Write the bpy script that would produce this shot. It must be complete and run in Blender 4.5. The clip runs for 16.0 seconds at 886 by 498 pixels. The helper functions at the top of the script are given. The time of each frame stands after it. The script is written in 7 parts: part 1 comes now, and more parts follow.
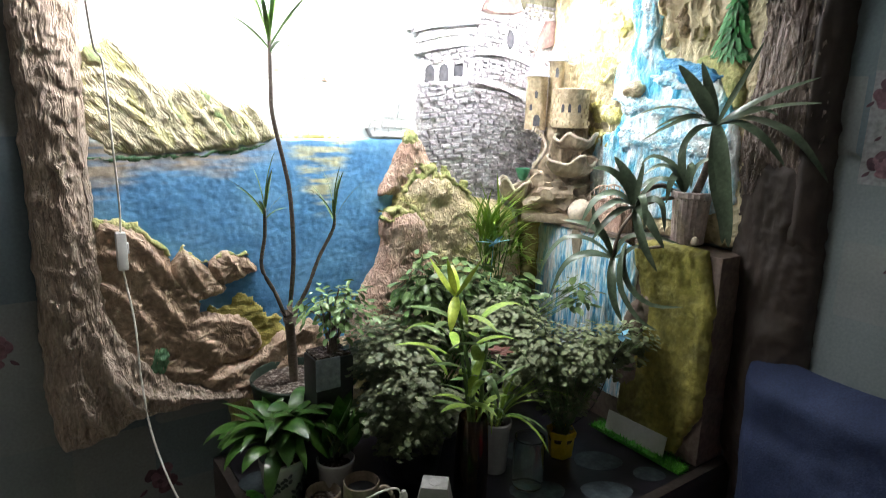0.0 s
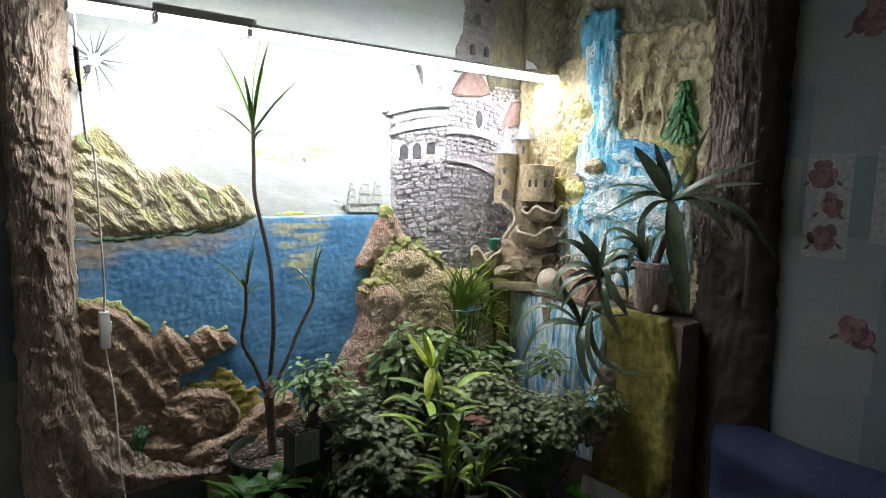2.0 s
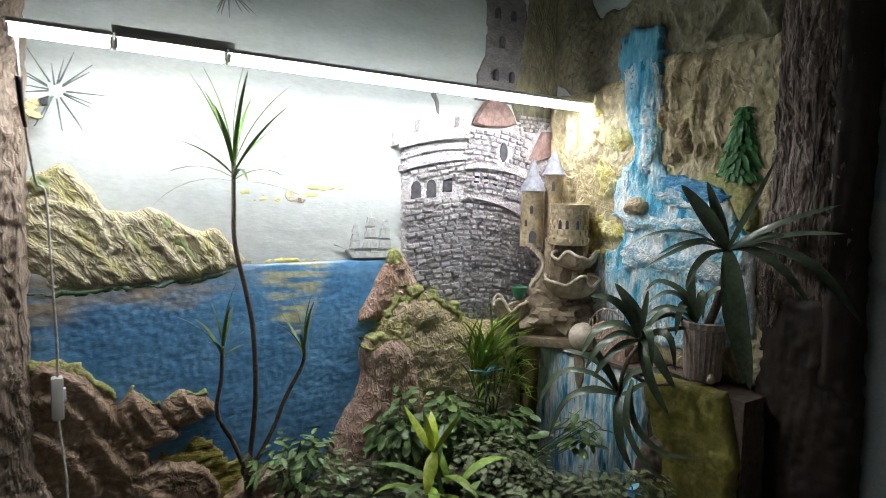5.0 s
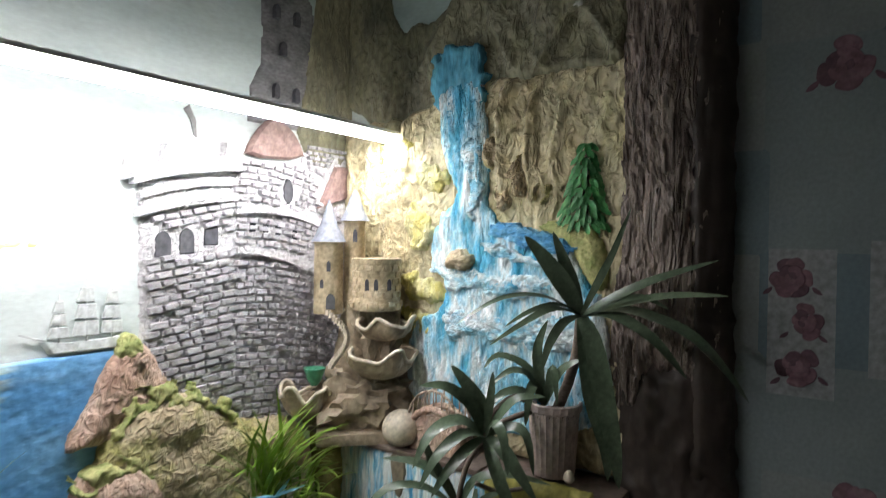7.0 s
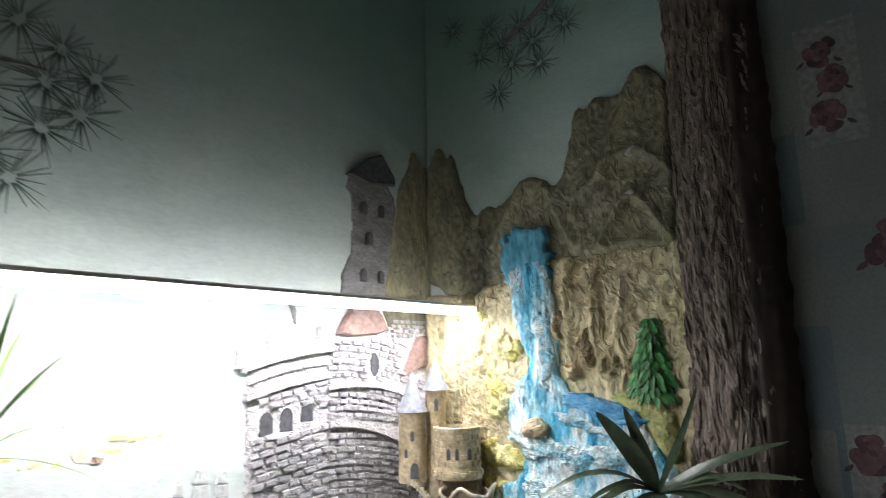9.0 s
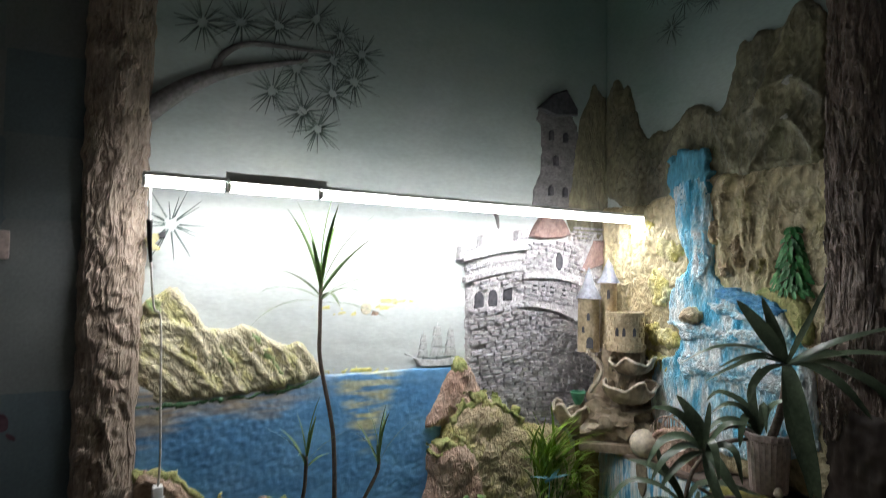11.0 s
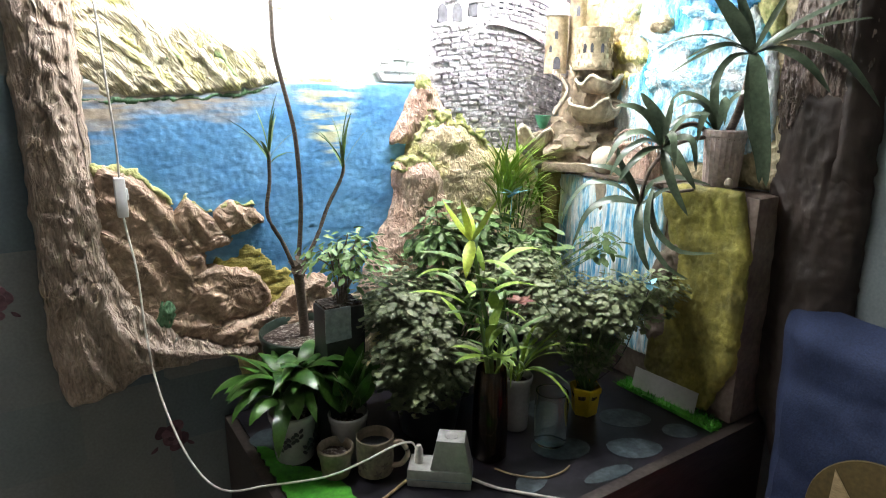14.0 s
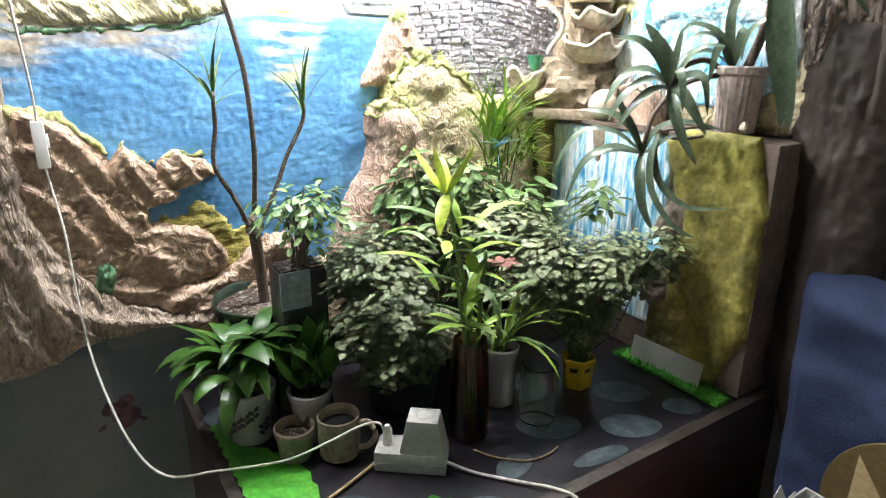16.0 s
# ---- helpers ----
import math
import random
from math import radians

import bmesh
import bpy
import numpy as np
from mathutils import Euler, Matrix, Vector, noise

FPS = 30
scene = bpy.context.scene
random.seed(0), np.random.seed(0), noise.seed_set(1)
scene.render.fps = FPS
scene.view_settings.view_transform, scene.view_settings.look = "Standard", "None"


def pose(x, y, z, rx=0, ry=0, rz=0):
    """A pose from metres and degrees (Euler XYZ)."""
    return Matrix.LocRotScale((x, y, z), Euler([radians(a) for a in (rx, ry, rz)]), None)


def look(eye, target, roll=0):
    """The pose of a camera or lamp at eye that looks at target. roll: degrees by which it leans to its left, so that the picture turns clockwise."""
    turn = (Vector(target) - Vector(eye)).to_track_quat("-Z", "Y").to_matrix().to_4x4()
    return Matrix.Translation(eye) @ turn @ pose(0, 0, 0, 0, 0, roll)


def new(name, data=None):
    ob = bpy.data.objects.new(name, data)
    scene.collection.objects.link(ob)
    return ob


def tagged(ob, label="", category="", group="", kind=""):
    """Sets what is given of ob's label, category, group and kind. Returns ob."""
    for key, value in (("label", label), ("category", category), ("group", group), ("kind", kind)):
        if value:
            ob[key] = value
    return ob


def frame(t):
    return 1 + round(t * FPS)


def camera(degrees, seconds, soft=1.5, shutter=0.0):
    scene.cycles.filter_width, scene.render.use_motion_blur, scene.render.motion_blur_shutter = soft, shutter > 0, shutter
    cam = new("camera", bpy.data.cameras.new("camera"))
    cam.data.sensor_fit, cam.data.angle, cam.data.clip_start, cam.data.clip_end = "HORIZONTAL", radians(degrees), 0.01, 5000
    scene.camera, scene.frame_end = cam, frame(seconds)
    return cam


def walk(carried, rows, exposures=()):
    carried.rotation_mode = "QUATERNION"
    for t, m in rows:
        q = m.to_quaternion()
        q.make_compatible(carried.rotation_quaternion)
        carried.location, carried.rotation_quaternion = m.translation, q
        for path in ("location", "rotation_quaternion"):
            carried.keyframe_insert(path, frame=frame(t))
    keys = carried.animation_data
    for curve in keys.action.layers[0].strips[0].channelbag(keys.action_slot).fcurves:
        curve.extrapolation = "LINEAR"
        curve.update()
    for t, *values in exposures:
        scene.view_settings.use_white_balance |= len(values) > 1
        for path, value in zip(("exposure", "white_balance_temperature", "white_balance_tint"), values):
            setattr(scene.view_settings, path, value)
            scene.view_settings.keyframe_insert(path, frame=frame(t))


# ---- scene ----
cam = camera(71.7, 16.0, 0.9, 0.5)
PATH = [
    (0, (-1.586, -1.602, 1.64), (-0.459, -0.008, 1.201), 1.7),
    (0.5, (-1.611, -1.635, 1.664), (-0.455, -0.043, 1.303), 1.5),
    (1, (-1.626, -1.644, 1.67), (-0.419, -0.084, 1.341), 1.6),
    (1.5, (-1.616, -1.659, 1.689), (-0.42, -0.082, 1.405), 1.3),
    (2, (-1.628, -1.653, 1.694), (-0.417, -0.081, 1.44), 1.3),
    (2.5, (-1.623, -1.653, 1.706), (-0.41, -0.078, 1.489), 1.1),
    (3, (-1.599, -1.642, 1.711), (-0.406, -0.05, 1.506), 1.0),
    (3.2, (-1.587, -1.628, 1.719), (-0.39, -0.036, 1.535), 0.6),
    (5.3, (-1.359, -1.478, 1.734), (-0.269, 0.19, 1.561), 1.4),
    (5.5, (-1.316, -1.449, 1.727), (-0.127, 0.152, 1.572), 1.7),
    (6, (-1.262, -1.275, 1.744), (0.204, 0.081, 1.64), 0.4),
    (6.5, (-1.22, -1.176, 1.751), (0.373, 0.029, 1.653), 0.5),
    (7, (-1.194, -1.141, 1.765), (0.445, 0.005, 1.732), 0.7),
    (7.5, (-1.185, -1.135, 1.787), (0.493, -0.051, 1.886), 0.7),
    (8, (-1.214, -1.145, 1.824), (0.386, 0.037, 2.03), 0.5),
    (8.5, (-1.239, -1.178, 1.855), (0.26, 0.106, 2.182), -0.3),
    (9, (-1.282, -1.232, 1.874), (0.169, 0.096, 2.237), -1.1),
    (9.5, (-1.356, -1.325, 1.875), (-0.144, 0.205, 2.309), -1.5),
    (9.7, (-1.386, -1.379, 1.882), (-0.293, 0.242, 2.303), -0.8),
    (11.8, (-1.599, -1.571, 1.757), (-0.602, 0.157, 1.616), 2.6),
    (12, (-1.606, -1.572, 1.737), (-0.602, 0.147, 1.547), 2.8),
    (12.5, (-1.611, -1.543, 1.663), (-0.539, 0.118, 1.363), 2.1),
    (13, (-1.574, -1.548, 1.592), (-0.494, 0.086, 1.191), 1.1),
    (13.5, (-1.546, -1.562, 1.563), (-0.501, 0.073, 1.077), 1.3),
    (14, (-1.532, -1.562, 1.538), (-0.475, 0.06, 1.037), 0.4),
    (14.5, (-1.535, -1.565, 1.515), (-0.471, 0.032, 0.954), -0.4),
    (15, (-1.514, -1.546, 1.508), (-0.418, 0.031, 0.949), 0.8),
    (15.5, (-1.441, -1.495, 1.505), (-0.355, 0.082, 0.927), 0.4),
    (16, (-1.389, -1.456, 1.482), (-0.358, 0.142, 0.86), 0.2),
]
EXPOSURES = [(0.0, 1.25), (0.5, 0.95), (1.0, 0.75), (3.0, 0.2), (5.5, -0.1), (7.0, 0.3), (8.0, 0.25), (9.7, 0.4), (12.0, -0.5), (13.0, 1.0), (14.5, 1.9), (16.0, 2.3)]
walk(cam, [(t, look(eye, target, roll)) for t, eye, target, roll in PATH], EXPOSURES)

# ---- world: a dark closed room, lit by the strip lamps alone ----
world = bpy.data.worlds.new("world")
scene.world = world
world.use_nodes = True
world.node_tree.nodes["Background"].inputs[0].default_value = (0.5, 0.55, 0.6, 1)
world.node_tree.nodes["Background"].inputs[1].default_value = 0.02
LAMP = 84.0

# ---- materials ----


def mat(name, cols, scale=8.0, stretch=(1, 1, 1), rough=0.7, bump=0.3, bscale=90.0, bdist=0.004, turn=0.0,
        vary=0.0, fine=0.25, detail=5.0, metal=0.0, coat=0.0, contrast=0.5, spec=0.4, crest=0.0):
    """Colours spread by a coarse noise, broken by a fine one, with relief from a third."""
    m = bpy.data.materials.new(name)
    m.use_nodes = True
    nt = m.node_tree
    nd, lk = nt.nodes, nt.links
    b = nd["Principled BSDF"]
    b.inputs["Roughness"].default_value = rough
    b.inputs["Metallic"].default_value = metal
    b.inputs["Coat Weight"].default_value = coat
    b.inputs["Specular IOR Level"].default_value = spec
    tc = nd.new("ShaderNodeTexCoord")
    mp = nd.new("ShaderNodeMapping")
    mp.inputs["Scale"].default_value = stretch
    m0 = nd.new("ShaderNodeMapping")
    m0.inputs["Rotation"].default_value = (0, radians(turn), 0)
    lk.new(tc.outputs["Object"], m0.inputs["Vector"])
    lk.new(m0.outputs[0], mp.inputs["Vector"])
    n1 = nd.new("ShaderNodeTexNoise")
    n1.inputs["Scale"].default_value = scale
    n1.inputs["Detail"].default_value = detail
    n1.inputs["Roughness"].default_value = 0.6
    lk.new(mp.outputs[0], n1.inputs["Vector"])
    r = nd.new("ShaderNodeValToRGB")
    lo, hi = 0.5 - contrast / 2, 0.5 + contrast / 2
    els = r.color_ramp.elements
    while len(els) < len(cols):
        els.new(0.5)
    for k, c in enumerate(cols):
        els[k].position = lo + (hi - lo) * k / max(1, len(cols) - 1)
        els[k].color = (*c, 1)
    lk.new(n1.outputs["Fac"], r.inputs[0])
    n2 = nd.new("ShaderNodeTexNoise")
    n2.inputs["Scale"].default_value = bscale
    n2.inputs["Detail"].default_value = 4.0
    lk.new(mp.outputs[0], n2.inputs["Vector"])
    hs = nd.new("ShaderNodeHueSaturation")
    lk.new(r.outputs[0], hs.inputs["Color"])
    mr = nd.new("ShaderNodeMapRange")
    mr.inputs[1].default_value, mr.inputs[2].default_value = 0.3, 0.7
    mr.inputs[3].default_value, mr.inputs[4].default_value = 1 - fine, 1 + fine
    lk.new(n2.outputs["Fac"], mr.inputs[0])
    val = mr.outputs[0]
    if vary:
        oi = nd.new("ShaderNodeObjectInfo")
        ge = nd.new("ShaderNodeNewGeometry")
        ad = nd.new("ShaderNodeMath")
        ad.operation = "ADD"
        lk.new(oi.outputs["Random"], ad.inputs[0])
        lk.new(ge.outputs["Random Per Island"], ad.inputs[1])
        m2 = nd.new("ShaderNodeMapRange")
        m2.inputs[1].default_value, m2.inputs[2].default_value = 0, 2
        m2.inputs[3].default_value, m2.inputs[4].default_value = 1 - vary, 1 + vary
        lk.new(ad.outputs[0], m2.inputs[0])
        mu = nd.new("ShaderNodeMath")
        mu.operation = "MULTIPLY"
        lk.new(val, mu.inputs[0])
        lk.new(m2.outputs[0], mu.inputs[1])
        val = mu.outputs[0]
    lk.new(val, hs.inputs["Value"])
    lk.new(hs.outputs[0], b.inputs["Base Color"])
    if bump:
        bp = nd.new("ShaderNodeBump")
        bp.inputs["Strength"].default_value = bump
        bp.inputs["Distance"].default_value = bdist
        height = n2.outputs["Fac"]
        if crest:
            n3 = nd.new("ShaderNodeTexNoise")
            n3.inputs["Scale"].default_value = crest
            n3.inputs["Detail"].default_value = 3.0
            n3.inputs["Distortion"].default_value = 0.6
            lk.new(mp.outputs[0], n3.inputs["Vector"])
            chain = [("SUBTRACT", 0.5), ("ABSOLUTE", 0.0), ("MULTIPLY", -7.0), ("ADD", 1.0), ("MAXIMUM", 0.0)]
            out = n3.outputs["Fac"]
            for op, v in chain:
                q = nd.new("ShaderNodeMath")
                q.operation = op
                lk.new(out, q.inputs[0])
                if op != "ABSOLUTE":
                    q.inputs[1].default_value = v
                out = q.outputs[0]
            q = nd.new("ShaderNodeMath")
            q.operation = "MULTIPLY_ADD"
            lk.new(height, q.inputs[0])
            q.inputs[1].default_value = 0.5
            lk.new(out, q.inputs[2])
            height = q.outputs[0]
        lk.new(height, bp.inputs["Height"])
        lk.new(bp.outputs[0], b.inputs["Normal"])
    return m


def glow(name, col, strength):
    m = bpy.data.materials.new(name)
    m.use_nodes = True
    nd, lk = m.node_tree.nodes, m.node_tree.links
    b = nd["Principled BSDF"]
    b.inputs["Base Color"].default_value = (0.9, 0.9, 0.9, 1)
    b.inputs["Emission Color"].default_value = (*col, 1)
    b.inputs["Emission Strength"].default_value = strength
    return m


def glass(name, col=(1, 1, 1), rough=0.02):
    m = bpy.data.materials.new(name)
    m.use_nodes = True
    b = m.node_tree.nodes["Principled BSDF"]
    b.inputs["Base Color"].default_value = (*col, 1)
    b.inputs["Transmission Weight"].default_value = 1.0
    b.inputs["Roughness"].default_value = rough
    b.inputs["IOR"].default_value = 1.45
    return m


def sky_paint():
    """Painted sky: pale at the horizon, grey-green and teal above, brushed."""
    m = mat("painted_sky", [(0.52, 0.58, 0.57), (0.66, 0.71, 0.7), (0.7, 0.73, 0.7)], 3, (1, 1, 2.5), 0.75, 0.4, 60, 0.0015, fine=0.06)
    nd, lk = m.node_tree.nodes, m.node_tree.links
    hs = [n for n in nd if n.type == "HUE_SAT"][0]
    src = hs.inputs["Color"].links[0].from_socket
    tc = [n for n in nd if n.type == "TEX_COORD"][0]
    sp = nd.new("ShaderNodeSeparateXYZ")
    lk.new(tc.outputs["Object"], sp.inputs[0])
    nz = nd.new("ShaderNodeTexNoise")
    nz.inputs["Scale"].default_value = 2.2
    lk.new(tc.outputs["Object"], nz.inputs["Vector"])
    ad = nd.new("ShaderNodeMath")
    ad.operation = "MULTIPLY_ADD"
    lk.new(nz.outputs["Fac"], ad.inputs[0])
    ad.inputs[1].default_value = 0.7
    lk.new(sp.outputs["Z"], ad.inputs[2])
    mr = nd.new("ShaderNodeMapRange")
    mr.inputs[1].default_value, mr.inputs[2].default_value = 2.35, 3.2
    lk.new(ad.outputs[0], mr.inputs[0])
    mx = nd.new("ShaderNodeMix")
    mx.data_type = "RGBA"
    lk.new(mr.outputs[0], mx.inputs[0])
    lk.new(src, mx.inputs[6])
    mx.inputs[7].default_value = (0.25, 0.4, 0.38, 1)
    lk.new(mx.outputs[2], hs.inputs["Color"])
    return m


def wallpaper_paper():
    """Pale blue-grey patchwork paper in squares of slightly different tints."""
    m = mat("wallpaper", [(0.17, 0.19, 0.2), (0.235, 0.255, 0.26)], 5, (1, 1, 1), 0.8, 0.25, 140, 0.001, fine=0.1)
    nd, lk = m.node_tree.nodes, m.node_tree.links
    hs = [n for n in nd if n.type == "HUE_SAT"][0]
    src = hs.inputs["Color"].links[0].from_socket
    tc = [n for n in nd if n.type == "TEX_COORD"][0]
    vo = nd.new("ShaderNodeTexVoronoi")
    vo.distance = "CHEBYCHEV"
    vo.inputs["Scale"].default_value = 5.5
    vo.inputs["Randomness"].default_value = 0.15
    lk.new(tc.outputs["Object"], vo.inputs["Vector"])
    r = nd.new("ShaderNodeValToRGB")
    r.color_ramp.interpolation = "CONSTANT"
    els = r.color_ramp.elements
    while len(els) < 4:
        els.new(0.5)
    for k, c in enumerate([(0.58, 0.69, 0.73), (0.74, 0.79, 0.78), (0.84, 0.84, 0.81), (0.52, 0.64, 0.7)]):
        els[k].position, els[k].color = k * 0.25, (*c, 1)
    lk.new(vo.outputs["Color"], r.inputs[0])
    mx = nd.new("ShaderNodeMix")
    mx.data_type, mx.blend_type = "RGBA", "MULTIPLY"
    mx.inputs[0].default_value = 1.0
    lk.new(src, mx.inputs[6])
    lk.new(r.outputs[0], mx.inputs[7])
    lk.new(mx.outputs[2], hs.inputs["Color"])
    return m


def sea_paint():
    """Brushed blue water with a sandy reflection under the hills and a pale yellow one under the sun."""
    m = mat("sea_paint", [(0.07, 0.2, 0.4), (0.1, 0.28, 0.53), (0.15, 0.36, 0.62), (0.2, 0.42, 0.66)], 7, (1, 1, 1.8), 0.36, 0.9, 44, 0.0022, contrast=0.55, fine=0.14)
    nd, lk = m.node_tree.nodes, m.node_tree.links
    hs = [n for n in nd if n.type == "HUE_SAT"][0]
    src = hs.inputs["Color"].links[0].from_socket
    tc = [n for n in nd if n.type == "TEX_COORD"][0]
    sp = nd.new("ShaderNodeSeparateXYZ")
    lk.new(tc.outputs["Object"], sp.inputs[0])

    def brush(scale, stretch):
        mp = nd.new("ShaderNodeMapping")
        mp.inputs["Scale"].default_value = stretch
        lk.new(tc.outputs["Object"], mp.inputs["Vector"])
        nz = nd.new("ShaderNodeTexNoise")
        nz.inputs["Scale"].default_value, nz.inputs["Detail"].default_value = scale, 6.0
        lk.new(mp.outputs[0], nz.inputs["Vector"])
        return nz.outputs["Fac"]

    def calc(op, a, b=None, c=None):
        q = nd.new("ShaderNodeMath")
        q.operation = op
        for k, v in enumerate((a, b, c)):
            if v is None:
                continue
            if isinstance(v, (int, float)):
                q.inputs[k].default_value = v
            else:
                lk.new(v, q.inputs[k])
        return q.outputs[0]

    def ramp(x, a, b):
        r = nd.new("ShaderNodeMapRange")
        lk.new(x, r.inputs[0])
        r.inputs[1].default_value, r.inputs[2].default_value = a, b
        return r.outputs[0]

    def blend(fac, below, col):
        mx = nd.new("ShaderNodeMix")
        mx.data_type = "RGBA"
        lk.new(fac, mx.inputs[0])
        lk.new(below, mx.inputs[6])
        mx.inputs[7].default_value = (*col, 1)
        return mx.outputs[2]

    x, z = sp.outputs["X"], sp.outputs["Z"]
    wide = brush(5, (1, 1, 1.5))
    fine = brush(16, (0.5, 1, 4))
    # under the hills: deepest by the trunk, thinning out to the point
    depth = calc("MULTIPLY_ADD", wide, 0.14, calc("MULTIPLY_ADD", fine, 0.09, z))
    edge = calc("MULTIPLY_ADD", calc("ADD", x, 1.45), 0.11, 1.545)
    sand = ramp(calc("SUBTRACT", depth, edge), 0.0, 0.05)
    sand = calc("MULTIPLY", sand, ramp(x, -0.96, -1.1))
    col = blend(calc("MULTIPLY", sand, ramp(fine, 0.22, 0.48)), src, (0.43, 0.37, 0.28))
    # under the sun: a tapering streak
    half = calc("MULTIPLY_ADD", calc("SUBTRACT", z, 1.36), 0.42, 0.015)
    off = calc("ABSOLUTE", calc("MULTIPLY_ADD", fine, 0.08, calc("ADD", x, 0.84)))
    sun = ramp(calc("SUBTRACT", half, off), -0.02, 0.02)
    sun = calc("MULTIPLY", sun, ramp(z, 1.33, 1.38))
    col = blend(calc("MULTIPLY", sun, ramp(fine, 0.42, 0.56)), col, (0.6, 0.6, 0.38))
    # pale streaks along the horizon
    far = calc("MULTIPLY", ramp(z, 1.5, 1.56), ramp(fine, 0.45, 0.65))
    col = blend(calc("MULTIPLY", far, 0.5), col, (0.36, 0.56, 0.7))
    lk.new(col, hs.inputs["Color"])
    return m


M_SKY = sky_paint()
M_PAPER = wallpaper_paper()
M_SEA = sea_paint()
M_HILL = mat("hill_paint", [(0.46, 0.43, 0.25), (0.58, 0.53, 0.34), (0.66, 0.6, 0.42), (0.6, 0.57, 0.26), (0.52, 0.49, 0.3)], 10, (2.4, 1, 1), 0.45, 0.9, 80, 0.003, turn=38, contrast=0.5, crest=30)
M_SLOPE = mat("green_slope_paint", [(0.12, 0.25, 0.1), (0.28, 0.38, 0.16), (0.5, 0.46, 0.26), (0.62, 0.58, 0.14)], 16, (2.2, 1, 1), 0.5, 0.8, 80, 0.003, turn=38, contrast=0.45)
M_SNOW = mat("pale_snow_paint", [(0.4, 0.4, 0.37), (0.58, 0.58, 0.54)], 30, (1, 1, 1), 0.6, 0.7, 90, 0.003)
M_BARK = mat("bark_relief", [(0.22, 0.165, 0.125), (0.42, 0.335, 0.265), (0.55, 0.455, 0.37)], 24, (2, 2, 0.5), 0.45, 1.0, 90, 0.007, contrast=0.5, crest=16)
# the left trunk's bark again, darkened to carry the right trunk's shade
M_BARKSH = mat("shaded_bark_relief", [(0.08, 0.06, 0.05), (0.18, 0.14, 0.115), (0.29, 0.235, 0.195)], 24, (2, 2, 0.4), 0.45, 1.0, 90, 0.008, contrast=0.5, crest=18)
M_ROCKB = mat("brown_rock_relief", [(0.22, 0.15, 0.1), (0.42, 0.3, 0.21), (0.56, 0.42, 0.31)], 18, (1, 1, 1), 0.45, 1.0, 80, 0.004, contrast=0.5, crest=24)
M_ROCKR = mat("red_rock_relief", [(0.3, 0.18, 0.13), (0.47, 0.31, 0.23), (0.57, 0.42, 0.33), (0.42, 0.3, 0.2)], 11, (1.3, 1.3, 0.8), 0.45, 0.9, 90, 0.004, contrast=0.5, crest=44)
M_ROCKT = mat("tan_rock_relief", [(0.26, 0.19, 0.11), (0.45, 0.35, 0.22), (0.55, 0.45, 0.3), (0.48, 0.44, 0.17), (0.4, 0.3, 0.2)], 9, (1, 1, 1), 0.45, 0.9, 90, 0.004, contrast=0.55, crest=48)
M_ROCKY = mat("ochre_rock_relief", [(0.32, 0.25, 0.13), (0.5, 0.42, 0.25), (0.6, 0.53, 0.34), (0.56, 0.51, 0.2)], 8, (1, 1, 0.6), 0.45, 0.9, 60, 0.004, contrast=0.6, crest=34)
M_YELLOW = mat("yellow_paint_relief", [(0.42, 0.34, 0.13), (0.58, 0.51, 0.16), (0.64, 0.6, 0.34), (0.55, 0.48, 0.3)], 14, (1, 1, 0.6), 0.55, 0.8, 60, 0.004, crest=45)
M_MOSS = mat("moss_paint", [(0.15, 0.21, 0.07), (0.3, 0.34, 0.12), (0.47, 0.45, 0.2), (0.21, 0.28, 0.09)], 26, (1, 1, 1), 0.8, 0.9, 110, 0.005)
M_FIRP = mat("dark_green_paint", [(0.05, 0.13, 0.06), (0.12, 0.24, 0.12)], 30, (2, 1, 0.5), 0.6, 0.6, 90, 0.004)
M_SHORE = mat("yellow_shore", [(0.16, 0.16, 0.05), (0.38, 0.33, 0.08), (0.5, 0.43, 0.14)], 22, (1, 1, 2), 0.7, 0.7, 100, 0.004)
# olive rock paint with the shade above the lamps worked into its tones
M_MOUNTSH = mat("shaded_mountain_paint", [(0.11, 0.105, 0.08), (0.19, 0.18, 0.125), (0.27, 0.255, 0.16), (0.35, 0.335, 0.26)], 8, (1.4, 1.4, 0.8), 0.5, 0.8, 60, 0.003, contrast=0.6, crest=26)
M_FALL = mat("waterfall_paint", [(0.04, 0.34, 0.56), (0.14, 0.5, 0.7), (0.4, 0.67, 0.79), (0.78, 0.86, 0.88), (0.84, 0.88, 0.89)], 11, (1.8, 1.8, 0.6), 0.5, 0.8, 80, 0.004, contrast=0.34, crest=45)
M_FOAM = mat("foam_paint", [(0.1, 0.44, 0.65), (0.35, 0.65, 0.78), (0.72, 0.83, 0.87), (0.85, 0.89, 0.9)], 20, (1, 1, 1.6), 0.5, 0.9, 70, 0.005, contrast=0.42, crest=45)
# bluer paint without white, also darkened for the shade over the lamps
M_FALLB = mat("shaded_blue_fall_paint", [(0.05, 0.25, 0.4), (0.1, 0.36, 0.51), (0.2, 0.45, 0.58)], 12, (1.8, 1.8, 0.5), 0.5, 0.7, 80, 0.003, contrast=0.5)
M_DEEP = mat("deep_pool_paint", [(0.03, 0.16, 0.42), (0.07, 0.3, 0.58), (0.16, 0.45, 0.68), (0.5, 0.7, 0.8)], 18, (1, 1, 2), 0.5, 0.7, 80, 0.004, contrast=0.5, crest=50)
M_STONE = mat("castle_brick", [(0.29, 0.275, 0.295), (0.43, 0.41, 0.43), (0.56, 0.54, 0.55)], 40, (1, 1, 1), 0.75, 0.7, 160, 0.003, vary=0.3)
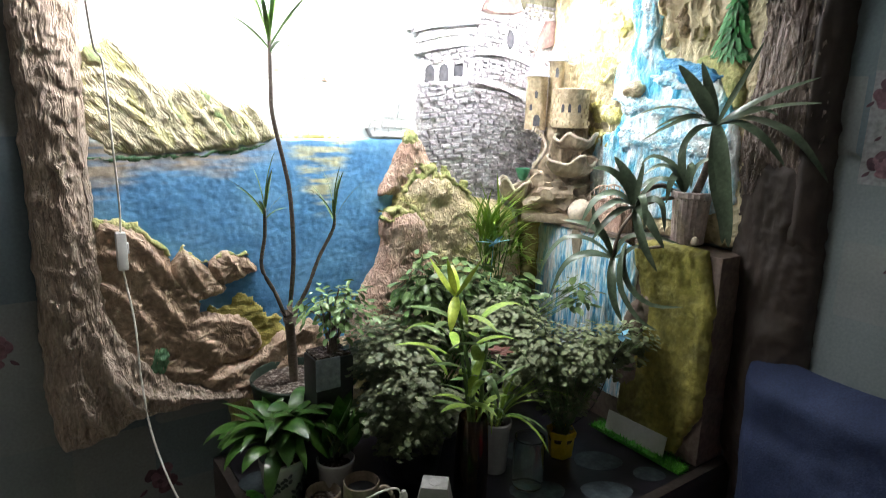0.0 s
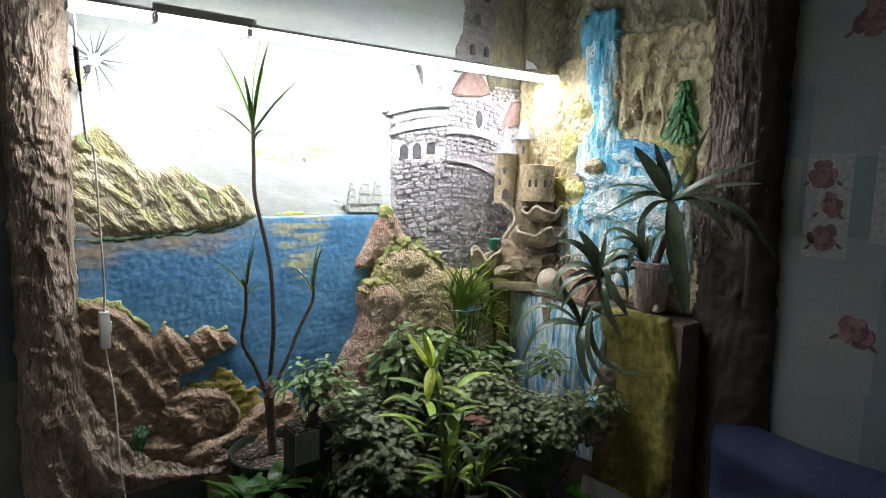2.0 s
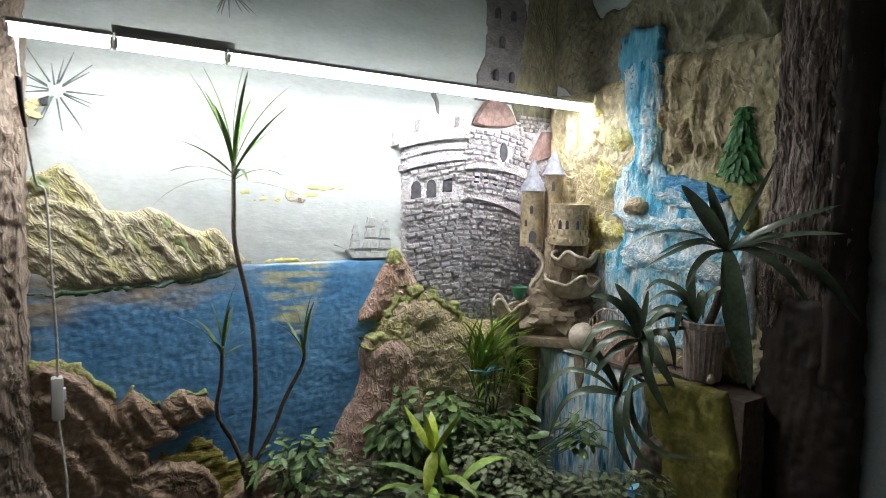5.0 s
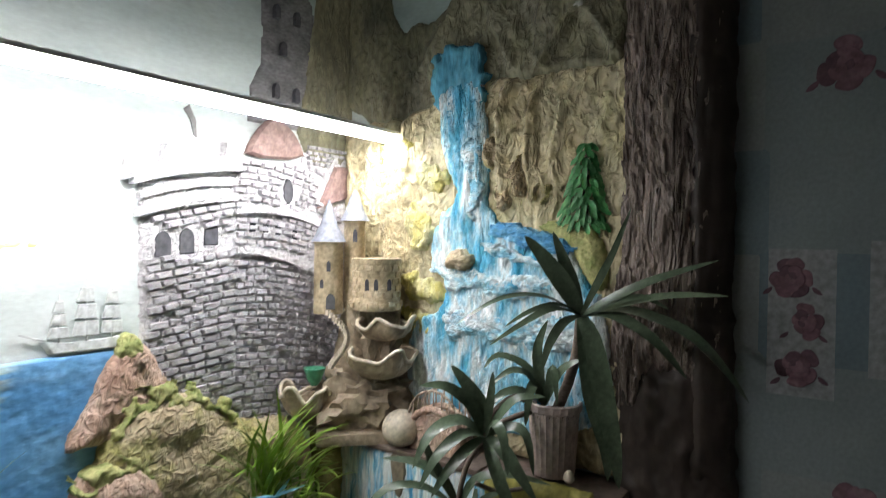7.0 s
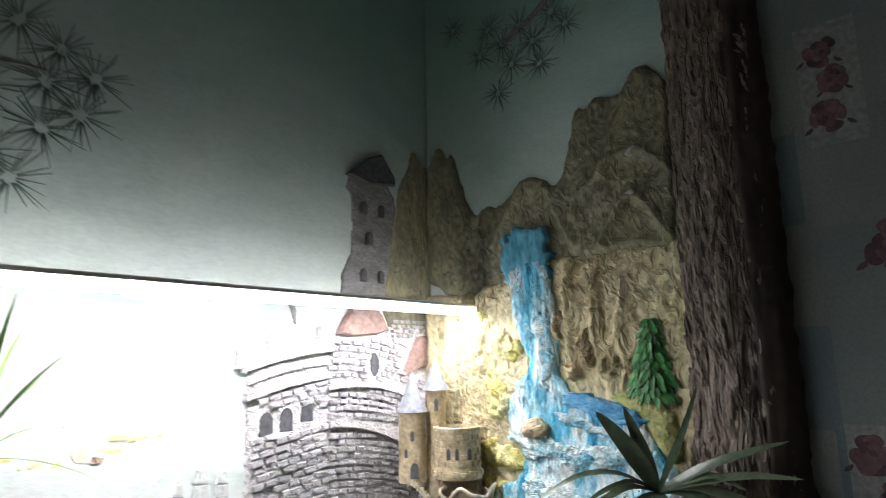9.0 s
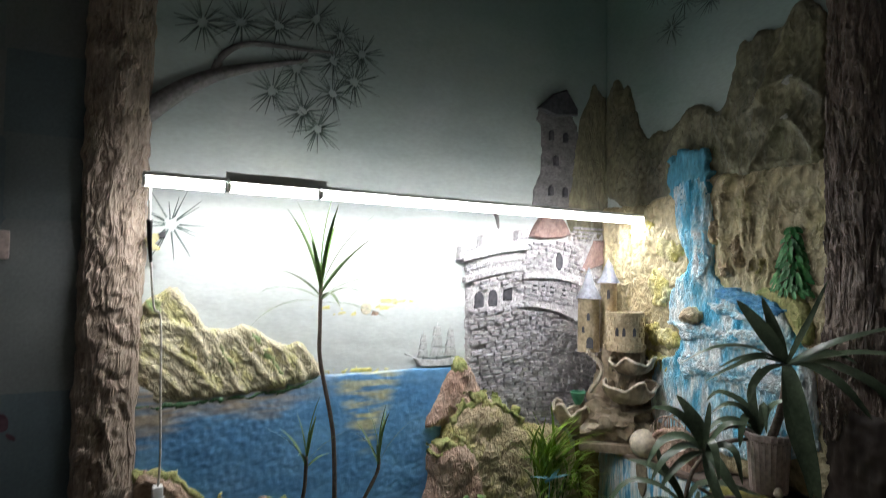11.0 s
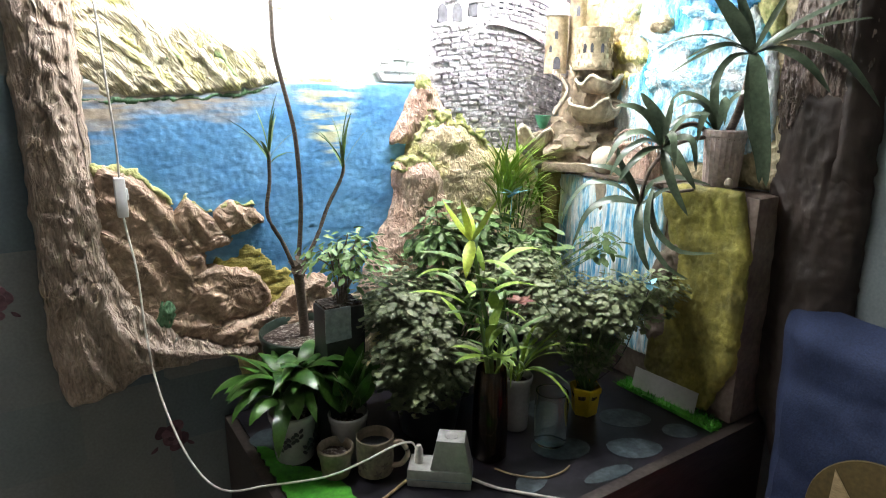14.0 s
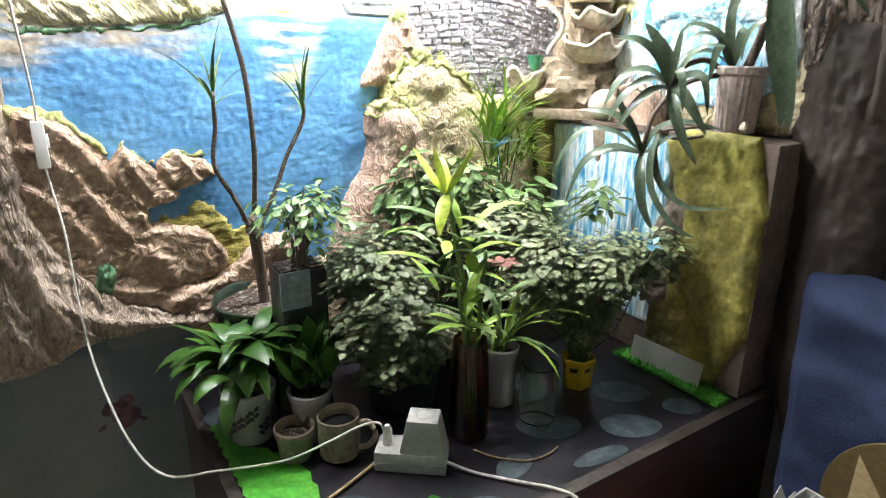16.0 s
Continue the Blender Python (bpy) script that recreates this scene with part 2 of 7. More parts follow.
M_MORTAR = mat("castle_mortar", [(0.46, 0.445, 0.46), (0.66, 0.64, 0.65)], 30, (1, 1, 1), 0.8, 0.9, 110, 0.003, crest=60)
M_TOWER = mat("grey_tower_paint", [(0.13, 0.125, 0.13), (0.2, 0.195, 0.2), (0.27, 0.26, 0.265)], 22, (1, 1, 2), 0.8, 0.7, 90, 0.004)
M_ROOF = mat("red_roof_paint", [(0.24, 0.15, 0.135), (0.37, 0.26, 0.235)], 30, (1, 1, 1), 0.75, 0.7, 100, 0.003)
M_DARKST = mat("dark_window_paint", [(0.05, 0.05, 0.06), (0.1, 0.1, 0.11)], 30, rough=0.8)
M_WOODD = mat("dark_brown_painted_wood", [(0.022, 0.017, 0.015), (0.042, 0.033, 0.028), (0.065, 0.052, 0.044)], 10, (1, 1, 6), 0.45, 0.4, 80, 0.002)
# brown plaster taken near black: the trunk's shade is in the colour
M_TRUNKSH = mat("shaded_trunk_brown", [(0.018, 0.013, 0.01), (0.034, 0.024, 0.019), (0.05, 0.036, 0.03)], 6, (1, 1, 0.5), 0.6, 0.5, 50, 0.003)
M_PILLAR = mat("olive_yellow_plaster", [(0.06, 0.055, 0.018), (0.14, 0.125, 0.034), (0.26, 0.235, 0.05), (0.38, 0.34, 0.075)], 5, (1, 1, 0.8), 0.7, 0.7, 70, 0.005, contrast=0.5)
M_BROWNP = mat("brown_plaster", [(0.07, 0.05, 0.04), (0.14, 0.105, 0.085), (0.2, 0.155, 0.125)], 8, (1, 1, 1), 0.6, 0.6, 70, 0.004)
M_PANEL = mat("painted_waterfall_panel", [(0.05, 0.28, 0.52), (0.28, 0.54, 0.69), (0.7, 0.77, 0.78), (0.78, 0.81, 0.81)], 30, (2.2, 2.2, 0.28), 0.6, 0.7, 80, 0.003, contrast=0.3)
M_OLIVE = mat("olive_plaster", [(0.1, 0.1, 0.03), (0.22, 0.2, 0.06)], 14, rough=0.75, bump=0.6)
# unseen walls, ceiling and floor, made pale to send lamp light back as fill
M_PALE = mat("pale_bounce_wall", [(0.72, 0.72, 0.7), (0.79, 0.79, 0.77)], 4, rough=0.85, bump=0.1, fine=0.06)
M_CEIL = mat("ceiling_paint", [(0.8, 0.8, 0.78), (0.84, 0.84, 0.82)], 3, rough=0.85, bump=0.1)
M_FLOOR = mat("floor_boards", [(0.48, 0.4, 0.3), (0.62, 0.53, 0.42)], 3, (1, 12, 1), 0.5, 0.2, 60)
M_WHITEPL = mat("white_plastic", [(0.74, 0.75, 0.73), (0.8, 0.8, 0.78)], 6, rough=0.4, bump=0.05, fine=0.05)
M_LED = glow("led_diffuser", (0.99, 0.985, 1.0), LAMP)
M_SIDE = glow("diffuser_side", (0.99, 0.985, 1.0), LAMP * 0.22)


# ---- builders ----
def lattice(seed):
    return np.random.RandomState(seed).rand(64, 64)


def vnoise(x, y, seed):
    """Smooth value noise in 0..1 on arrays."""
    g = lattice(seed)
    xi, yi = np.floor(x).astype(int), np.floor(y).astype(int)
    fx, fy = x - xi, y - yi
    fx, fy = fx * fx * (3 - 2 * fx), fy * fy * (3 - 2 * fy)
    a, b = g[xi % 64, yi % 64], g[(xi + 1) % 64, yi % 64]
    c, d = g[xi % 64, (yi + 1) % 64], g[(xi + 1) % 64, (yi + 1) % 64]
    return (a * (1 - fx) + b * fx) * (1 - fy) + (c * (1 - fx) + d * fx) * fy


def fbm(x, y, seed, octaves=3):
    out, amp, tot = 0, 1.0, 0
    for k in range(octaves):
        out = out + amp * vnoise(x * 2 ** k, y * 2 ** k, seed + k)
        tot += amp
        amp *= 0.55
    return out / tot


def ridged(x, y, seed, octaves=3):
    return 1 - np.abs(2 * fbm(x, y, seed, octaves) - 1) * 2.2


def chaikin(pts, n=2):
    p = np.array(pts, float)
    for _ in range(n):
        q = np.roll(p, -1, 0)
        p = np.stack([0.75 * p + 0.25 * q, 0.25 * p + 0.75 * q], 1).reshape(-1, 2)
    return p


def chaikin_open(pts, n=2):
    p = np.array(pts, float)
    for _ in range(n):
        a, b = p[:-1], p[1:]
        p = np.concatenate([p[:1], np.stack([0.75 * a + 0.25 * b, 0.25 * a + 0.75 * b], 1).reshape(-1, 2), p[-1:]])
    return p


def mesh_object(name, verts, faces, material, parent=None, smooth=True, label=""):
    me = bpy.data.meshes.new(name)
    me.from_pydata([tuple(v) for v in verts], [], [tuple(f) for f in faces])
    if smooth:
        me.polygons.foreach_set("use_smooth", [True] * len(me.polygons))
    me.materials.append(material)
    ob = new(name, me)
    if parent is not None:
        ob.parent = parent
    if label:
        ob["label"] = label
    return ob


def part(name, bm, material, parent=None, label="", smooth=True):
    me = bpy.data.meshes.new(name)
    bm.to_mesh(me)
    bm.free()
    if smooth:
        me.polygons.foreach_set("use_smooth", [True] * len(me.polygons))
        me.set_sharp_from_angle(angle=radians(40))
    me.materials.append(material)
    ob = new(name, me)
    if parent is not None:
        ob.parent = parent
    if label:
        ob["label"] = label
    return ob


def thing(name, label, category, group="", kind="", at=(0, 0, 0)):
    ob = new(name)
    ob.empty_display_size = 0.05
    ob.location = at
    return tagged(ob, label, category, group, kind)


def block(x0, x1, y0, y1, z0, z1, bevel=0.0):
    bm = bmesh.new()
    bmesh.ops.create_cube(bm, size=1)
    for v in bm.verts:
        v.co = ((x0 + x1) / 2 + v.co.x * (x1 - x0), (y0 + y1) / 2 + v.co.y * (y1 - y0), (z0 + z1) / 2 + v.co.z * (z1 - z0))
    if bevel:
        bmesh.ops.bevel(bm, geom=bm.edges[:], offset=bevel, segments=2, affect="EDGES", profile=0.7)
    return bm


def on_plane(plane, u, z, h):
    """u along the wall, z up, h out of it. L: sea wall, R: waterfall wall, P: face of the low box."""
    if plane == "L":
        return np.stack([u, -h, z], -1)
    if plane == "R":
        return np.stack([-h, u, z], -1)
    return np.stack([-0.13 - h, u, z], -1)


def relief(name, plane, outline, material, parent, cell=0.006, lift=0.004, dome=0.0, edge=0.03, bumps=(), soft=2, wob=0.006, label="", ridges=()):
    """A plaster relief: a fine sheet inside a soft outline, domed at its rim and roughened. bumps: (height, size along, size up, turn, seed, ridged).
    ridges: (points, height, reach), folds that stand up along a line and fall off steeply on its lower side."""
    P = chaikin(outline, soft) if soft else np.array(outline, float)
    lo, hi = P.min(0) - 2 * cell, P.max(0) + 2 * cell
    us, zs = np.arange(lo[0], hi[0] + cell, cell), np.arange(lo[1], hi[1] + cell, cell)
    U, Z = np.meshgrid(us, zs, indexing="ij")
    tu = U + wob * (fbm(U * 40, Z * 40, 3, 2) - 0.5) * 2
    tz = Z + wob * (fbm(U * 40, Z * 40, 9, 2) - 0.5) * 2
    inside = np.zeros(U.shape, bool)
    dist = np.full(U.shape, 9.0)
    near_u, near_z = U.copy(), Z.copy()
    n = len(P)
    for k in range(n):
        (au, az), (bu, bz) = P[k], P[(k + 1) % n]
        if az != bz:
            cross = ((az > tz) != (bz > tz)) & (tu < (bu - au) * (tz - az) / (bz - az) + au)
            inside ^= cross
        du, dz = bu - au, bz - az
        s = np.clip(((tu - au) * du + (tz - az) * dz) / max(du * du + dz * dz, 1e-12), 0, 1)
        d = np.hypot(tu - au - s * du, tz - az - s * dz)
        m = d < dist
        dist[m] = d[m]
        near_u[m], near_z[m] = (au + s * du - tu + U)[m], (az + s * dz - tz + Z)[m]
    H = lift + dome * np.sqrt(np.clip(dist / edge, 0, 1))
    fade = np.clip(dist / (2.5 * cell), 0, 1)
    for amp, su, sz, ang, seed, rid in bumps:
        c, s_ = math.cos(radians(ang)), math.sin(radians(ang))
        a, b = (U * c + Z * s_) / su + 30, (-U * s_ + Z * c) / sz + 30
        H = H + amp * fade * (ridged(a, b, seed) if rid else fbm(a, b, seed))
    for line, rise, reach in ridges:
        L = chaikin_open(line, 2)
        best, side = np.full(U.shape, 9.0), np.zeros(U.shape)
        wu, wz = U + 0.008 * (fbm(U * 30, Z * 30, 13, 2) - 0.5), Z + 0.008 * (fbm(U * 30, Z * 30, 17, 2) - 0.5)
        for (au, az), (bu, bz) in zip(L[:-1], L[1:]):
            du, dz = bu - au, bz - az
            s = np.clip(((wu - au) * du + (wz - az) * dz) / max(du * du + dz * dz, 1e-12), 0, 1)
            d = np.hypot(wu - au - s * du, wz - az - s * dz)
            m = d < best
            best[m] = d[m]
            side[m] = np.sign(du * (wz - az) - dz * (wu - au))[m]
        wide = np.where(side > 0, reach * 0.35, reach)
        H = H + rise * fade * np.exp(-np.abs(best / wide) ** 1.3)
    H = np.maximum(H, 0.001)
    cellin = inside[:-1, :-1] | inside[1:, :-1] | inside[:-1, 1:] | inside[1:, 1:]
    U2, Z2 = np.where(inside, U, near_u), np.where(inside, Z, near_z)
    H2 = np.where(inside, H, 0.0)
    ids = -np.ones(U.shape, int)
    used = np.zeros(U.shape, bool)
    used[:-1, :-1] |= cellin
    used[1:, :-1] |= cellin
    used[:-1, 1:] |= cellin
    used[1:, 1:] |= cellin
    ids[used] = np.arange(used.sum())
    V = on_plane(plane, U2[used], Z2[used], H2[used])
    i, j = np.nonzero(cellin)
    F = np.stack([ids[i, j], ids[i + 1, j], ids[i + 1, j + 1], ids[i, j + 1]], 1)
    return mesh_object(name, V.tolist(), F.tolist(), material, parent, True, label)


# ---- the room ----
CEIL = 3.35
def wall(name, bm, label, material=M_PAPER):
    return tagged(part(name, bm, material, None, "", False), label, "wall", kind="structure")


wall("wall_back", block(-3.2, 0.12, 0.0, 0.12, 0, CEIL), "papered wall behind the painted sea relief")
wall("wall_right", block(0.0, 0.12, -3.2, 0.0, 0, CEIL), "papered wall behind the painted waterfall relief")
# added out of view to close the room and return the lamps' light
wall("wall_left", block(-3.32, -3.2, -3.2, 0.12, 0, CEIL), "unseen pale wall added to bounce lamp light", M_PALE)
wall("wall_front", block(-3.32, 0.12, -3.32, -3.2, 0, CEIL), "unseen pale wall added to bounce lamp light", M_PALE)
tagged(part("floor", block(-3.3, 0.1, -3.3, 0.1, -0.1, 0), M_FLOOR, None, "", False), "plain wooden floor in shadow", "floor", kind="structure")
tagged(part("ceiling", block(-3.3, 0.1, -3.3, 0.1, CEIL, CEIL + 0.1), M_CEIL, None, "", False), "plain pale ceiling in shadow", "ceiling", kind="structure")

# ---- sea wall relief ----
ml = thing("sea_relief_mural", "painted plaster relief mural of sea, hills and castle", "mural")
BARK = [(0.006, 0.026, 0.06, 14, 11, True), (0.006, 0.018, 0.035, -28, 21, True), (0.003, 0.008, 0.014, 30, 25, True), (0.004, 0.05, 0.1, 0, 31, False)]
ROCK = [(0.005, 0.09, 0.08, 20, 41, True), (0.002, 0.03, 0.018, 25, 51, True), (0.0015, 0.009, 0.009, 0, 55, True)]
STRAT = [(0.006, 0.06, 0.2, 42, 61, True), (0.004, 0.035, 0.07, 20, 71, True), (0.002, 0.01, 0.02, 40, 75, True)]
FINE = [(0.003, 0.012, 0.012, 0, 81, True)]
relief("sky", "L", [(-1.56, 0.96), (-1.2, 0.96), (-1.1, 0.86), (0.0, 0.83), (0.0, 3.34), (-1.56, 3.34)], M_SKY, ml, 0.012, 0.004, bumps=[(0.0015, 0.05, 0.02, 0, 5, True)], soft=0, wob=0)
relief("sea", "L", [(-1.45, 1.557), (-0.55, 1.557), (-0.5, 0.9), (-1.45, 0.9)], M_SEA, ml, 0.005, 0.01, bumps=[(0.0018, 0.09, 0.03, 0, 15, False), (0.0016, 0.02, 0.012, 12, 16, True), (0.001, 0.009, 0.007, -20, 17, True)], soft=0, wob=0.002)
HILL = [(0.003, 0.03, 0.03, 30, 71, True), (0.002, 0.01, 0.014, 40, 75, True)]
HILLTOP = [(-1.45, 1.515), (-1.45, 1.735), (-1.41, 1.77), (-1.375, 1.79), (-1.346, 1.764), (-1.306, 1.697), (-1.286, 1.684), (-1.242, 1.684), (-1.205, 1.695), (-1.168, 1.672), (-1.112, 1.636), (-1.078, 1.65), (-1.06, 1.638), (-1.03, 1.601), (-0.995, 1.557), (-1.062, 1.541), (-1.136, 1.528), (-1.25, 1.522)]
FOLDS = [([(-1.385, 1.78), (-1.345, 1.74), (-1.3, 1.69)], 0.0074, 0.0176), ([(-1.42, 1.7), (-1.372, 1.7), (-1.337, 1.684), (-1.313, 1.657), (-1.3, 1.62)], 0.0099, 0.0200), ([(-1.29, 1.684), (-1.264, 1.62), (-1.232, 1.563), (-1.22, 1.535)], 0.0099, 0.0240),
         ([(-1.248, 1.68), (-1.197, 1.619), (-1.143, 1.552)], 0.0105, 0.0240), ([(-1.216, 1.688), (-1.169, 1.626), (-1.115, 1.548)], 0.0087, 0.0176), ([(-1.16, 1.665), (-1.12, 1.62), (-1.09, 1.56)], 0.0074, 0.0160), ([(-1.114, 1.634), (-1.076, 1.58), (-1.062, 1.549)], 0.0093, 0.0192),
         ([(-1.075, 1.645), (-1.045, 1.595), (-1.02, 1.565)], 0.0068, 0.0144), ([(-1.42, 1.66), (-1.374, 1.641), (-1.309, 1.586), (-1.28, 1.545)], 0.0099, 0.0240), ([(-1.44, 1.62), (-1.39, 1.585), (-1.35, 1.545)], 0.0087, 0.0208), ([(-1.37, 1.6), (-1.33, 1.56), (-1.3, 1.53)], 0.0050, 0.0128)]
relief("hill_range", "L", HILLTOP, M_HILL, ml, 0.004, 0.008, 0.004, 0.02, HILL, soft=1, ridges=FOLDS)
for pts in ([(-1.378, 1.648), (-1.36, 1.65), (-1.315, 1.61), (-1.33, 1.602)], [(-1.28, 1.655), (-1.262, 1.66), (-1.226, 1.588), (-1.21, 1.56), (-1.235, 1.58), (-1.262, 1.6)], [(-1.2, 1.668), (-1.176, 1.66), (-1.1, 1.56), (-1.128, 1.566), (-1.17, 1.61)], [(-1.08, 1.625), (-1.066, 1.622), (-1.045, 1.578), (-1.062, 1.59)], [(-1.43, 1.75), (-1.4, 1.755), (-1.41, 1.72), (-1.44, 1.7)]):
    relief("grassy_slope", "L", pts, M_SLOPE, ml, 0.004, 0.0185, 0.003, 0.014, [(0.004, 0.012, 0.03, 35, 77, True)], wob=0.022)
relief("hill_foot", "L", [(-1.45, 1.518), (-1.25, 1.524), (-1.13, 1.53), (-1.05, 1.545), (-1.0, 1.56), (-1.04, 1.535), (-1.13, 1.518), (-1.25, 1.512), (-1.45, 1.506)], M_FIRP, ml, 0.004, 0.011, 0.003, 0.01, FINE, soft=1, wob=0.01)
CRAGGY = [(0.004, 0.03, 0.05, 42, 71, True), (0.003, 0.012, 0.016, 30, 75, True)]
relief("shore_rock", "L", [(-1.46, 1.37), (-1.407, 1.38), (-1.354, 1.349), (-1.312, 1.31), (-1.288, 1.265), (-1.275, 1.225), (-1.25, 1.178), (-1.212, 1.125), (-1.245, 1.05), (-1.34, 0.95), (-1.46, 0.95)], M_ROCKB, ml, 0.0045, 0.014, 0.016, 0.025, CRAGGY, soft=1,
       ridges=[([(-1.42, 1.36), (-1.35, 1.32), (-1.3, 1.24), (-1.25, 1.17), (-1.22, 1.12)], 0.0128, 0.0150), ([(-1.43, 1.3), (-1.37, 1.27), (-1.32, 1.18), (-1.27, 1.1)], 0.0112, 0.0180), ([(-1.43, 1.22), (-1.38, 1.17), (-1.34, 1.09)], 0.0104, 0.0180), ([(-1.34, 1.3), (-1.32, 1.25)], 0.0080, 0.0108)])
relief("shore_rock", "L", [(-1.295, 1.22), (-1.282, 1.27), (-1.257, 1.296), (-1.227, 1.263), (-1.187, 1.207), (-1.15, 1.166), (-1.2, 1.15), (-1.26, 1.14)], M_ROCKB, ml, 0.0045, 0.02, 0.012, 0.02, CRAGGY, soft=1,
       ridges=[([(-1.262, 1.285), (-1.235, 1.22), (-1.2, 1.17)], 0.0104, 0.0108), ([(-1.24, 1.275), (-1.205, 1.215), (-1.165, 1.17)], 0.0096, 0.0096), ([(-1.28, 1.26), (-1.26, 1.2), (-1.24, 1.16)], 0.0080, 0.0096)])
relief("shore_rock", "L", [(-1.21, 1.235), (-1.18, 1.265), (-1.154, 1.281), (-1.13, 1.258), (-1.105, 1.252), (-1.062, 1.212), (-1.121, 1.188), (-1.18, 1.178)], M_ROCKB, ml, 0.0045, 0.018, 0.012, 0.02, CRAGGY, soft=1,
       ridges=[([(-1.16, 1.275), (-1.13, 1.22), (-1.11, 1.195)], 0.0080, 0.0084), ([(-1.11, 1.248), (-1.085, 1.215)], 0.0064, 0.0072), ([(-1.19, 1.25), (-1.165, 1.2)], 0.0072, 0.0084)])
for pts in ([(-1.45, 1.375), (-1.407, 1.386), (-1.354, 1.354), (-1.308, 1.312), (-1.284, 1.262), (-1.31, 1.285), (-1.35, 1.325), (-1.4, 1.35), (-1.45, 1.34)], [(-1.285, 1.275), (-1.257, 1.302), (-1.222, 1.262), (-1.2, 1.225), (-1.245, 1.272)], [(-1.195, 1.255), (-1.154, 1.287), (-1.125, 1.262), (-1.1, 1.256), (-1.085, 1.235), (-1.15, 1.258)]):
    relief("grassy_crest", "L", pts, M_MOSS, ml, 0.004, 0.022, 0.004, 0.01, [(0.006, 0.012, 0.012, 0, 82, True)], wob=0.016)
relief("yellow_shore", "L", [(-1.225, 1.115), (-1.17, 1.125), (-1.1, 1.152), (-1.054, 1.09), (-0.99, 1.04), (-0.9, 1.01), (-0.88, 0.93), (-1.2, 0.95)], M_SHORE, ml, 0.005, 0.012, 0.004, 0.02, [(0.005, 0.04, 0.012, 12, 49, True)], wob=0.02)
STONE = [(0.005, 0.05, 0.02, -18, 46, True), (0.002, 0.009, 0.009, 0, 48, True)]
relief("boulder", "L", [(-1.32, 1.06), (-1.25, 1.12), (-1.19, 1.112), (-1.126, 1.098), (-1.08, 1.05), (-1.062, 1.0), (-1.106, 0.963), (-1.21, 0.955), (-1.29, 0.97)], M_ROCKB, ml, 0.0045, 0.014, 0.018, 0.045, STONE, wob=0.008,
       ridges=[([(-1.31, 1.06), (-1.25, 1.1), (-1.18, 1.1), (-1.11, 1.07), (-1.07, 1.01)], 0.01, 0.018), ([(-1.24, 1.06), (-1.2, 1.03), (-1.19, 0.98)], 0.012, 0.03)])
relief("boulder", "L", [(-1.37, 1.0), (-1.3, 1.02), (-1.23, 1.005), (-1.19, 0.96), (-1.21, 0.92), (-1.31, 0.92)], M_ROCKB, ml, 0.0045, 0.018, 0.018, 0.04, STONE, wob=0.008)
relief("boulder", "L", [(-1.26, 0.955), (-1.18, 0.975), (-1.12, 0.965), (-1.06, 0.995), (-1.0, 1.045), (-0.88, 1.05), (-0.88, 0.84), (-1.1, 0.83), (-1.22, 0.87)], M_ROCKB, ml, 0.005, 0.016, 0.018, 0.04, STONE, wob=0.01,
       ridges=[([(-1.2, 0.94), (-1.1, 0.95), (-1.02, 1.01), (-0.95, 1.03)], 0.014, 0.025), ([(-1.15, 0.9), (-1.05, 0.91), (-0.95, 0.97)], 0.012, 0.025)])
relief("reed_clump", "L", [(-1.36, 0.98), (-1.355, 1.03), (-1.33, 1.06), (-1.3, 1.02), (-1.32, 0.96)], M_FIRP, ml, 0.004, 0.03, 0.006, 0.02, [(0.012, 0.006, 0.05, 10, 33, True)])
relief("tree_trunk", "L", [(-1.57, 3.34), (-1.43, 3.34), (-1.43, 2.3), (-1.435, 1.75), (-1.442, 1.5), (-1.435, 1.25), (-1.42, 1.12), (-1.375, 1.03), (-1.3, 0.955), (-1.2, 0.915), (-1.07, 0.88), (-1.1, 0.85), (-1.26, 0.868), (-1.38, 0.862), (-1.43, 0.84), (-1.52, 0.81), (-1.555, 0.82), (-1.575, 0.9), (-1.57, 1.3), (-1.565, 2.0)], M_BARK, ml, 0.0045, 0.006, 0.04, 0.06, BARK, ridges=[([(-1.4, 1.08), (-1.34, 0.99), (-1.24, 0.935), (-1.1, 0.885)], 0.018, 0.02), ([(-1.43, 1.0), (-1.37, 0.93), (-1.25, 0.895), (-1.14, 0.87)], 0.014, 0.016), ([(-1.46, 1.1), (-1.43, 0.95), (-1.36, 0.885), (-1.28, 0.872)], 0.014, 0.018), ([(-1.52, 1.0), (-1.49, 0.9), (-1.44, 0.85)], 0.012, 0.018)], label="brown bark relief with root")
relief("rock_foot", "L", [(-1.17, 0.9), (-0.9, 0.97), (-0.5, 1.0), (-0.14, 1.0), (-0.14, 0.71), (-1.15, 0.71)], M_ROCKT, ml, 0.007, 0.012, 0.02, 0.03, ROCK, soft=1)
# red cliffs under the castle
relief("red_cliff", "L", [(-0.56, 1.575), (-0.625, 1.56), (-0.665, 1.48), (-0.72, 1.382), (-0.66, 1.392), (-0.58, 1.38), (-0.5, 1.42)], M_ROCKR, ml, 0.005, 0.014, 0.02, 0.03, STRAT)
relief("mid_rock", "L", [(-0.66, 1.39), (-0.62, 1.45), (-0.55, 1.47), (-0.45, 1.45), (-0.38, 1.37), (-0.15, 1.34), (-0.12, 0.9), (-0.6, 0.9), (-0.62, 1.2), (-0.66, 1.3)], M_ROCKT, ml, 0.006, 0.018, 0.035, 0.05, ROCK)
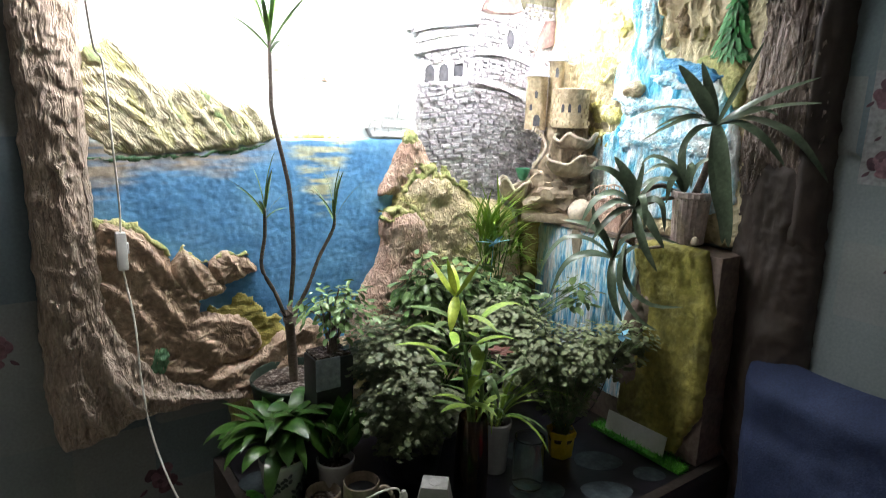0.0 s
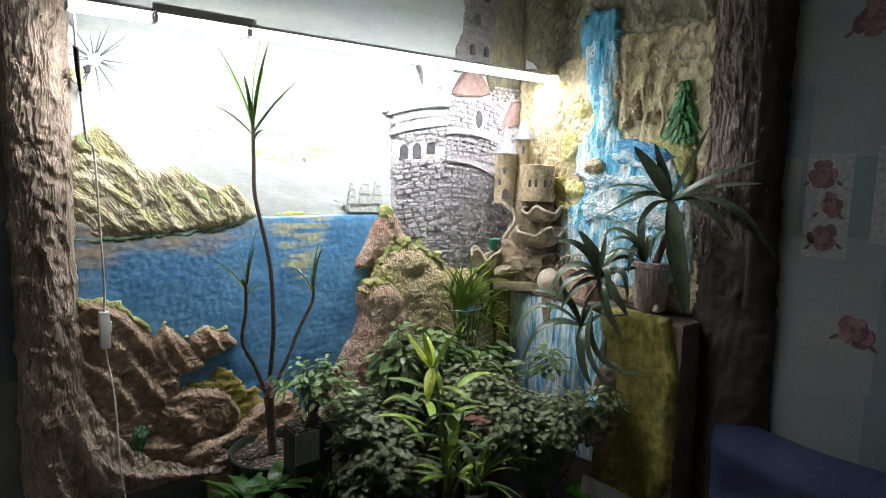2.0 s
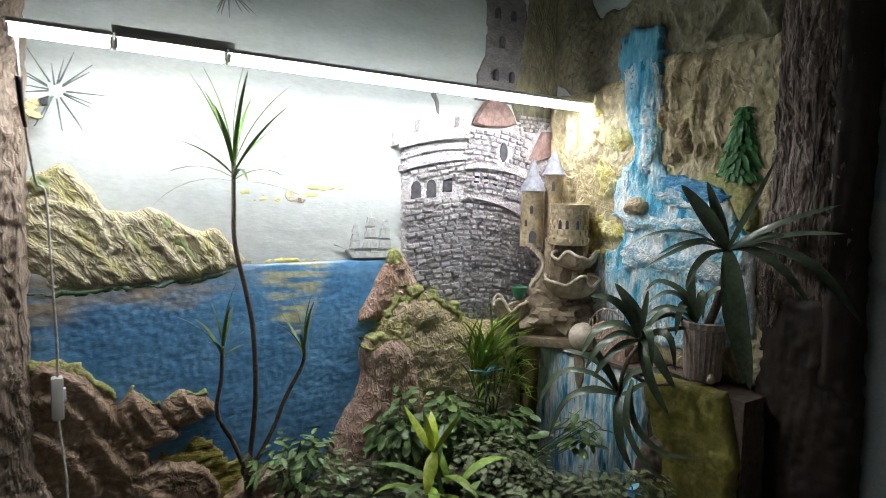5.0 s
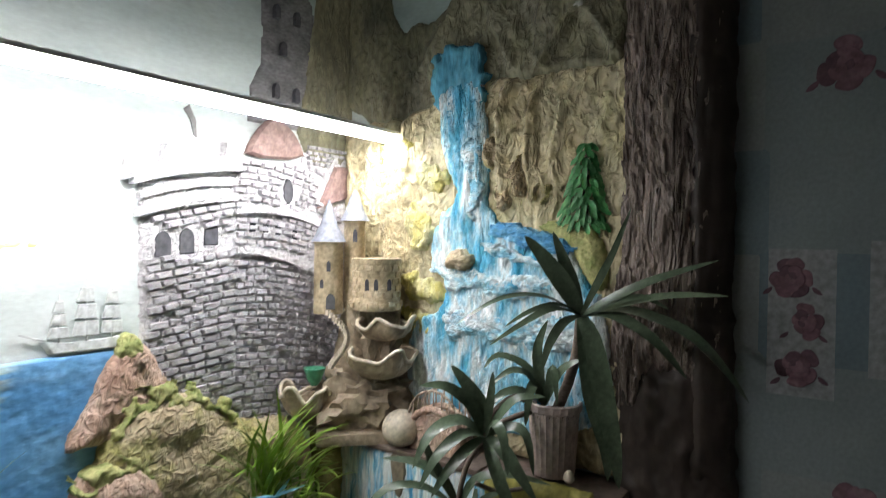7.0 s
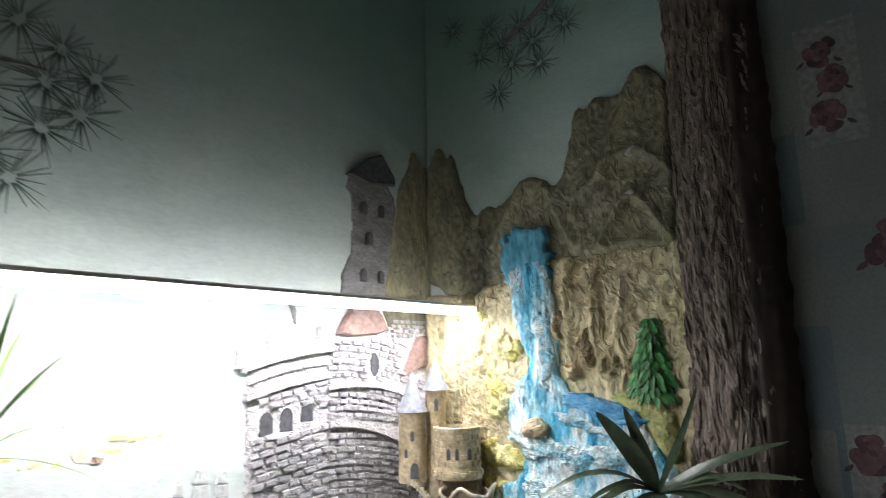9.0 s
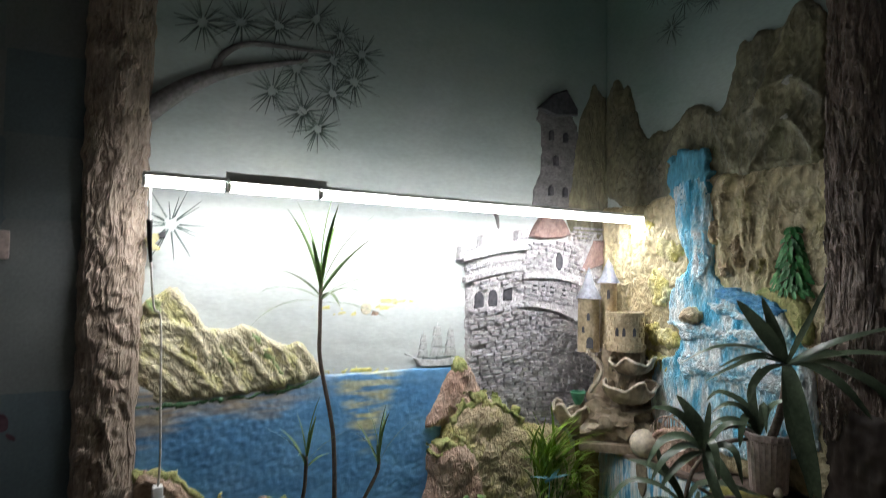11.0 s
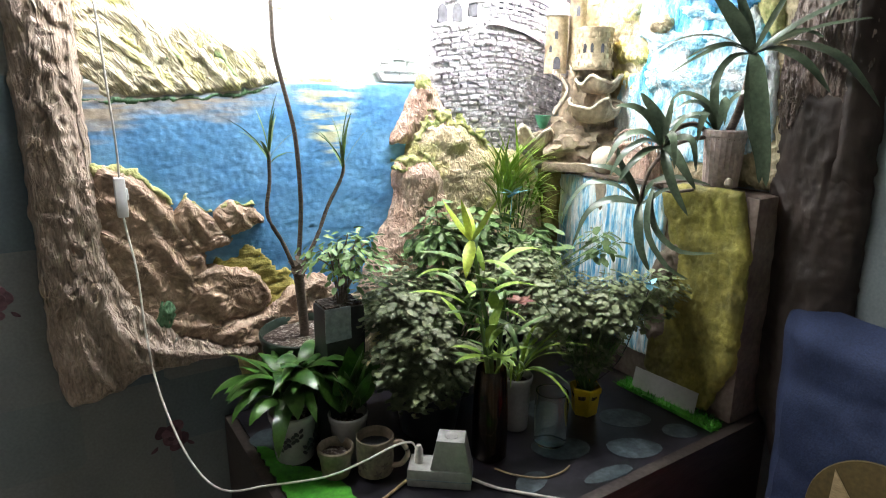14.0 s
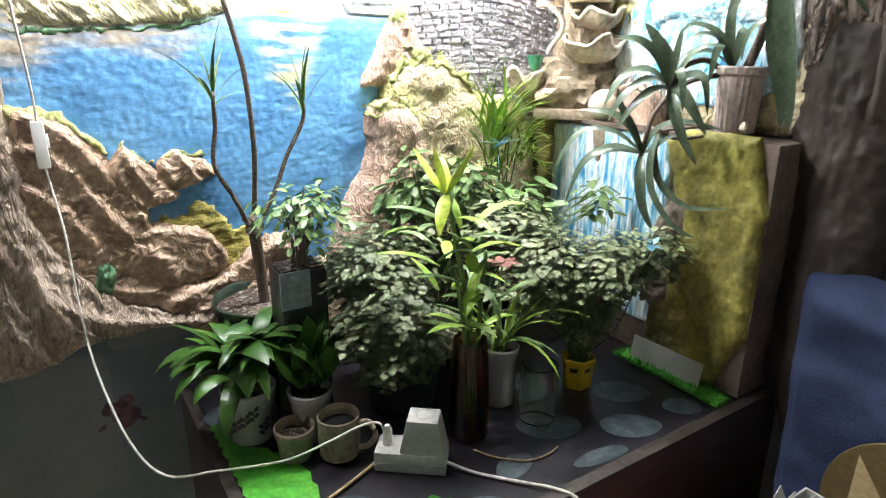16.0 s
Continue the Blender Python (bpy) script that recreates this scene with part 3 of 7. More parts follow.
relief("low_rock", "L", [(-0.705, 1.33), (-0.66, 1.36), (-0.58, 1.358), (-0.54, 1.3), (-0.48, 1.1), (-0.5, 0.9), (-0.85, 0.9), (-0.77, 1.12), (-0.69, 1.22)], M_ROCKR, ml, 0.006, 0.022, 0.05, 0.05, ROCK)
relief("moss_cap", "L", [(-0.715, 1.32), (-0.66, 1.368), (-0.58, 1.365), (-0.545, 1.31), (-0.62, 1.318)], M_MOSS, ml, 0.004, 0.055, 0.002, 0.02, [(0.006, 0.01, 0.018, 10, 83, True)], wob=0.034)
relief("moss_cap", "L", [(-0.66, 1.4), (-0.62, 1.46), (-0.55, 1.48), (-0.45, 1.46), (-0.36, 1.37), (-0.42, 1.4), (-0.52, 1.43), (-0.6, 1.42)], M_MOSS, ml, 0.004, 0.043, 0.002, 0.02, [(0.006, 0.01, 0.018, -10, 84, True)], wob=0.036)
relief("moss_cap", "L", [(-0.64, 1.56), (-0.58, 1.585), (-0.56, 1.54), (-0.6, 1.52)], M_MOSS, ml, 0.004, 0.026, 0.006, 0.02, [(0.01, 0.012, 0.012, 0, 85, True)], wob=0.014)
# castle body, turret, rear tower
relief("castle_wall", "L", [(-0.575, 1.44), (-0.575, 1.87), (-0.35, 1.9), (-0.34, 1.93), (-0.18, 1.945), (-0.16, 1.985), (0.0, 1.985), (0.0, 1.3), (-0.4, 1.34), (-0.5, 1.38)], M_MORTAR, ml, 0.006, 0.006, 0.006, 0.01, FINE, soft=0, wob=0.003)
relief("rear_tower", "L", [(-0.33, 2.02), (-0.327, 2.1), (-0.295, 2.16), (-0.293, 2.3), (-0.315, 2.33), (-0.305, 2.365), (-0.205, 2.41), (-0.14, 2.33), (-0.13, 2.02)], M_TOWER, ml, 0.006, 0.006, 0.002, 0.01, [(0.002, 0.03, 0.014, 0, 91, True)], soft=0, wob=0.003)
relief("brown_peak", "L", [(-0.2, 1.93), (-0.15, 2.25), (-0.12, 2.38), (-0.09, 2.43), (-0.067, 2.5), (-0.04, 2.46), (0.0, 2.44), (0.0, 2.2), (0.0, 1.93)], M_MOUNTSH, ml, 0.006, 0.007, 0.004, 0.02, [(0.005, 0.06, 0.12, 12, 44, True), (0.002, 0.012, 0.014, 0, 58, True)], soft=1)
# ---- waterfall wall relief ----
mr_ = thing("waterfall_relief_mural", "painted plaster relief mural of waterfall and rocks", "mural")
relief("sky", "R", [(-0.93, 1.28), (0.0, 1.28), (0.0, 3.34), (-0.93, 3.34)], M_SKY, mr_, 0.012, 0.003, bumps=[(0.0015, 0.05, 0.02, 0, 6, True)], soft=0, wob=0)
relief("mountain_range", "R", [(0.0, 2.0), (0.0, 2.43), (-0.03, 2.47), (-0.06, 2.51), (-0.085, 2.45), (-0.11, 2.47), (-0.14, 2.36), (-0.186, 2.263), (-0.22, 2.29), (-0.265, 2.275), (-0.31, 2.3), (-0.36, 2.34), (-0.41, 2.33), (-0.438, 2.3), (-0.459, 2.3), (-0.498, 2.4), (-0.519, 2.485), (-0.545, 2.47), (-0.573, 2.497), (-0.623, 2.475), (-0.65, 2.5), (-0.676, 2.53), (-0.71, 2.53), (-0.75, 2.47), (-0.76, 2.0)], M_MOUNTSH, mr_, 0.005, 0.008, 0.01, 0.03, [(0.006, 0.05, 0.09, 12, 44, True), (0.003, 0.016, 0.02, 0, 58, True)], soft=1,
       ridges=[([(-0.68, 2.53), (-0.64, 2.44), (-0.6, 2.33), (-0.56, 2.22)], 0.016, 0.03), ([(-0.52, 2.48), (-0.51, 2.38), (-0.47, 2.28)], 0.014, 0.025), ([(-0.55, 2.27), (-0.6, 2.315), (-0.659, 2.337), (-0.71, 2.31), (-0.75, 2.26)], 0.02, 0.03), ([(-0.57, 2.13), (-0.61, 2.19), (-0.652, 2.24), (-0.69, 2.2), (-0.725, 2.14)], 0.022, 0.03), ([(-0.36, 2.335), (-0.33, 2.27), (-0.27, 2.2)], 0.014, 0.03), ([(-0.43, 2.3), (-0.46, 2.22), (-0.5, 2.14)], 0.012, 0.025), ([(-0.06, 2.5), (-0.07, 2.35), (-0.11, 2.2)], 0.01, 0.03), ([(-0.58, 2.12), (-0.66, 2.125), (-0.74, 2.11)], 0.012, 0.02)])
for pts in ([(-0.64, 2.322), (-0.662, 2.345), (-0.685, 2.332), (-0.672, 2.326), (-0.66, 2.318)], [(-0.632, 2.222), (-0.652, 2.248), (-0.674, 2.232), (-0.655, 2.226)]):
    relief("snow_cap", "R", pts, M_SNOW, mr_, 0.004, 0.042, 0.003, 0.01, FINE, soft=1, wob=0.006)
relief("rock_face", "R", [(0.0, 1.3), (0.0, 2.06), (-0.2, 2.06), (-0.4, 2.12), (-0.78, 2.12), (-0.78, 1.3)], M_ROCKY, mr_, 0.005, 0.014, 0.016, 0.03, [(0.006, 0.1, 0.12, 25, 43, True), (0.004, 0.022, 0.026, 30, 53, True), (0.003, 0.009, 0.011, 20, 56, True)], soft=0,
       ridges=[([(-0.04, 2.0), (-0.05, 1.85), (-0.045, 1.7)], 0.016, 0.02), ([(-0.1, 2.02), (-0.105, 1.9), (-0.1, 1.72)], 0.018, 0.022), ([(-0.16, 2.04), (-0.17, 1.92), (-0.16, 1.76), (-0.17, 1.66)], 0.018, 0.024), ([(-0.22, 2.04), (-0.225, 1.95), (-0.215, 1.86)], 0.016, 0.02), ([(-0.49, 2.08), (-0.47, 1.98), (-0.49, 1.87)], 0.02, 0.02), ([(-0.56, 2.06), (-0.54, 1.95), (-0.56, 1.84)], 0.02, 0.024), ([(-0.62, 2.04), (-0.6, 1.95), (-0.61, 1.87)], 0.012, 0.02)])
relief("waterfall", "R", [(-0.318, 2.12), (-0.438, 2.12), (-0.445, 2.04), (-0.46, 1.935), (-0.455, 1.81), (-0.551, 1.793), (-0.665, 1.771), (-0.66, 1.709), (-0.73, 1.64), (-0.74, 1.35), (-0.24, 1.35), (-0.235, 1.56), (-0.34, 1.61), (-0.35, 1.66), (-0.297, 1.704), (-0.315, 1.818), (-0.38, 1.852), (-0.345, 1.927), (-0.325, 1.983), (-0.322, 2.02)], M_FALL, mr_, 0.0045, 0.044, 0.004, 0.02, [(0.005, 0.014, 0.06, 0, 63, True), (0.003, 0.008, 0.012, 0, 64, True)], soft=1,
       ridges=[([(-0.4, 2.02), (-0.41, 1.9), (-0.39, 1.8)], 0.008, 0.012), ([(-0.43, 1.98), (-0.435, 1.87)], 0.008, 0.012), ([(-0.34, 1.68), (-0.5, 1.665), (-0.66, 1.67)], 0.012, 0.014), ([(-0.36, 1.6), (-0.5, 1.585), (-0.7, 1.59)], 0.01, 0.012)])
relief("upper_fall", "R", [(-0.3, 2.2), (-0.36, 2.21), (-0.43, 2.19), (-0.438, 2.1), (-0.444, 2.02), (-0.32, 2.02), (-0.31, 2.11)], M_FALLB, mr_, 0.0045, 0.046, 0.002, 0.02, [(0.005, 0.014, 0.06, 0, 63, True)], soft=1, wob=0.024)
relief("deep_pool", "R", [(-0.455, 1.806), (-0.551, 1.793), (-0.662, 1.772), (-0.66, 1.725), (-0.6, 1.735), (-0.53, 1.755), (-0.47, 1.775)], M_DEEP, mr_, 0.0045, 0.053, 0.004, 0.01, [(0.004, 0.03, 0.012, -12, 62, True)], wob=0.014)
relief("foam", "R", [(-0.4, 1.99), (-0.44, 1.99), (-0.455, 1.9), (-0.44, 1.83), (-0.42, 1.8), (-0.4, 1.84), (-0.41, 1.9), (-0.385, 1.95)], M_FOAM, mr_, 0.0045, 0.053, 0.005, 0.012, [(0.006, 0.008, 0.03, 8, 60, True)], wob=0.016)
relief("foam", "R", [(-0.46, 1.765), (-0.55, 1.735), (-0.64, 1.715), (-0.62, 1.7), (-0.5, 1.72), (-0.44, 1.745)], M_FOAM, mr_, 0.0045, 0.053, 0.005, 0.012, [(0.006, 0.02, 0.008, -14, 61, True)], wob=0.014)
relief("foam", "R", [(-0.3, 1.7), (-0.36, 1.695), (-0.45, 1.69), (-0.62, 1.695), (-0.66, 1.67), (-0.62, 1.66), (-0.5, 1.625), (-0.44, 1.66), (-0.38, 1.64), (-0.34, 1.67)], M_FOAM, mr_, 0.0045, 0.053, 0.005, 0.014, [(0.007, 0.014, 0.02, 0, 65, True)], wob=0.016)
relief("foam", "R", [(-0.33, 1.6), (-0.4, 1.61), (-0.5, 1.6), (-0.7, 1.61), (-0.72, 1.56), (-0.6, 1.53), (-0.45, 1.55), (-0.36, 1.53)], M_FOAM, mr_, 0.0045, 0.053, 0.005, 0.014, [(0.007, 0.02, 0.012, 0, 66, True)], wob=0.016)
relief("pond_rock", "R", [(-0.35, 1.695), (-0.36, 1.735), (-0.39, 1.745), (-0.425, 1.735), (-0.43, 1.695)], M_ROCKT, mr_, 0.004, 0.056, 0.03, 0.03, FINE)
for pts in ([(-0.21, 1.84), (-0.26, 1.85), (-0.305, 1.81), (-0.31, 1.765), (-0.27, 1.72), (-0.235, 1.75)], [(-0.2, 1.675), (-0.25, 1.69), (-0.32, 1.665), (-0.368, 1.63), (-0.3, 1.615), (-0.22, 1.62)], [(-0.2, 1.61), (-0.27, 1.605), (-0.325, 1.56), (-0.3, 1.53), (-0.22, 1.55)], [(-0.24, 1.935), (-0.3, 1.945), (-0.355, 1.92), (-0.35, 1.88), (-0.28, 1.865)], [(-0.13, 1.99), (-0.16, 2.0), (-0.17, 1.9), (-0.15, 1.87)], [(-0.07, 1.9), (-0.09, 1.93), (-0.11, 1.82), (-0.08, 1.78)], [(-0.2, 2.0), (-0.25, 2.01), (-0.24, 1.95), (-0.21, 1.94)]):
    relief("yellow_rock", "R", pts, M_YELLOW, mr_, 0.0045, 0.038, 0.006, 0.02, [(0.009, 0.016, 0.03, 0, 67, True), (0.004, 0.008, 0.012, 0, 68, True)], wob=0.016)
for cu, cz, w, hh, s_ in ((-0.53, 1.9, 0.045, 0.12, 1), (-0.46, 1.95, 0.04, 0.1, 2), (-0.58, 1.86, 0.04, 0.08, 3), (-0.49, 1.86, 0.03, 0.09, 4)):
    relief("crag", "R", [(cu + w * 0.6, cz - hh / 2), (cu + w, cz + hh * 0.1), (cu + w * 0.2, cz + hh / 2), (cu - w * 0.7, cz + hh * 0.3), (cu - w, cz - hh * 0.3)], M_ROCKT, mr_, 0.005, 0.022, 0.02, 0.04, [(0.024, 0.02, 0.05, 15, 70 + s_, True), (0.006, 0.01, 0.012, 0, 57, True)])
relief("grass_patch", "R", [(-0.56, 1.79), (-0.6, 1.81), (-0.7, 1.8), (-0.73, 1.72), (-0.72, 1.65), (-0.67, 1.7), (-0.65, 1.76)], M_MOSS, mr_, 0.005, 0.04, 0.014, 0.02, FINE)
relief("tree_trunk", "R", [(-0.74, 3.34), (-0.93, 3.34), (-0.935, 2.3), (-0.935, 1.7), (-0.942, 1.56), (-0.9, 1.47), (-0.85, 1.5), (-0.78, 1.42), (-0.725, 1.44), (-0.715, 1.6), (-0.735, 1.8), (-0.735, 2.0), (-0.745, 2.26), (-0.75, 2.7)], M_BARKSH, mr_, 0.0045, 0.006, 0.06, 0.11, [(0.009, 0.016, 0.12, 4, 12, True), (0.006, 0.008, 0.05, -8, 22, True), (0.003, 0.006, 0.015, 20, 26, True)], label="brown bark relief, darkened for its shade")

# side turned from the lamps and low foot, both painted as shaded
relief("trunk_shade_side", "R", [(-0.835, 3.34), (-0.94, 3.34), (-0.94, 2.3), (-0.94, 1.7), (-0.95, 1.32), (-0.855, 1.32), (-0.845, 1.6), (-0.838, 2.0), (-0.835, 2.7)], M_TRUNKSH, mr_, 0.006, 0.012, 0.055, 0.075, [(0.005, 0.03, 0.2, 3, 93, True)], soft=0, label="smooth brown trunk side, shade put into its colour")
relief("trunk_shade_foot", "R", [(-0.72, 1.56), (-0.8, 1.6), (-0.9, 1.58), (-0.945, 1.6), (-0.955, 1.3), (-0.965, 0.95), (-0.97, 0.62), (-0.78, 0.6), (-0.73, 1.2)], M_TRUNKSH, mr_, 0.006, 0.006, 0.045, 0.08, [(0.008, 0.06, 0.16, 8, 92, True), (0.003, 0.02, 0.03, 0, 96, True)], soft=1, label="smooth brown trunk foot, shade put into its colour")

# ---- low box under the fountain ----
box = thing("plaster_ledge_box", "low boxed ledge along the wall with painted waterfall front", "ledge")
part("core", block(-0.13, -0.004, -0.775, -0.004, 0.705, 1.295, 0.006), M_BROWNP, box)
relief("olive_face", "P", [(0.0, 0.705), (0.0, 1.3), (-0.13, 1.3), (-0.13, 0.705)], M_OLIVE, box, 0.006, 0.004, 0.004, 0.01, FINE, soft=0)
relief("waterfall_panel", "P", [(-0.115, 0.8), (-0.115, 1.285), (-0.52, 1.285), (-0.54, 0.8)], M_PANEL, box, 0.005, 0.008, 0.004, 0.01, [(0.004, 0.01, 0.05, 0, 68, True)], soft=0)
relief("ochre_rock", "P", [(-0.49, 0.71), (-0.52, 0.95), (-0.56, 1.1), (-0.53, 1.2), (-0.5, 1.3), (-0.62, 1.312), (-0.772, 1.305), (-0.776, 0.71)], M_PILLAR, box, 0.005, 0.006, 0.014, 0.02, [(0.006, 0.08, 0.1, 0, 69, True), (0.002, 0.01, 0.01, 0, 70, True)], soft=1)

relief("brown_rock", "P", [(-0.5, 1.06), (-0.53, 1.13), (-0.585, 1.17), (-0.61, 1.12), (-0.59, 1.05), (-0.55, 1.0), (-0.51, 0.98)], M_BROWNP, box, 0.005, 0.012, 0.016, 0.03, [(0.006, 0.03, 0.04, 30, 94, True)])
relief("brown_rock", "P", [(-0.49, 0.96), (-0.53, 1.01), (-0.57, 0.98), (-0.58, 0.88), (-0.53, 0.84), (-0.49, 0.86)], M_BROWNP, box, 0.005, 0.012, 0.016, 0.03, [(0.006, 0.03, 0.04, 10, 95, True)])

# ---- table ----
table = thing("planter_table", "dark wooden corner table edged with boards", "table")
part("tabletop", block(-1.19, -0.004, -0.775, -0.02, 0.665, 0.698, 0.003), M_WOODD, table)
part("front_board", block(-1.215, 0.0, -0.805, -0.777, 0.15, 0.706, 0.004), M_WOODD, table)
part("side_board", block(-1.217, -1.192, -0.775, -0.02, 0.15, 0.699, 0.004), M_WOODD, table)
for x, y in ((-1.15, -0.73), (-1.15, -0.08), (-0.06, -0.73), (-0.06, -0.08)):
    part("leg", block(x - 0.03, x + 0.03, y - 0.03, y + 0.03, 0, 0.664, 0.004), M_WOODD, table)

# ---- strip lamps ----
def strip_lamp(x0, x1, label, up=0.0):
    lamp = thing("strip_lamp", label, "lamp", "strip lamps over the relief")
    y, z = -0.19, 2.012
    part("housing", block(x0, x1, y - 0.016, y + 0.016, z, z + 0.009, 0.003), M_WHITEPL, lamp)
    if up:
        part("cover", block(x0 - 0.004, x1 + 0.02, y - 0.004, y + 0.004, z + 0.0085, z + 0.006 + up, 0.002), M_WHITEPL, lamp)
    xa, xb = x0 + 0.006, x1 - 0.006
    part("led_board", block(xa, xb, y - 0.0115, y + 0.0115, z - 0.018, z - 0.0155, 0.0), M_LED, lamp, "glowing white face")
    for d in (-1, 1):
        bm = block(xa, xb, -0.0012, 0.0012, -0.017, -0.0005, 0.0)
        for v in bm.verts:
            v.co.y += y + d * (0.0129 + 0.0015 * (v.co.z + 0.017) / 0.0165)
            v.co.z += z
        part("diffuser", bm, M_SIDE, lamp, "glowing white diffuser side")
    for xe in (x0, x1):
        s_ = 1 if xe == x0 else -1
        part("end_cap", block(min(xe, xe + s_ * 0.005), max(xe, xe + s_ * 0.005), y - 0.0155, y + 0.0155, z - 0.0195, z - 0.001, 0.002), M_WHITEPL, lamp)
    return lamp


strip_lamp(-1.459, -1.298, "short glowing white strip lamp near the trunk relief")
strip_lamp(-1.294, -1.094, "short glowing white strip lamp with raised housing", 0.018)
strip_lamp(-1.09, -0.006, "long glowing white strip lamp ending at the corner")

# ---- materials of the things ----
def leafy(name, a, b, rough=0.4, vary=0.35, **kw):
    return mat(name, [a, b], kw.pop("scale", 30), (1, 1, 1), rough, 0.2, 120, 0.001, vary=vary, fine=0.15, **kw)


M_LEAFD = leafy("dark_strap_leaf", (0.05, 0.075, 0.045), (0.11, 0.15, 0.095), 0.28)
M_LEAFG = leafy("green_leaf", (0.022, 0.075, 0.012), (0.065, 0.145, 0.026), 0.3)
M_LEAFB = leafy("bright_leaf", (0.16, 0.3, 0.04), (0.32, 0.45, 0.07))
M_LEAFT = leafy("slender_leaf", (0.06, 0.13, 0.03), (0.15, 0.24, 0.07))
M_LEAFY = leafy("yellow_green_leaf", (0.42, 0.55, 0.06), (0.6, 0.7, 0.12), vary=0.15)
M_LEAFS = leafy("small_round_leaf", (0.12, 0.155, 0.07), (0.235, 0.275, 0.15), 0.44, 0.45, spec=0.3)
M_LEAFM = leafy("mid_leaf", (0.09, 0.17, 0.055), (0.2, 0.31, 0.11), 0.35, 0.45)
M_LEAFV = leafy("variegated_leaf", (0.5, 0.5, 0.2), (0.65, 0.66, 0.4))
M_STEM = mat("woody_stem", [(0.09, 0.065, 0.05), (0.2, 0.16, 0.13)], 60, (1, 1, 3), 0.7, 0.5, 200, 0.002)
M_STEMG = mat("green_stem", [(0.06, 0.12, 0.03), (0.12, 0.2, 0.05)], 40, rough=0.5)
M_SOIL = mat("potting_soil", [(0.02, 0.015, 0.01), (0.06, 0.04, 0.03), (0.4, 0.37, 0.33)], 90, rough=0.9, bump=0.9, bdist=0.006, contrast=0.5)
M_POTG = mat("dark_green_plastic", [(0.02, 0.035, 0.025), (0.04, 0.06, 0.045)], 10, rough=0.4, bump=0.05)
M_POTB = mat("black_plastic", [(0.012, 0.014, 0.016), (0.03, 0.033, 0.036)], 10, rough=0.4, bump=0.05)
M_POTGR = mat("grey_plastic", [(0.2, 0.25, 0.28), (0.3, 0.35, 0.38)], 8, rough=0.4, bump=0.05)
M_POTW = mat("white_ceramic", [(0.36, 0.36, 0.34), (0.46, 0.455, 0.43)], 8, rough=0.25, bump=0.05, fine=0.08, coat=0.3)
M_POTY = mat("yellow_plastic", [(0.6, 0.42, 0.02), (0.7, 0.52, 0.03)], 8, rough=0.4, bump=0.05, fine=0.1)
M_POTP = mat("pale_pink_plastic", [(0.42, 0.33, 0.3), (0.55, 0.46, 0.42)], 12, rough=0.5, bump=0.1)
M_CLAY = mat("beige_clay", [(0.17, 0.135, 0.095), (0.29, 0.24, 0.175)], 20, rough=0.6, bump=0.3)
M_FOUNT = mat("tan_ceramic", [(0.26, 0.2, 0.12), (0.5, 0.41, 0.27), (0.66, 0.56, 0.4)], 22, rough=0.5, bump=0.6, bscale=110, bdist=0.004)
M_FOUNTD = mat("brown_tan_ceramic", [(0.16, 0.125, 0.09), (0.34, 0.27, 0.19), (0.46, 0.38, 0.28)], 18, rough=0.6, bump=0.8, bscale=70, bdist=0.006)
M_LIP = mat("pale_ceramic_rim", [(0.52, 0.45, 0.35), (0.7, 0.62, 0.5)], 30, rough=0.45, bump=0.3)
M_SLATE = mat("blue_grey_ceramic", [(0.13, 0.14, 0.18), (0.3, 0.31, 0.34)], 30, rough=0.5, bump=0.3)
M_GREENC = mat("green_glazed_ceramic", [(0.04, 0.22, 0.12), (0.12, 0.4, 0.25)], 20, rough=0.3, bump=0.2)
M_CLOTH = mat("dark_oilcloth", [(0.006, 0.005, 0.008), (0.014, 0.013, 0.017), (0.035, 0.032, 0.042)], 7, rough=0.28, bump=0.15, bscale=30, bdist=0.002, spec=0.5)
M_PEBBLE = mat("printed_pebble", [(0.025, 0.04, 0.048), (0.06, 0.08, 0.09), (0.12, 0.145, 0.155)], 26, rough=0.3, bump=0.1, spec=0.5)
M_GREENP = mat("printed_green_leaf", [(0.03, 0.2, 0.015), (0.06, 0.31, 0.025), (0.1, 0.38, 0.035)], 18, rough=0.4, bump=0.1)
M_GREYPL = mat("worn_white_plastic", [(0.34, 0.34, 0.32), (0.43, 0.43, 0.41)], 25, rough=0.45, bump=0.15, fine=0.12)
M_CARD = mat("white_card", [(0.44, 0.44, 0.42), (0.5, 0.5, 0.48)], 9, rough=0.7, bump=0.05, fine=0.06)
M_CABLE = mat("white_cable", [(0.6, 0.58, 0.52), (0.7, 0.68, 0.62)], 20, rough=0.45, bump=0.05)
M_CABLEB = mat("brown_cable", [(0.28, 0.2, 0.1), (0.4, 0.3, 0.17)], 20, rough=0.5, bump=0.05)
M_BLACK = mat("black_plug", [(0.015, 0.015, 0.015), (0.03, 0.03, 0.03)], 20, rough=0.4, bump=0.05)
M_BLUE = mat("blue_cloth", [(0.01, 0.018, 0.05), (0.018, 0.029, 0.074), (0.032, 0.045, 0.1)], 6, rough=0.85, bump=0.5, bscale=220, bdist=0.002)
M_BROWN = mat("brown_board", [(0.07, 0.05, 0.015), (0.12, 0.085, 0.03)], 6, rough=0.6, bump=0.2)
M_WOODL = mat("pale_wood", [(0.33, 0.24, 0.12), (0.46, 0.35, 0.19)], 14, (1, 1, 8), 0.5, 0.2, 90, 0.001)
M_RED = mat("red_plastic", [(0.35, 0.03, 0.025), (0.45, 0.05, 0.04)], 8, rough=0.4, bump=0.05)
M_GLASS = glass("clear_glass", (0.9, 0.95, 0.93))
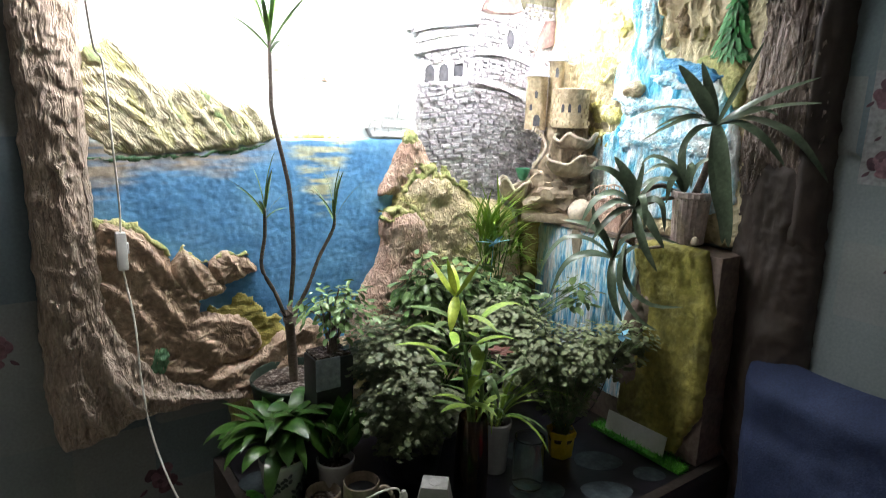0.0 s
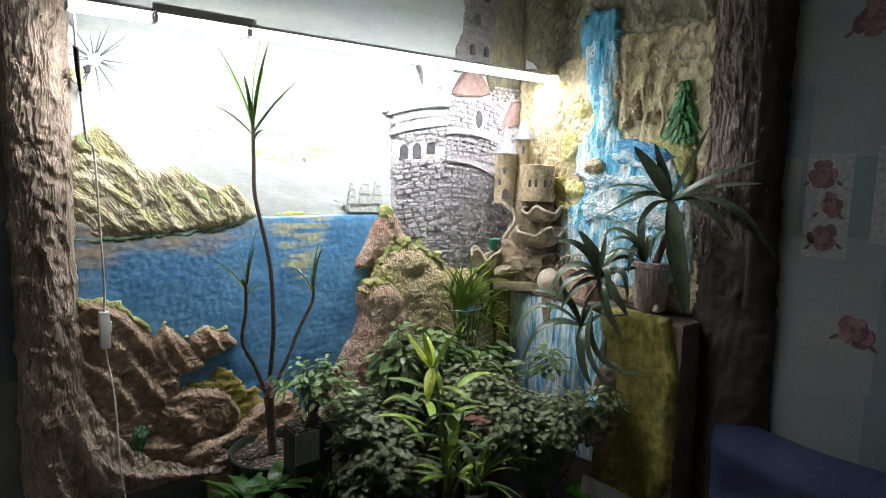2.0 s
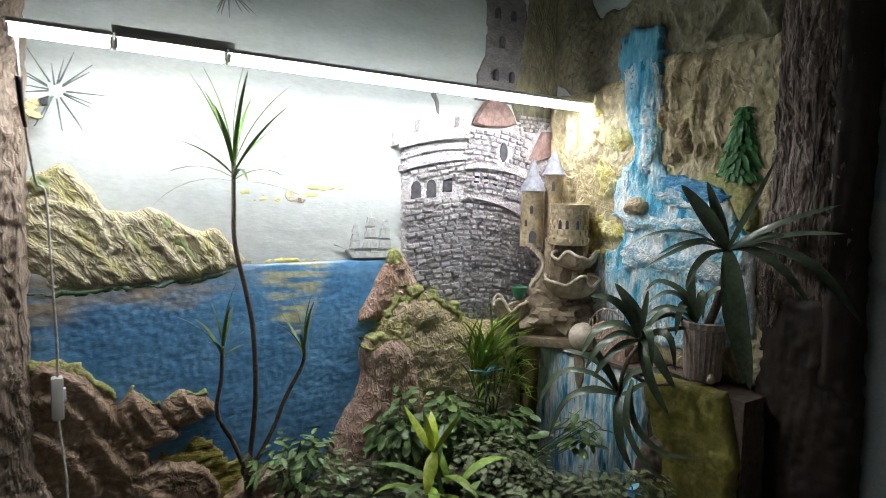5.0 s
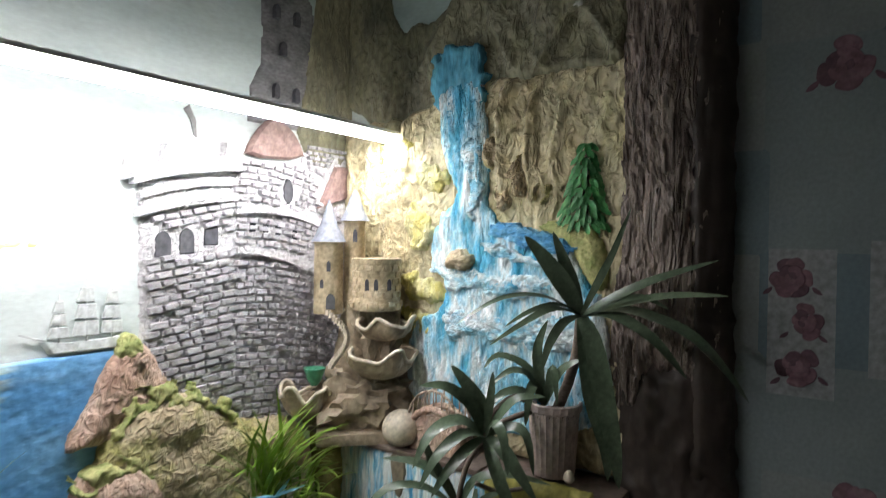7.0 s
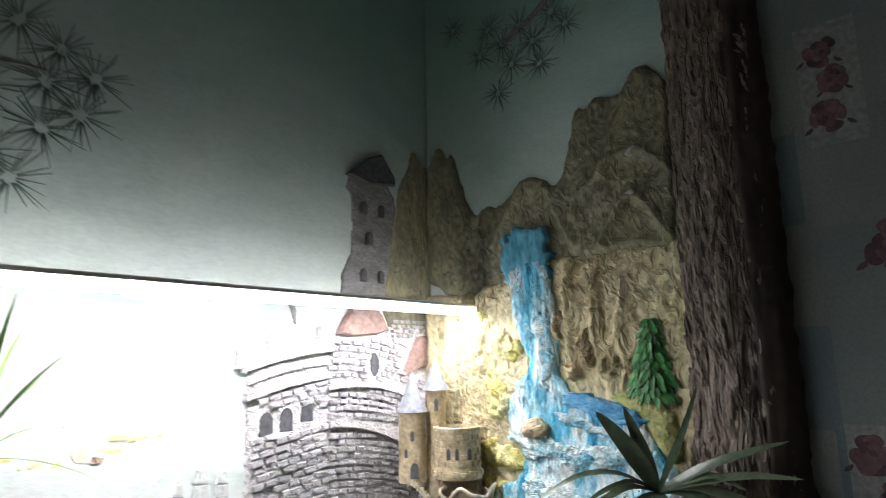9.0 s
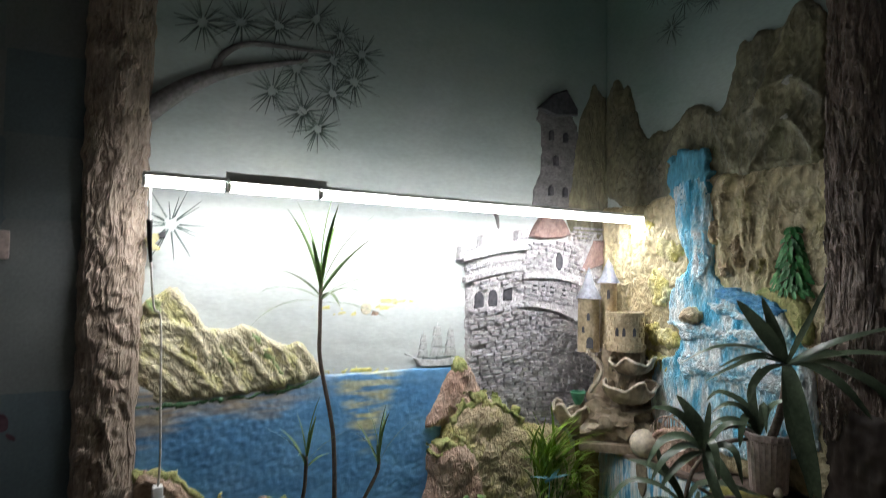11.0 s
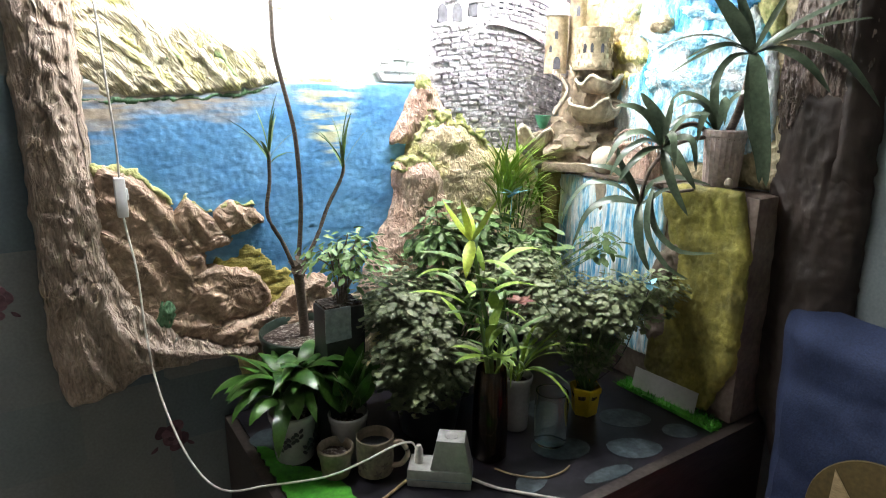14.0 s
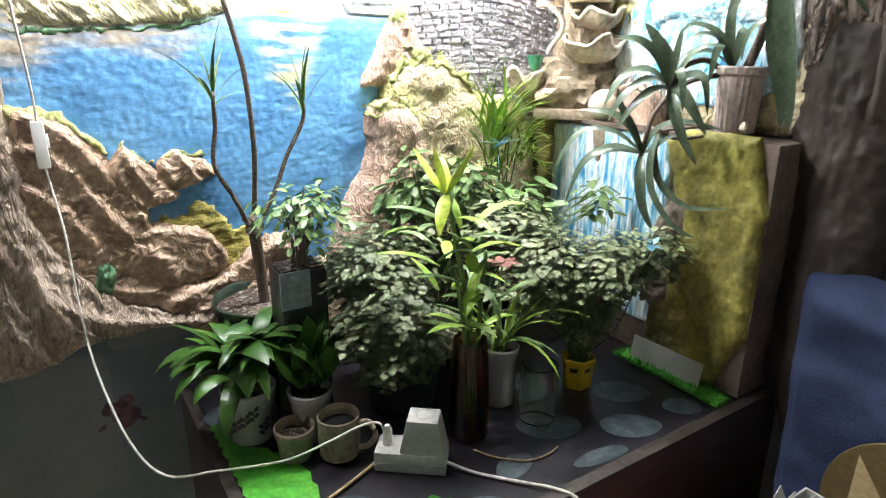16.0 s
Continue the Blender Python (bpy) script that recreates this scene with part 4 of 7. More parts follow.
M_AMBER = glass("dark_amber_glass", (0.25, 0.12, 0.06), 0.05)
M_AQUA = mat("blue_wing", [(0.12, 0.4, 0.6), (0.3, 0.6, 0.75)], 60, rough=0.4, bump=0.1)
M_ROSE = mat("rose_print", [(0.09, 0.045, 0.058), (0.14, 0.075, 0.09), (0.19, 0.12, 0.13)], 40, rough=0.8, bump=0.1, vary=0.35)
M_ROSED = mat("dark_rose_print", [(0.06, 0.03, 0.042), (0.1, 0.055, 0.07)], 40, rough=0.8, bump=0.1, vary=0.3)
M_PALEP = mat("pale_patch_print", [(0.185, 0.195, 0.2), (0.225, 0.23, 0.232)], 12, rough=0.8, bump=0.1)
M_INK = mat("dark_ink", [(0.03, 0.03, 0.035), (0.05, 0.05, 0.055)], 20, rough=0.7, bump=0.0)
M_REDL = mat("dull_red_leaf", [(0.1, 0.032, 0.022), (0.19, 0.065, 0.042)], 40, rough=0.5, bump=0.2)
M_FIR = mat("fir_green_paint", [(0.02, 0.12, 0.03), (0.05, 0.26, 0.07), (0.16, 0.42, 0.14)], 40, rough=0.5, bump=0.5, vary=0.3)
M_BRANCH = mat("painted_branch", [(0.17, 0.16, 0.16), (0.26, 0.25, 0.25)], 30, rough=0.8, bump=0.4)
M_NEEDLE = mat("painted_needles", [(0.13, 0.18, 0.165), (0.2, 0.25, 0.235)], 30, rough=0.8, bump=0.2)
M_GREYP = mat("grey_ship_paint", [(0.5, 0.52, 0.52), (0.63, 0.65, 0.64)], 40, rough=0.8, bump=0.5)
M_SUN = mat("sun_paint", [(0.66, 0.62, 0.45), (0.74, 0.72, 0.58)], 30, rough=0.7)
M_YCLOUD = mat("yellow_cloud_paint", [(0.7, 0.7, 0.5), (0.76, 0.72, 0.3), (0.78, 0.72, 0.16)], 20, (1, 1, 3), rough=0.75, contrast=0.35)


class Acc:
    """Vertices and faces gathered for one mesh."""

    def __init__(self):
        self.v, self.f = [], []

    def strap(self, p, yaw, elev, length, width, bend, n=7, fold=0.25, tip=1.0, base=0.35, roll=0.0):
        """A curved leaf with a crease: it leaves p at the elevation, and bends down by so many degrees."""
        p, yaw = Vector(p), radians(yaw)
        side = Vector((-math.sin(yaw), math.cos(yaw), 0))
        start = len(self.v)
        for k in range(n + 1):
            s = k / n
            e = radians(elev - bend * s)
            d = Vector((math.cos(e) * math.cos(yaw), math.cos(e) * math.sin(yaw), math.sin(e)))
            up = d.cross(side) * -1
            c, r = math.cos(radians(roll)), math.sin(radians(roll))
            across = side * c + up * r
            up = up * c - side * r
            w = width / 2 * (base + (1 - base) * math.sin(min(1, s * 2.2) * math.pi / 2)) * (1 - s ** (1.6 + tip)) ** 0.9 + 0.0004
            self.v += [p - across * w + up * w * fold, p.copy(), p + across * w + up * w * fold]
            p = p + d * (length / n)
        for k in range(n):
            a = start + 3 * k
            self.f += [(a, a + 1, a + 4, a + 3), (a + 1, a + 2, a + 5, a + 4)]

    def blade(self, pts, width, face, fold=0.22, tip=1.2, base=0.3, n=12):
        """A creased leaf along a smooth curve through pts, its upper side towards face."""
        P = [Vector(p) for p in pts]
        C = curve_pts(P, max(2, n // (len(P) - 1)))
        m, b = len(C) - 1, len(self.v)
        for k, p in enumerate(C):
            q = k / m
            d = (C[min(k + 1, m)] - C[max(k - 1, 0)]).normalized()
            f = Vector(face)
            f = (f - d * f.dot(d))
            f = f.normalized() if f.length > 1e-4 else d.orthogonal().normalized()
            a = d.cross(f)
            w = width / 2 * (base + (1 - base) * math.sin(min(1, q * 2.0) * math.pi / 2)) * max(0.0, 1 - q ** (1.6 + tip)) ** 0.85 + 0.0004
            self.v += [p - a * w + f * w * fold, p.copy(), p + a * w + f * w * fold]
        for k in range(m):
            a = b + 3 * k
            self.f += [(a, a + 1, a + 4, a + 3), (a + 1, a + 2, a + 5, a + 4)]

    def oval(self, p, normal, along, length, width):
        """A small folded oval leaf."""
        n = Vector(normal).normalized()
        a = Vector(along)
        a = (a - n * a.dot(n)).normalized()
        s = n.cross(a)
        p, b = Vector(p), len(self.v)
        for q, w in ((0, 0), (0.2, 0.8), (0.52, 1.0), (0.84, 0.66), (1, 0)):
            c = p + a * length * q - n * length * 0.15 * q * q
            if w == 0:
                self.v.append(c)
            else:
                self.v += [c - s * width / 2 * w + n * width * 0.1, c - n * width * 0.05, c + s * width / 2 * w + n * width * 0.1]
        self.f += [(b, b + 2, b + 1), (b, b + 3, b + 2)]
        for k in (1, 4):
            self.f += [(b + k, b + k + 1, b + k + 4, b + k + 3), (b + k + 1, b + k + 2, b + k + 5, b + k + 4)]
        self.f += [(b + 7, b + 8, b + 10), (b + 8, b + 9, b + 10)]

    def tube(self, pts, r0, r1=None, n=7, close=True):
        """A swept round stem through the points."""
        r1 = r0 if r1 is None else r1
        P = [Vector(p) for p in pts]
        start = len(self.v)
        for k, p in enumerate(P):
            d = (P[min(k + 1, len(P) - 1)] - P[max(k - 1, 0)]).normalized()
            a = d.orthogonal().normalized() if abs(d.z) > 0.9 else d.cross(Vector((0, 0, 1))).normalized()
            if abs(d.z) > 0.9:
                a = (Vector((1, 0, 0)) - d * d.x).normalized()
            b = d.cross(a)
            r = r0 + (r1 - r0) * k / max(1, len(P) - 1)
            for j in range(n):
                t = 2 * math.pi * j / n
                self.v.append(p + a * r * math.cos(t) + b * r * math.sin(t))
        for k in range(len(P) - 1):
            for j in range(n):
                a, b = start + k * n + j, start + k * n + (j + 1) % n
                self.f.append((a, b, b + n, a + n))
        if close:
            self.f.append(tuple(start + j for j in reversed(range(n))))
            e = start + (len(P) - 1) * n
            self.f.append(tuple(e + j for j in range(n)))

    def make(self, name, material, parent=None, label="", smooth=True):
        return mesh_object(name, self.v, self.f, material, parent, smooth, label)


def curve_pts(pts, n=6):
    """Points along a smooth curve through pts."""
    P = [Vector(p) for p in pts]
    out = []
    for k in range(len(P) - 1):
        a, b, c, d = P[max(k - 1, 0)], P[k], P[k + 1], P[min(k + 2, len(P) - 1)]
        for j in range(n):
            t = j / n
            out.append(0.5 * ((2 * b) + (c - a) * t + (2 * a - 5 * b + 4 * c - d) * t * t + (3 * b - a - 3 * c + d) * t ** 3))
    return out + [P[-1]]


def lathe(profile, n=32, at=(0, 0, 0), flute=0, depth=0.0):
    bm = bmesh.new()
    rings = []
    for r, z in profile:
        ring = []
        for k in range(n):
            a = 2 * math.pi * k / n
            rr = r * (1 - depth * (0.5 + 0.5 * math.cos(flute * a))) if flute else r
            ring.append(bm.verts.new((at[0] + rr * math.cos(a), at[1] + rr * math.sin(a), at[2] + z)))
        rings.append(ring)
    for a, b in zip(rings, rings[1:]):
        for k in range(n):
            bm.faces.new((a[k], a[(k + 1) % n], b[(k + 1) % n], b[k]))
    bm.faces.new(list(reversed(rings[0])))
    bm.faces.new(rings[-1])
    return bm


def pot(parent, x, y, z, r0, r1, h, material, n=32, flute=0, depth=0.0, rim=0.006):
    """A pot with a wall, a rolled rim and soil."""
    t = 0.004
    part("pot", lathe([(r0 * 0.94, 0), (r0, 0.004), (r1 - rim * 0.6, h - 0.02), (r1, h - 0.016), (r1 + 0.001, h - 0.003), (r1 - 0.002, h), (r1 - t, h - 0.002), (r1 - t - 0.002, h - 0.025)], n, (x, y, z), flute, depth), material, parent)
    bm = lathe([(r1 - t - 0.004, h - 0.03), (r1 - t - 0.003, h - 0.022), (r1 * 0.5, h - 0.018)], 24, (x, y, z))
    for v in bm.verts:
        v.co.z += random.uniform(-0.003, 0.003)
    part("soil", bm, M_SOIL, parent)


rng = random.Random(7)


def bush(acc, c, rad, count, size, flat=0.5, lance=1.3, shell=0.55):
    """Small leaves spread through an uneven rounded crown."""
    for _ in range(count):
        while True:
            d = Vector((rng.gauss(0, 1), rng.gauss(0, 1), rng.gauss(0, 1)))
            if d.length > 0.1:
                d.normalize()
                break
        lump = 0.75 + 0.45 * noise.noise(d * 2.1 + Vector(c) * 9)
        q = (shell + (1 - shell) * rng.random()) * lump
        p = Vector((c[0] + d.x * rad[0] * q, c[1] + d.y * rad[1] * q, c[2] + d.z * rad[2] * q))
        nrm = Vector((d.x * 0.5 + rng.uniform(-0.5, 0.5), d.y * 0.5 + rng.uniform(-0.5, 0.5), flat + rng.random()))
        al = Vector((d.x + rng.uniform(-0.8, 0.8), d.y + rng.uniform(-0.8, 0.8), rng.uniform(-0.3, 0.2)))
        s = size * rng.uniform(0.6, 1.25)
        acc.oval(p, nrm, al, s * lance, s)


def stalks(acc, foot, c, rad, count, r=0.0016):
    for _ in range(count):
        a, q = rng.uniform(0, 6.28), math.sqrt(rng.random()) * 0.85
        e = Vector((c[0] + math.cos(a) * rad[0] * q, c[1] + math.sin(a) * rad[1] * q, c[2] + rad[2] * rng.uniform(-0.1, 0.75)))
        f = Vector(foot) + Vector((rng.uniform(-0.02, 0.02), rng.uniform(-0.02, 0.02), 0))
        m = (f + e) / 2 + Vector((0, 0, 0.03))
        acc.tube(curve_pts([f, m, e], 4), r, r * 0.6, 5)


# ---- castle: bricks, bands, windows, roofs ----
castle = [o for o in ml.children if o.name == "castle_wall"][0]


def slab(name, plane, pts, h0, h1, material, parent, soft=0, label=""):
    """A flat raised piece with bevelled edge inside a small outline."""
    P = chaikin(pts, soft) if soft else np.array(pts, float)
    c = P.mean(0)
    inner = c + (P - c) * 0.9
    n = len(P)
    rings = [on_plane(plane, P[:, 0], P[:, 1], np.full(n, h0)), on_plane(plane, P[:, 0], P[:, 1], np.full(n, (h0 + h1) / 2)), on_plane(plane, inner[:, 0], inner[:, 1], np.full(n, h1))]
    V = np.concatenate(rings).tolist()
    F = []
    for r in range(2):
        for k in range(n):
            F.append((r * n + k, r * n + (k + 1) % n, (r + 1) * n + (k + 1) % n, (r + 1) * n + k))
    F.append(tuple(2 * n + k for k in range(n)))
    return mesh_object(name, V, F, material, parent, False, label)


def arch(u, z, w, h):
    return [(u - w / 2, z - h / 2), (u + w / 2, z - h / 2), (u + w / 2, z + h * 0.2), (u + w * 0.3, z + h * 0.42), (u, z + h / 2), (u - w * 0.3, z + h * 0.42), (u - w / 2, z + h * 0.2)]


for u, z in ((-0.53, 1.748), (-0.48, 1.755), (-0.425, 1.772)):
    slab("window", "L", arch(u, z, 0.034, 0.055), 0.008, 0.016, M_DARKST, castle)
slab("window", "L", [(u - 0.22, z + 1.873) for u, z in ((-0.014, -0.02), (0.0, -0.036), (0.014, -0.02), (0.016, 0.01), (0.0, 0.036), (-0.016, 0.01))], 0.008, 0.016, M_DARKST, castle, 1)
for u, z in ((-0.32, 1.79), (-0.285, 1.788), (-0.25, 1.782), (-0.2, 1.77)):
    slab("window", "L", arch(u, z, 0.016, 0.03), 0.008, 0.015, M_DARKST, castle)


def band(u0, u1, z0, z1, sag, thick, h, name="stone_band"):
    """A raised course that bows upward between two ends."""
    n = 10
    lo, hi = [], []
    for k in range(n + 1):
        s = k / n
        u = u0 + (u1 - u0) * s
        z = z0 + (z1 - z0) * s + sag * 4 * s * (1 - s)
        lo.append((u, z - thick / 2))
        hi.append((u, z + thick / 2))
    P = lo + hi[::-1]
    V = []
    for hh in (0.006, h):
        V += [tuple(on_plane("L", np.array(p[0]), np.array(p[1]), np.array(hh))) for p in P]
    m = len(P)
    F = [(k, (k + 1) % m, m + (k + 1) % m, m + k) for k in range(m)]
    for k in range(n):
        F.append((m + k, m + k + 1, m + m - 2 - k, m + m - 1 - k))
    return mesh_object(name, V, F, M_MORTAR, castle, False)


band(-0.585, -0.365, 1.808, 1.85, 0.006, 0.016, 0.026)
band(-0.595, -0.36, 1.875, 1.92, 0.008, 0.03, 0.03)
band(-0.58, -0.365, 1.84, 1.88, 0.008, 0.012, 0.022)
band(-0.37, -0.1, 1.82, 1.785, 0.018, 0.012, 0.026)
band(-0.368, -0.1, 1.735, 1.655, 0.02, 0.014, 0.028)
for u, z, w in ((-0.598, 1.89, 0.022), (-0.5, 1.928, 0.075), (-0.378, 1.948, 0.05)):
    slab("merlon", "L", [(u - w / 2, z - 0.024), (u + w / 2, z - 0.016), (u + w / 2 - 0.003, z + 0.024), (u - w / 2 + 0.004, z + 0.016)], 0.004, 0.028, M_MORTAR, castle)
slab("turret_roof", "L", [(-0.345, 1.938), (-0.33, 1.975), (-0.295, 2.02), (-0.262, 2.04), (-0.22, 2.02), (-0.19, 1.99), (-0.172, 1.95)], 0.008, 0.026, M_ROOF, castle, 1, "red-brown domed roof")
slab("hall_roof", "L", [(-0.13, 1.835), (-0.07, 1.945), (-0.002, 1.95), (-0.002, 1.87), (-0.05, 1.86)], 0.008, 0.024, M_ROOF, castle, 0, "red-brown gabled roof")
slab("tower_roof", "L", [(-0.32, 2.36), (-0.25, 2.42), (-0.2, 2.44), (-0.15, 2.38), (-0.15, 2.36), (-0.25, 2.345)], 0.01, 0.026, M_DARKST, ml)
for u, z in ((-0.26, 2.28), (-0.2, 2.28), (-0.24, 2.2), (-0.26, 2.1), (-0.2, 2.1)):
    slab("window", "L", arch(u, z, 0.016, 0.034), 0.012, 0.022, M_DARKST, ml)

brick_mesh = None


def brick_template():
    bm = block(-0.5, 0.5, -0.5, 0.5, -0.5, 0.5)
    for v in bm.verts:
        if v.co.y < 0:
            v.co.x *= 0.84
            v.co.z *= 0.72
        v.co.x += 0.04 * (1 if v.co.z > 0 else -1) * (0.4 if v.co.x > 0 else -0.6)
    me = bpy.data.meshes.new("brick")
    bm.to_mesh(me)
    bm.free()
    me.materials.append(M_STONE)
    return me


def castle_courses():
    """Places of all bricks: two faces of the big tower, the turret and the wall behind it."""
    out = []
    r = random.Random(3)
    for k in range(26):
        z0 = 1.40 + k * 0.0158
        u = -0.572 + r.uniform(0, 0.02)
        while u < -0.385:
            w = r.uniform(0.022, 0.042)
            slope = 0.02 + 0.2 * (z0 - 1.4) / 0.4
            z = z0 + slope * (u + 0.572)
            low = 1.47 - 0.4 * (u + 0.575)
            if z > low - 0.02 and z < 1.80 + 0.2 * (u + 0.575) and not (abs(z - 1.758) < 0.03 and any(abs(u + w / 2 - q) < 0.03 for q in (-0.53, -0.48, -0.425))):
                out.append((u + w / 2, z, w - 0.003, 0.0135, math.atan(slope)))
            u += w
    for k in range(40):
        z0 = 1.36 + k * 0.0158
        u = -0.375 + r.uniform(0, 0.015)
        while u < -0.03:
            w = r.uniform(0.018, 0.036)
            s = (u + 0.375) / 0.345
            z = z0 + 0.03 * 4 * s * (1 - s) * 0.6 - 0.075 * s
            slope = (0.03 * 4 * (1 - 2 * s) * 0.6 - 0.075) / 0.345
            bandz = 1.735 - 0.08 * s + 0.06 * s * (1 - s)
            band2 = 1.82 - 0.035 * s + 0.06 * s * (1 - s)
            if 1.335 < z < 1.935 and abs(z - bandz) > 0.012 and abs(z - band2) > 0.012 and math.hypot(u + w / 2 + 0.22, (z - 1.873) * 0.6) > 0.026:
                if not (z > 1.83 and u > -0.14):
                    out.append((u + w / 2, z, w - 0.003, 0.0128, math.atan(slope)))
            u += w
    for k in range(4):
        z = 1.945 + k * 0.013
        u = -0.165
        while u < -0.02:
            w = r.uniform(0.014, 0.026)
            if not (u > -0.09 and z < 1.96):
                out.append((u + w / 2, z, w - 0.003, 0.0105, 0.0))
            u += w
    return out


def lay_bricks():
    me = brick_template()
    rest_v, rest_f = [], []
    r = random.Random(5)
    places = castle_courses()
    places.sort(key=lambda q: abs(q[0] + 0.36) + abs(q[1] - 1.66))
    for k, (u, z, w, h, a) in enumerate(places):
        d = r.uniform(0.008, 0.015)
        m = Matrix.LocRotScale((u, -0.008 - d / 2 - r.uniform(0, 0.003), z), Euler((r.uniform(-0.1, 0.1), -a + r.uniform(-0.06, 0.06), r.uniform(-0.08, 0.08))), (w, d, h * r.uniform(0.85, 1.05)))
        if k < 300:
            ob = new("brick", me)
            ob.parent = castle
            ob.matrix_basis = m
        else:
            b = len(rest_v)
            rest_v += [m @ v.co for v in me.vertices]
            rest_f += [tuple(b + i for i in p.vertices) for p in me.polygons]
    if rest_v:
        ob = mesh_object("brickwork", rest_v, rest_f, M_STONE, castle, False)
        ob["kind"] = "stuff"


# ---- ship, sun, clouds, birds, branches on the sea wall ----
hull = slab("ship_hull", "L", [(-0.745, 1.585), (-0.73, 1.562), (-0.61, 1.56), (-0.595, 1.582), (-0.64, 1.578), (-0.7, 1.578)], 0.006, 0.014, M_GREYP, ml)
for u, h, w in ((-0.715, 0.07, 0.035), (-0.67, 0.095, 0.045), (-0.625, 0.085, 0.04)):
    for k in range(3):
        z0 = 1.588 + k * h / 3.2
        slab("ship_sail", "L", [(u - w / 2 + 0.004 * k, z0), (u + w / 2 - 0.004 * k, z0 - 0.002), (u + w / 2 - 0.002 - 0.004 * k, z0 + h / 3.8), (u - w / 2 + 0.006 + 0.004 * k, z0 + h / 3.8)], 0.006, 0.012, M_GREYP, ml)
    a = Acc()
    a.tube([(u, -0.011, 1.575), (u, -0.011, 1.592 + h)], 0.0015, 0.001, 5)
    a.make("ship_mast", M_GREYP, ml)
a = Acc()
a.tube([(-0.735, -0.011, 1.585), (-0.775, -0.011, 1.6)], 0.0015, 0.001, 5)
a.make("bowsprit", M_GREYP, ml)
slab("sun", "L", [(-0.89 + 0.016 * math.cos(k * 0.5236), 1.727 + 0.016 * math.sin(k * 0.5236)) for k in range(12)], 0.004, 0.0075, M_SUN, ml)
for u, z, w in ((-0.99, 1.732, 0.085), (-0.8, 1.748, 0.075), (-0.94, 1.716, 0.06), (-0.83, 1.728, 0.05), (-0.92, 1.562, 0.13)):
    relief("yellow_cloud", "L", [(u - w, z - 0.004), (u - w * 0.3, z + 0.012), (u + w * 0.5, z + 0.008), (u + w, z), (u + w * 0.2, z - 0.012)], M_YCLOUD, ml, 0.005, 0.0046, bumps=[(0.0012, 0.03, 0.008, 0, 85, True)])
slab("bird", "L", [(-0.485, 2.02), (-0.47, 2.0), (-0.462, 1.97), (-0.455, 1.965), (-0.457, 2.0), (-0.472, 2.03)], 0.006, 0.01, M_BRANCH, ml)
slab("bird", "L", [(-0.87, 1.722), (-0.85, 1.716), (-0.858, 1.708), (-0.875, 1.71)], 0.004, 0.0075, M_ROCKR, ml)


def painted_branch(plane, pts, r0, r1, parent):
    a = Acc()
    q = [on_plane(plane, np.array(u), np.array(z), np.array(0.005)) for u, z in pts]
    a.tube(curve_pts([tuple(p) for p in q], 6), r0, r1, 6)
    o = a.make("branch", M_BRANCH, parent)
    return o


def needle_tufts(plane, spots, parent, size=0.06, seed=1, step=0.26, count=13):
    r = random.Random(seed)
    a = Acc()
    for u, z in spots:
        c = r.uniform(0, 6.28)
        for k in range(count):
            t = c + k * step + r.uniform(-0.2, 0.2)
            L = size * r.uniform(0.6, 1.1)
            p0 = on_plane(plane, np.array(u + 0.2 * L * math.cos(t)), np.array(z + 0.2 * L * math.sin(t)), np.array(0.006))
            p1 = on_plane(plane, np.array(u + L * math.cos(t)), np.array(z + L * math.sin(t)), np.array(0.005))
            a.tube([tuple(p0), tuple(p1)], 0.0018, 0.0006, 4)
    a.make("needle_tuft", M_NEEDLE, parent)["kind"] = "stuff"


painted_branch("L", [(-1.46, 2.17), (-1.37, 2.25), (-1.29, 2.3), (-1.2, 2.335), (-1.07, 2.376)], 0.03, 0.005, ml)
painted_branch("L", [(-1.3, 2.3), (-1.28, 2.35), (-1.22, 2.39), (-1.1, 2.4), (-1.0, 2.41)], 0.012, 0.003, ml)
needle_tufts("L", [(-1.33, 2.42), (-1.24, 2.44), (-1.15, 2.45), (-1.05, 2.49), (-0.98, 2.46), (-0.92, 2.42), (-1.0, 2.39), (-1.16, 2.28), (-1.08, 2.24), (-1.0, 2.3), (-1.04, 2.2), (-1.1, 2.35), (-0.94, 2.34)], ml, 0.075, 2, 0.26, 24)
needle_tufts("L", [(-0.95, 2.78), (-0.86, 2.8), (-0.77, 2.8), (-0.66, 2.78), (-0.58, 2.82)], ml, 0.06, 3, 0.26, 22)
needle_tufts("L", [(-1.385, 1.93)], ml, 0.085, 4, 0.33, 19)
painted_branch("R", [(-0.76, 2.68), (-0.68, 2.78), (-0.6, 2.85), (-0.52, 2.865), (-0.42, 2.79), (-0.3, 2.74)], 0.022, 0.004, mr_)
painted_branch("R", [(-0.55, 2.87), (-0.42, 2.92), (-0.2, 2.95)], 0.012, 0.004, mr_)
needle_tufts("R", [(-0.3, 2.74), (-0.36, 2.77), (-0.4, 2.71), (-0.46, 2.77), (-0.33, 2.67), (-0.22, 2.73), (-0.5, 2.72), (-0.25, 2.8), (-0.12, 2.85), (-0.42, 2.64), (-0.28, 2.6)], mr_, 0.058, 5, 0.26, 24)

# butterfly by the trunk
bf = thing("butterfly", "small yellow and black painted butterfly on the trunk", "ornament")
slab("wing", "L", [(-1.445, 1.89), (-1.43, 1.905), (-1.405, 1.907), (-1.415, 1.885), (-1.43, 1.88)], 0.03, 0.05, M_YELLOW, bf, 1)
slab("wing", "L", [(-1.44, 1.885), (-1.42, 1.883), (-1.405, 1.87), (-1.42, 1.865), (-1.438, 1.873)], 0.03, 0.052, M_YELLOW, bf, 1)
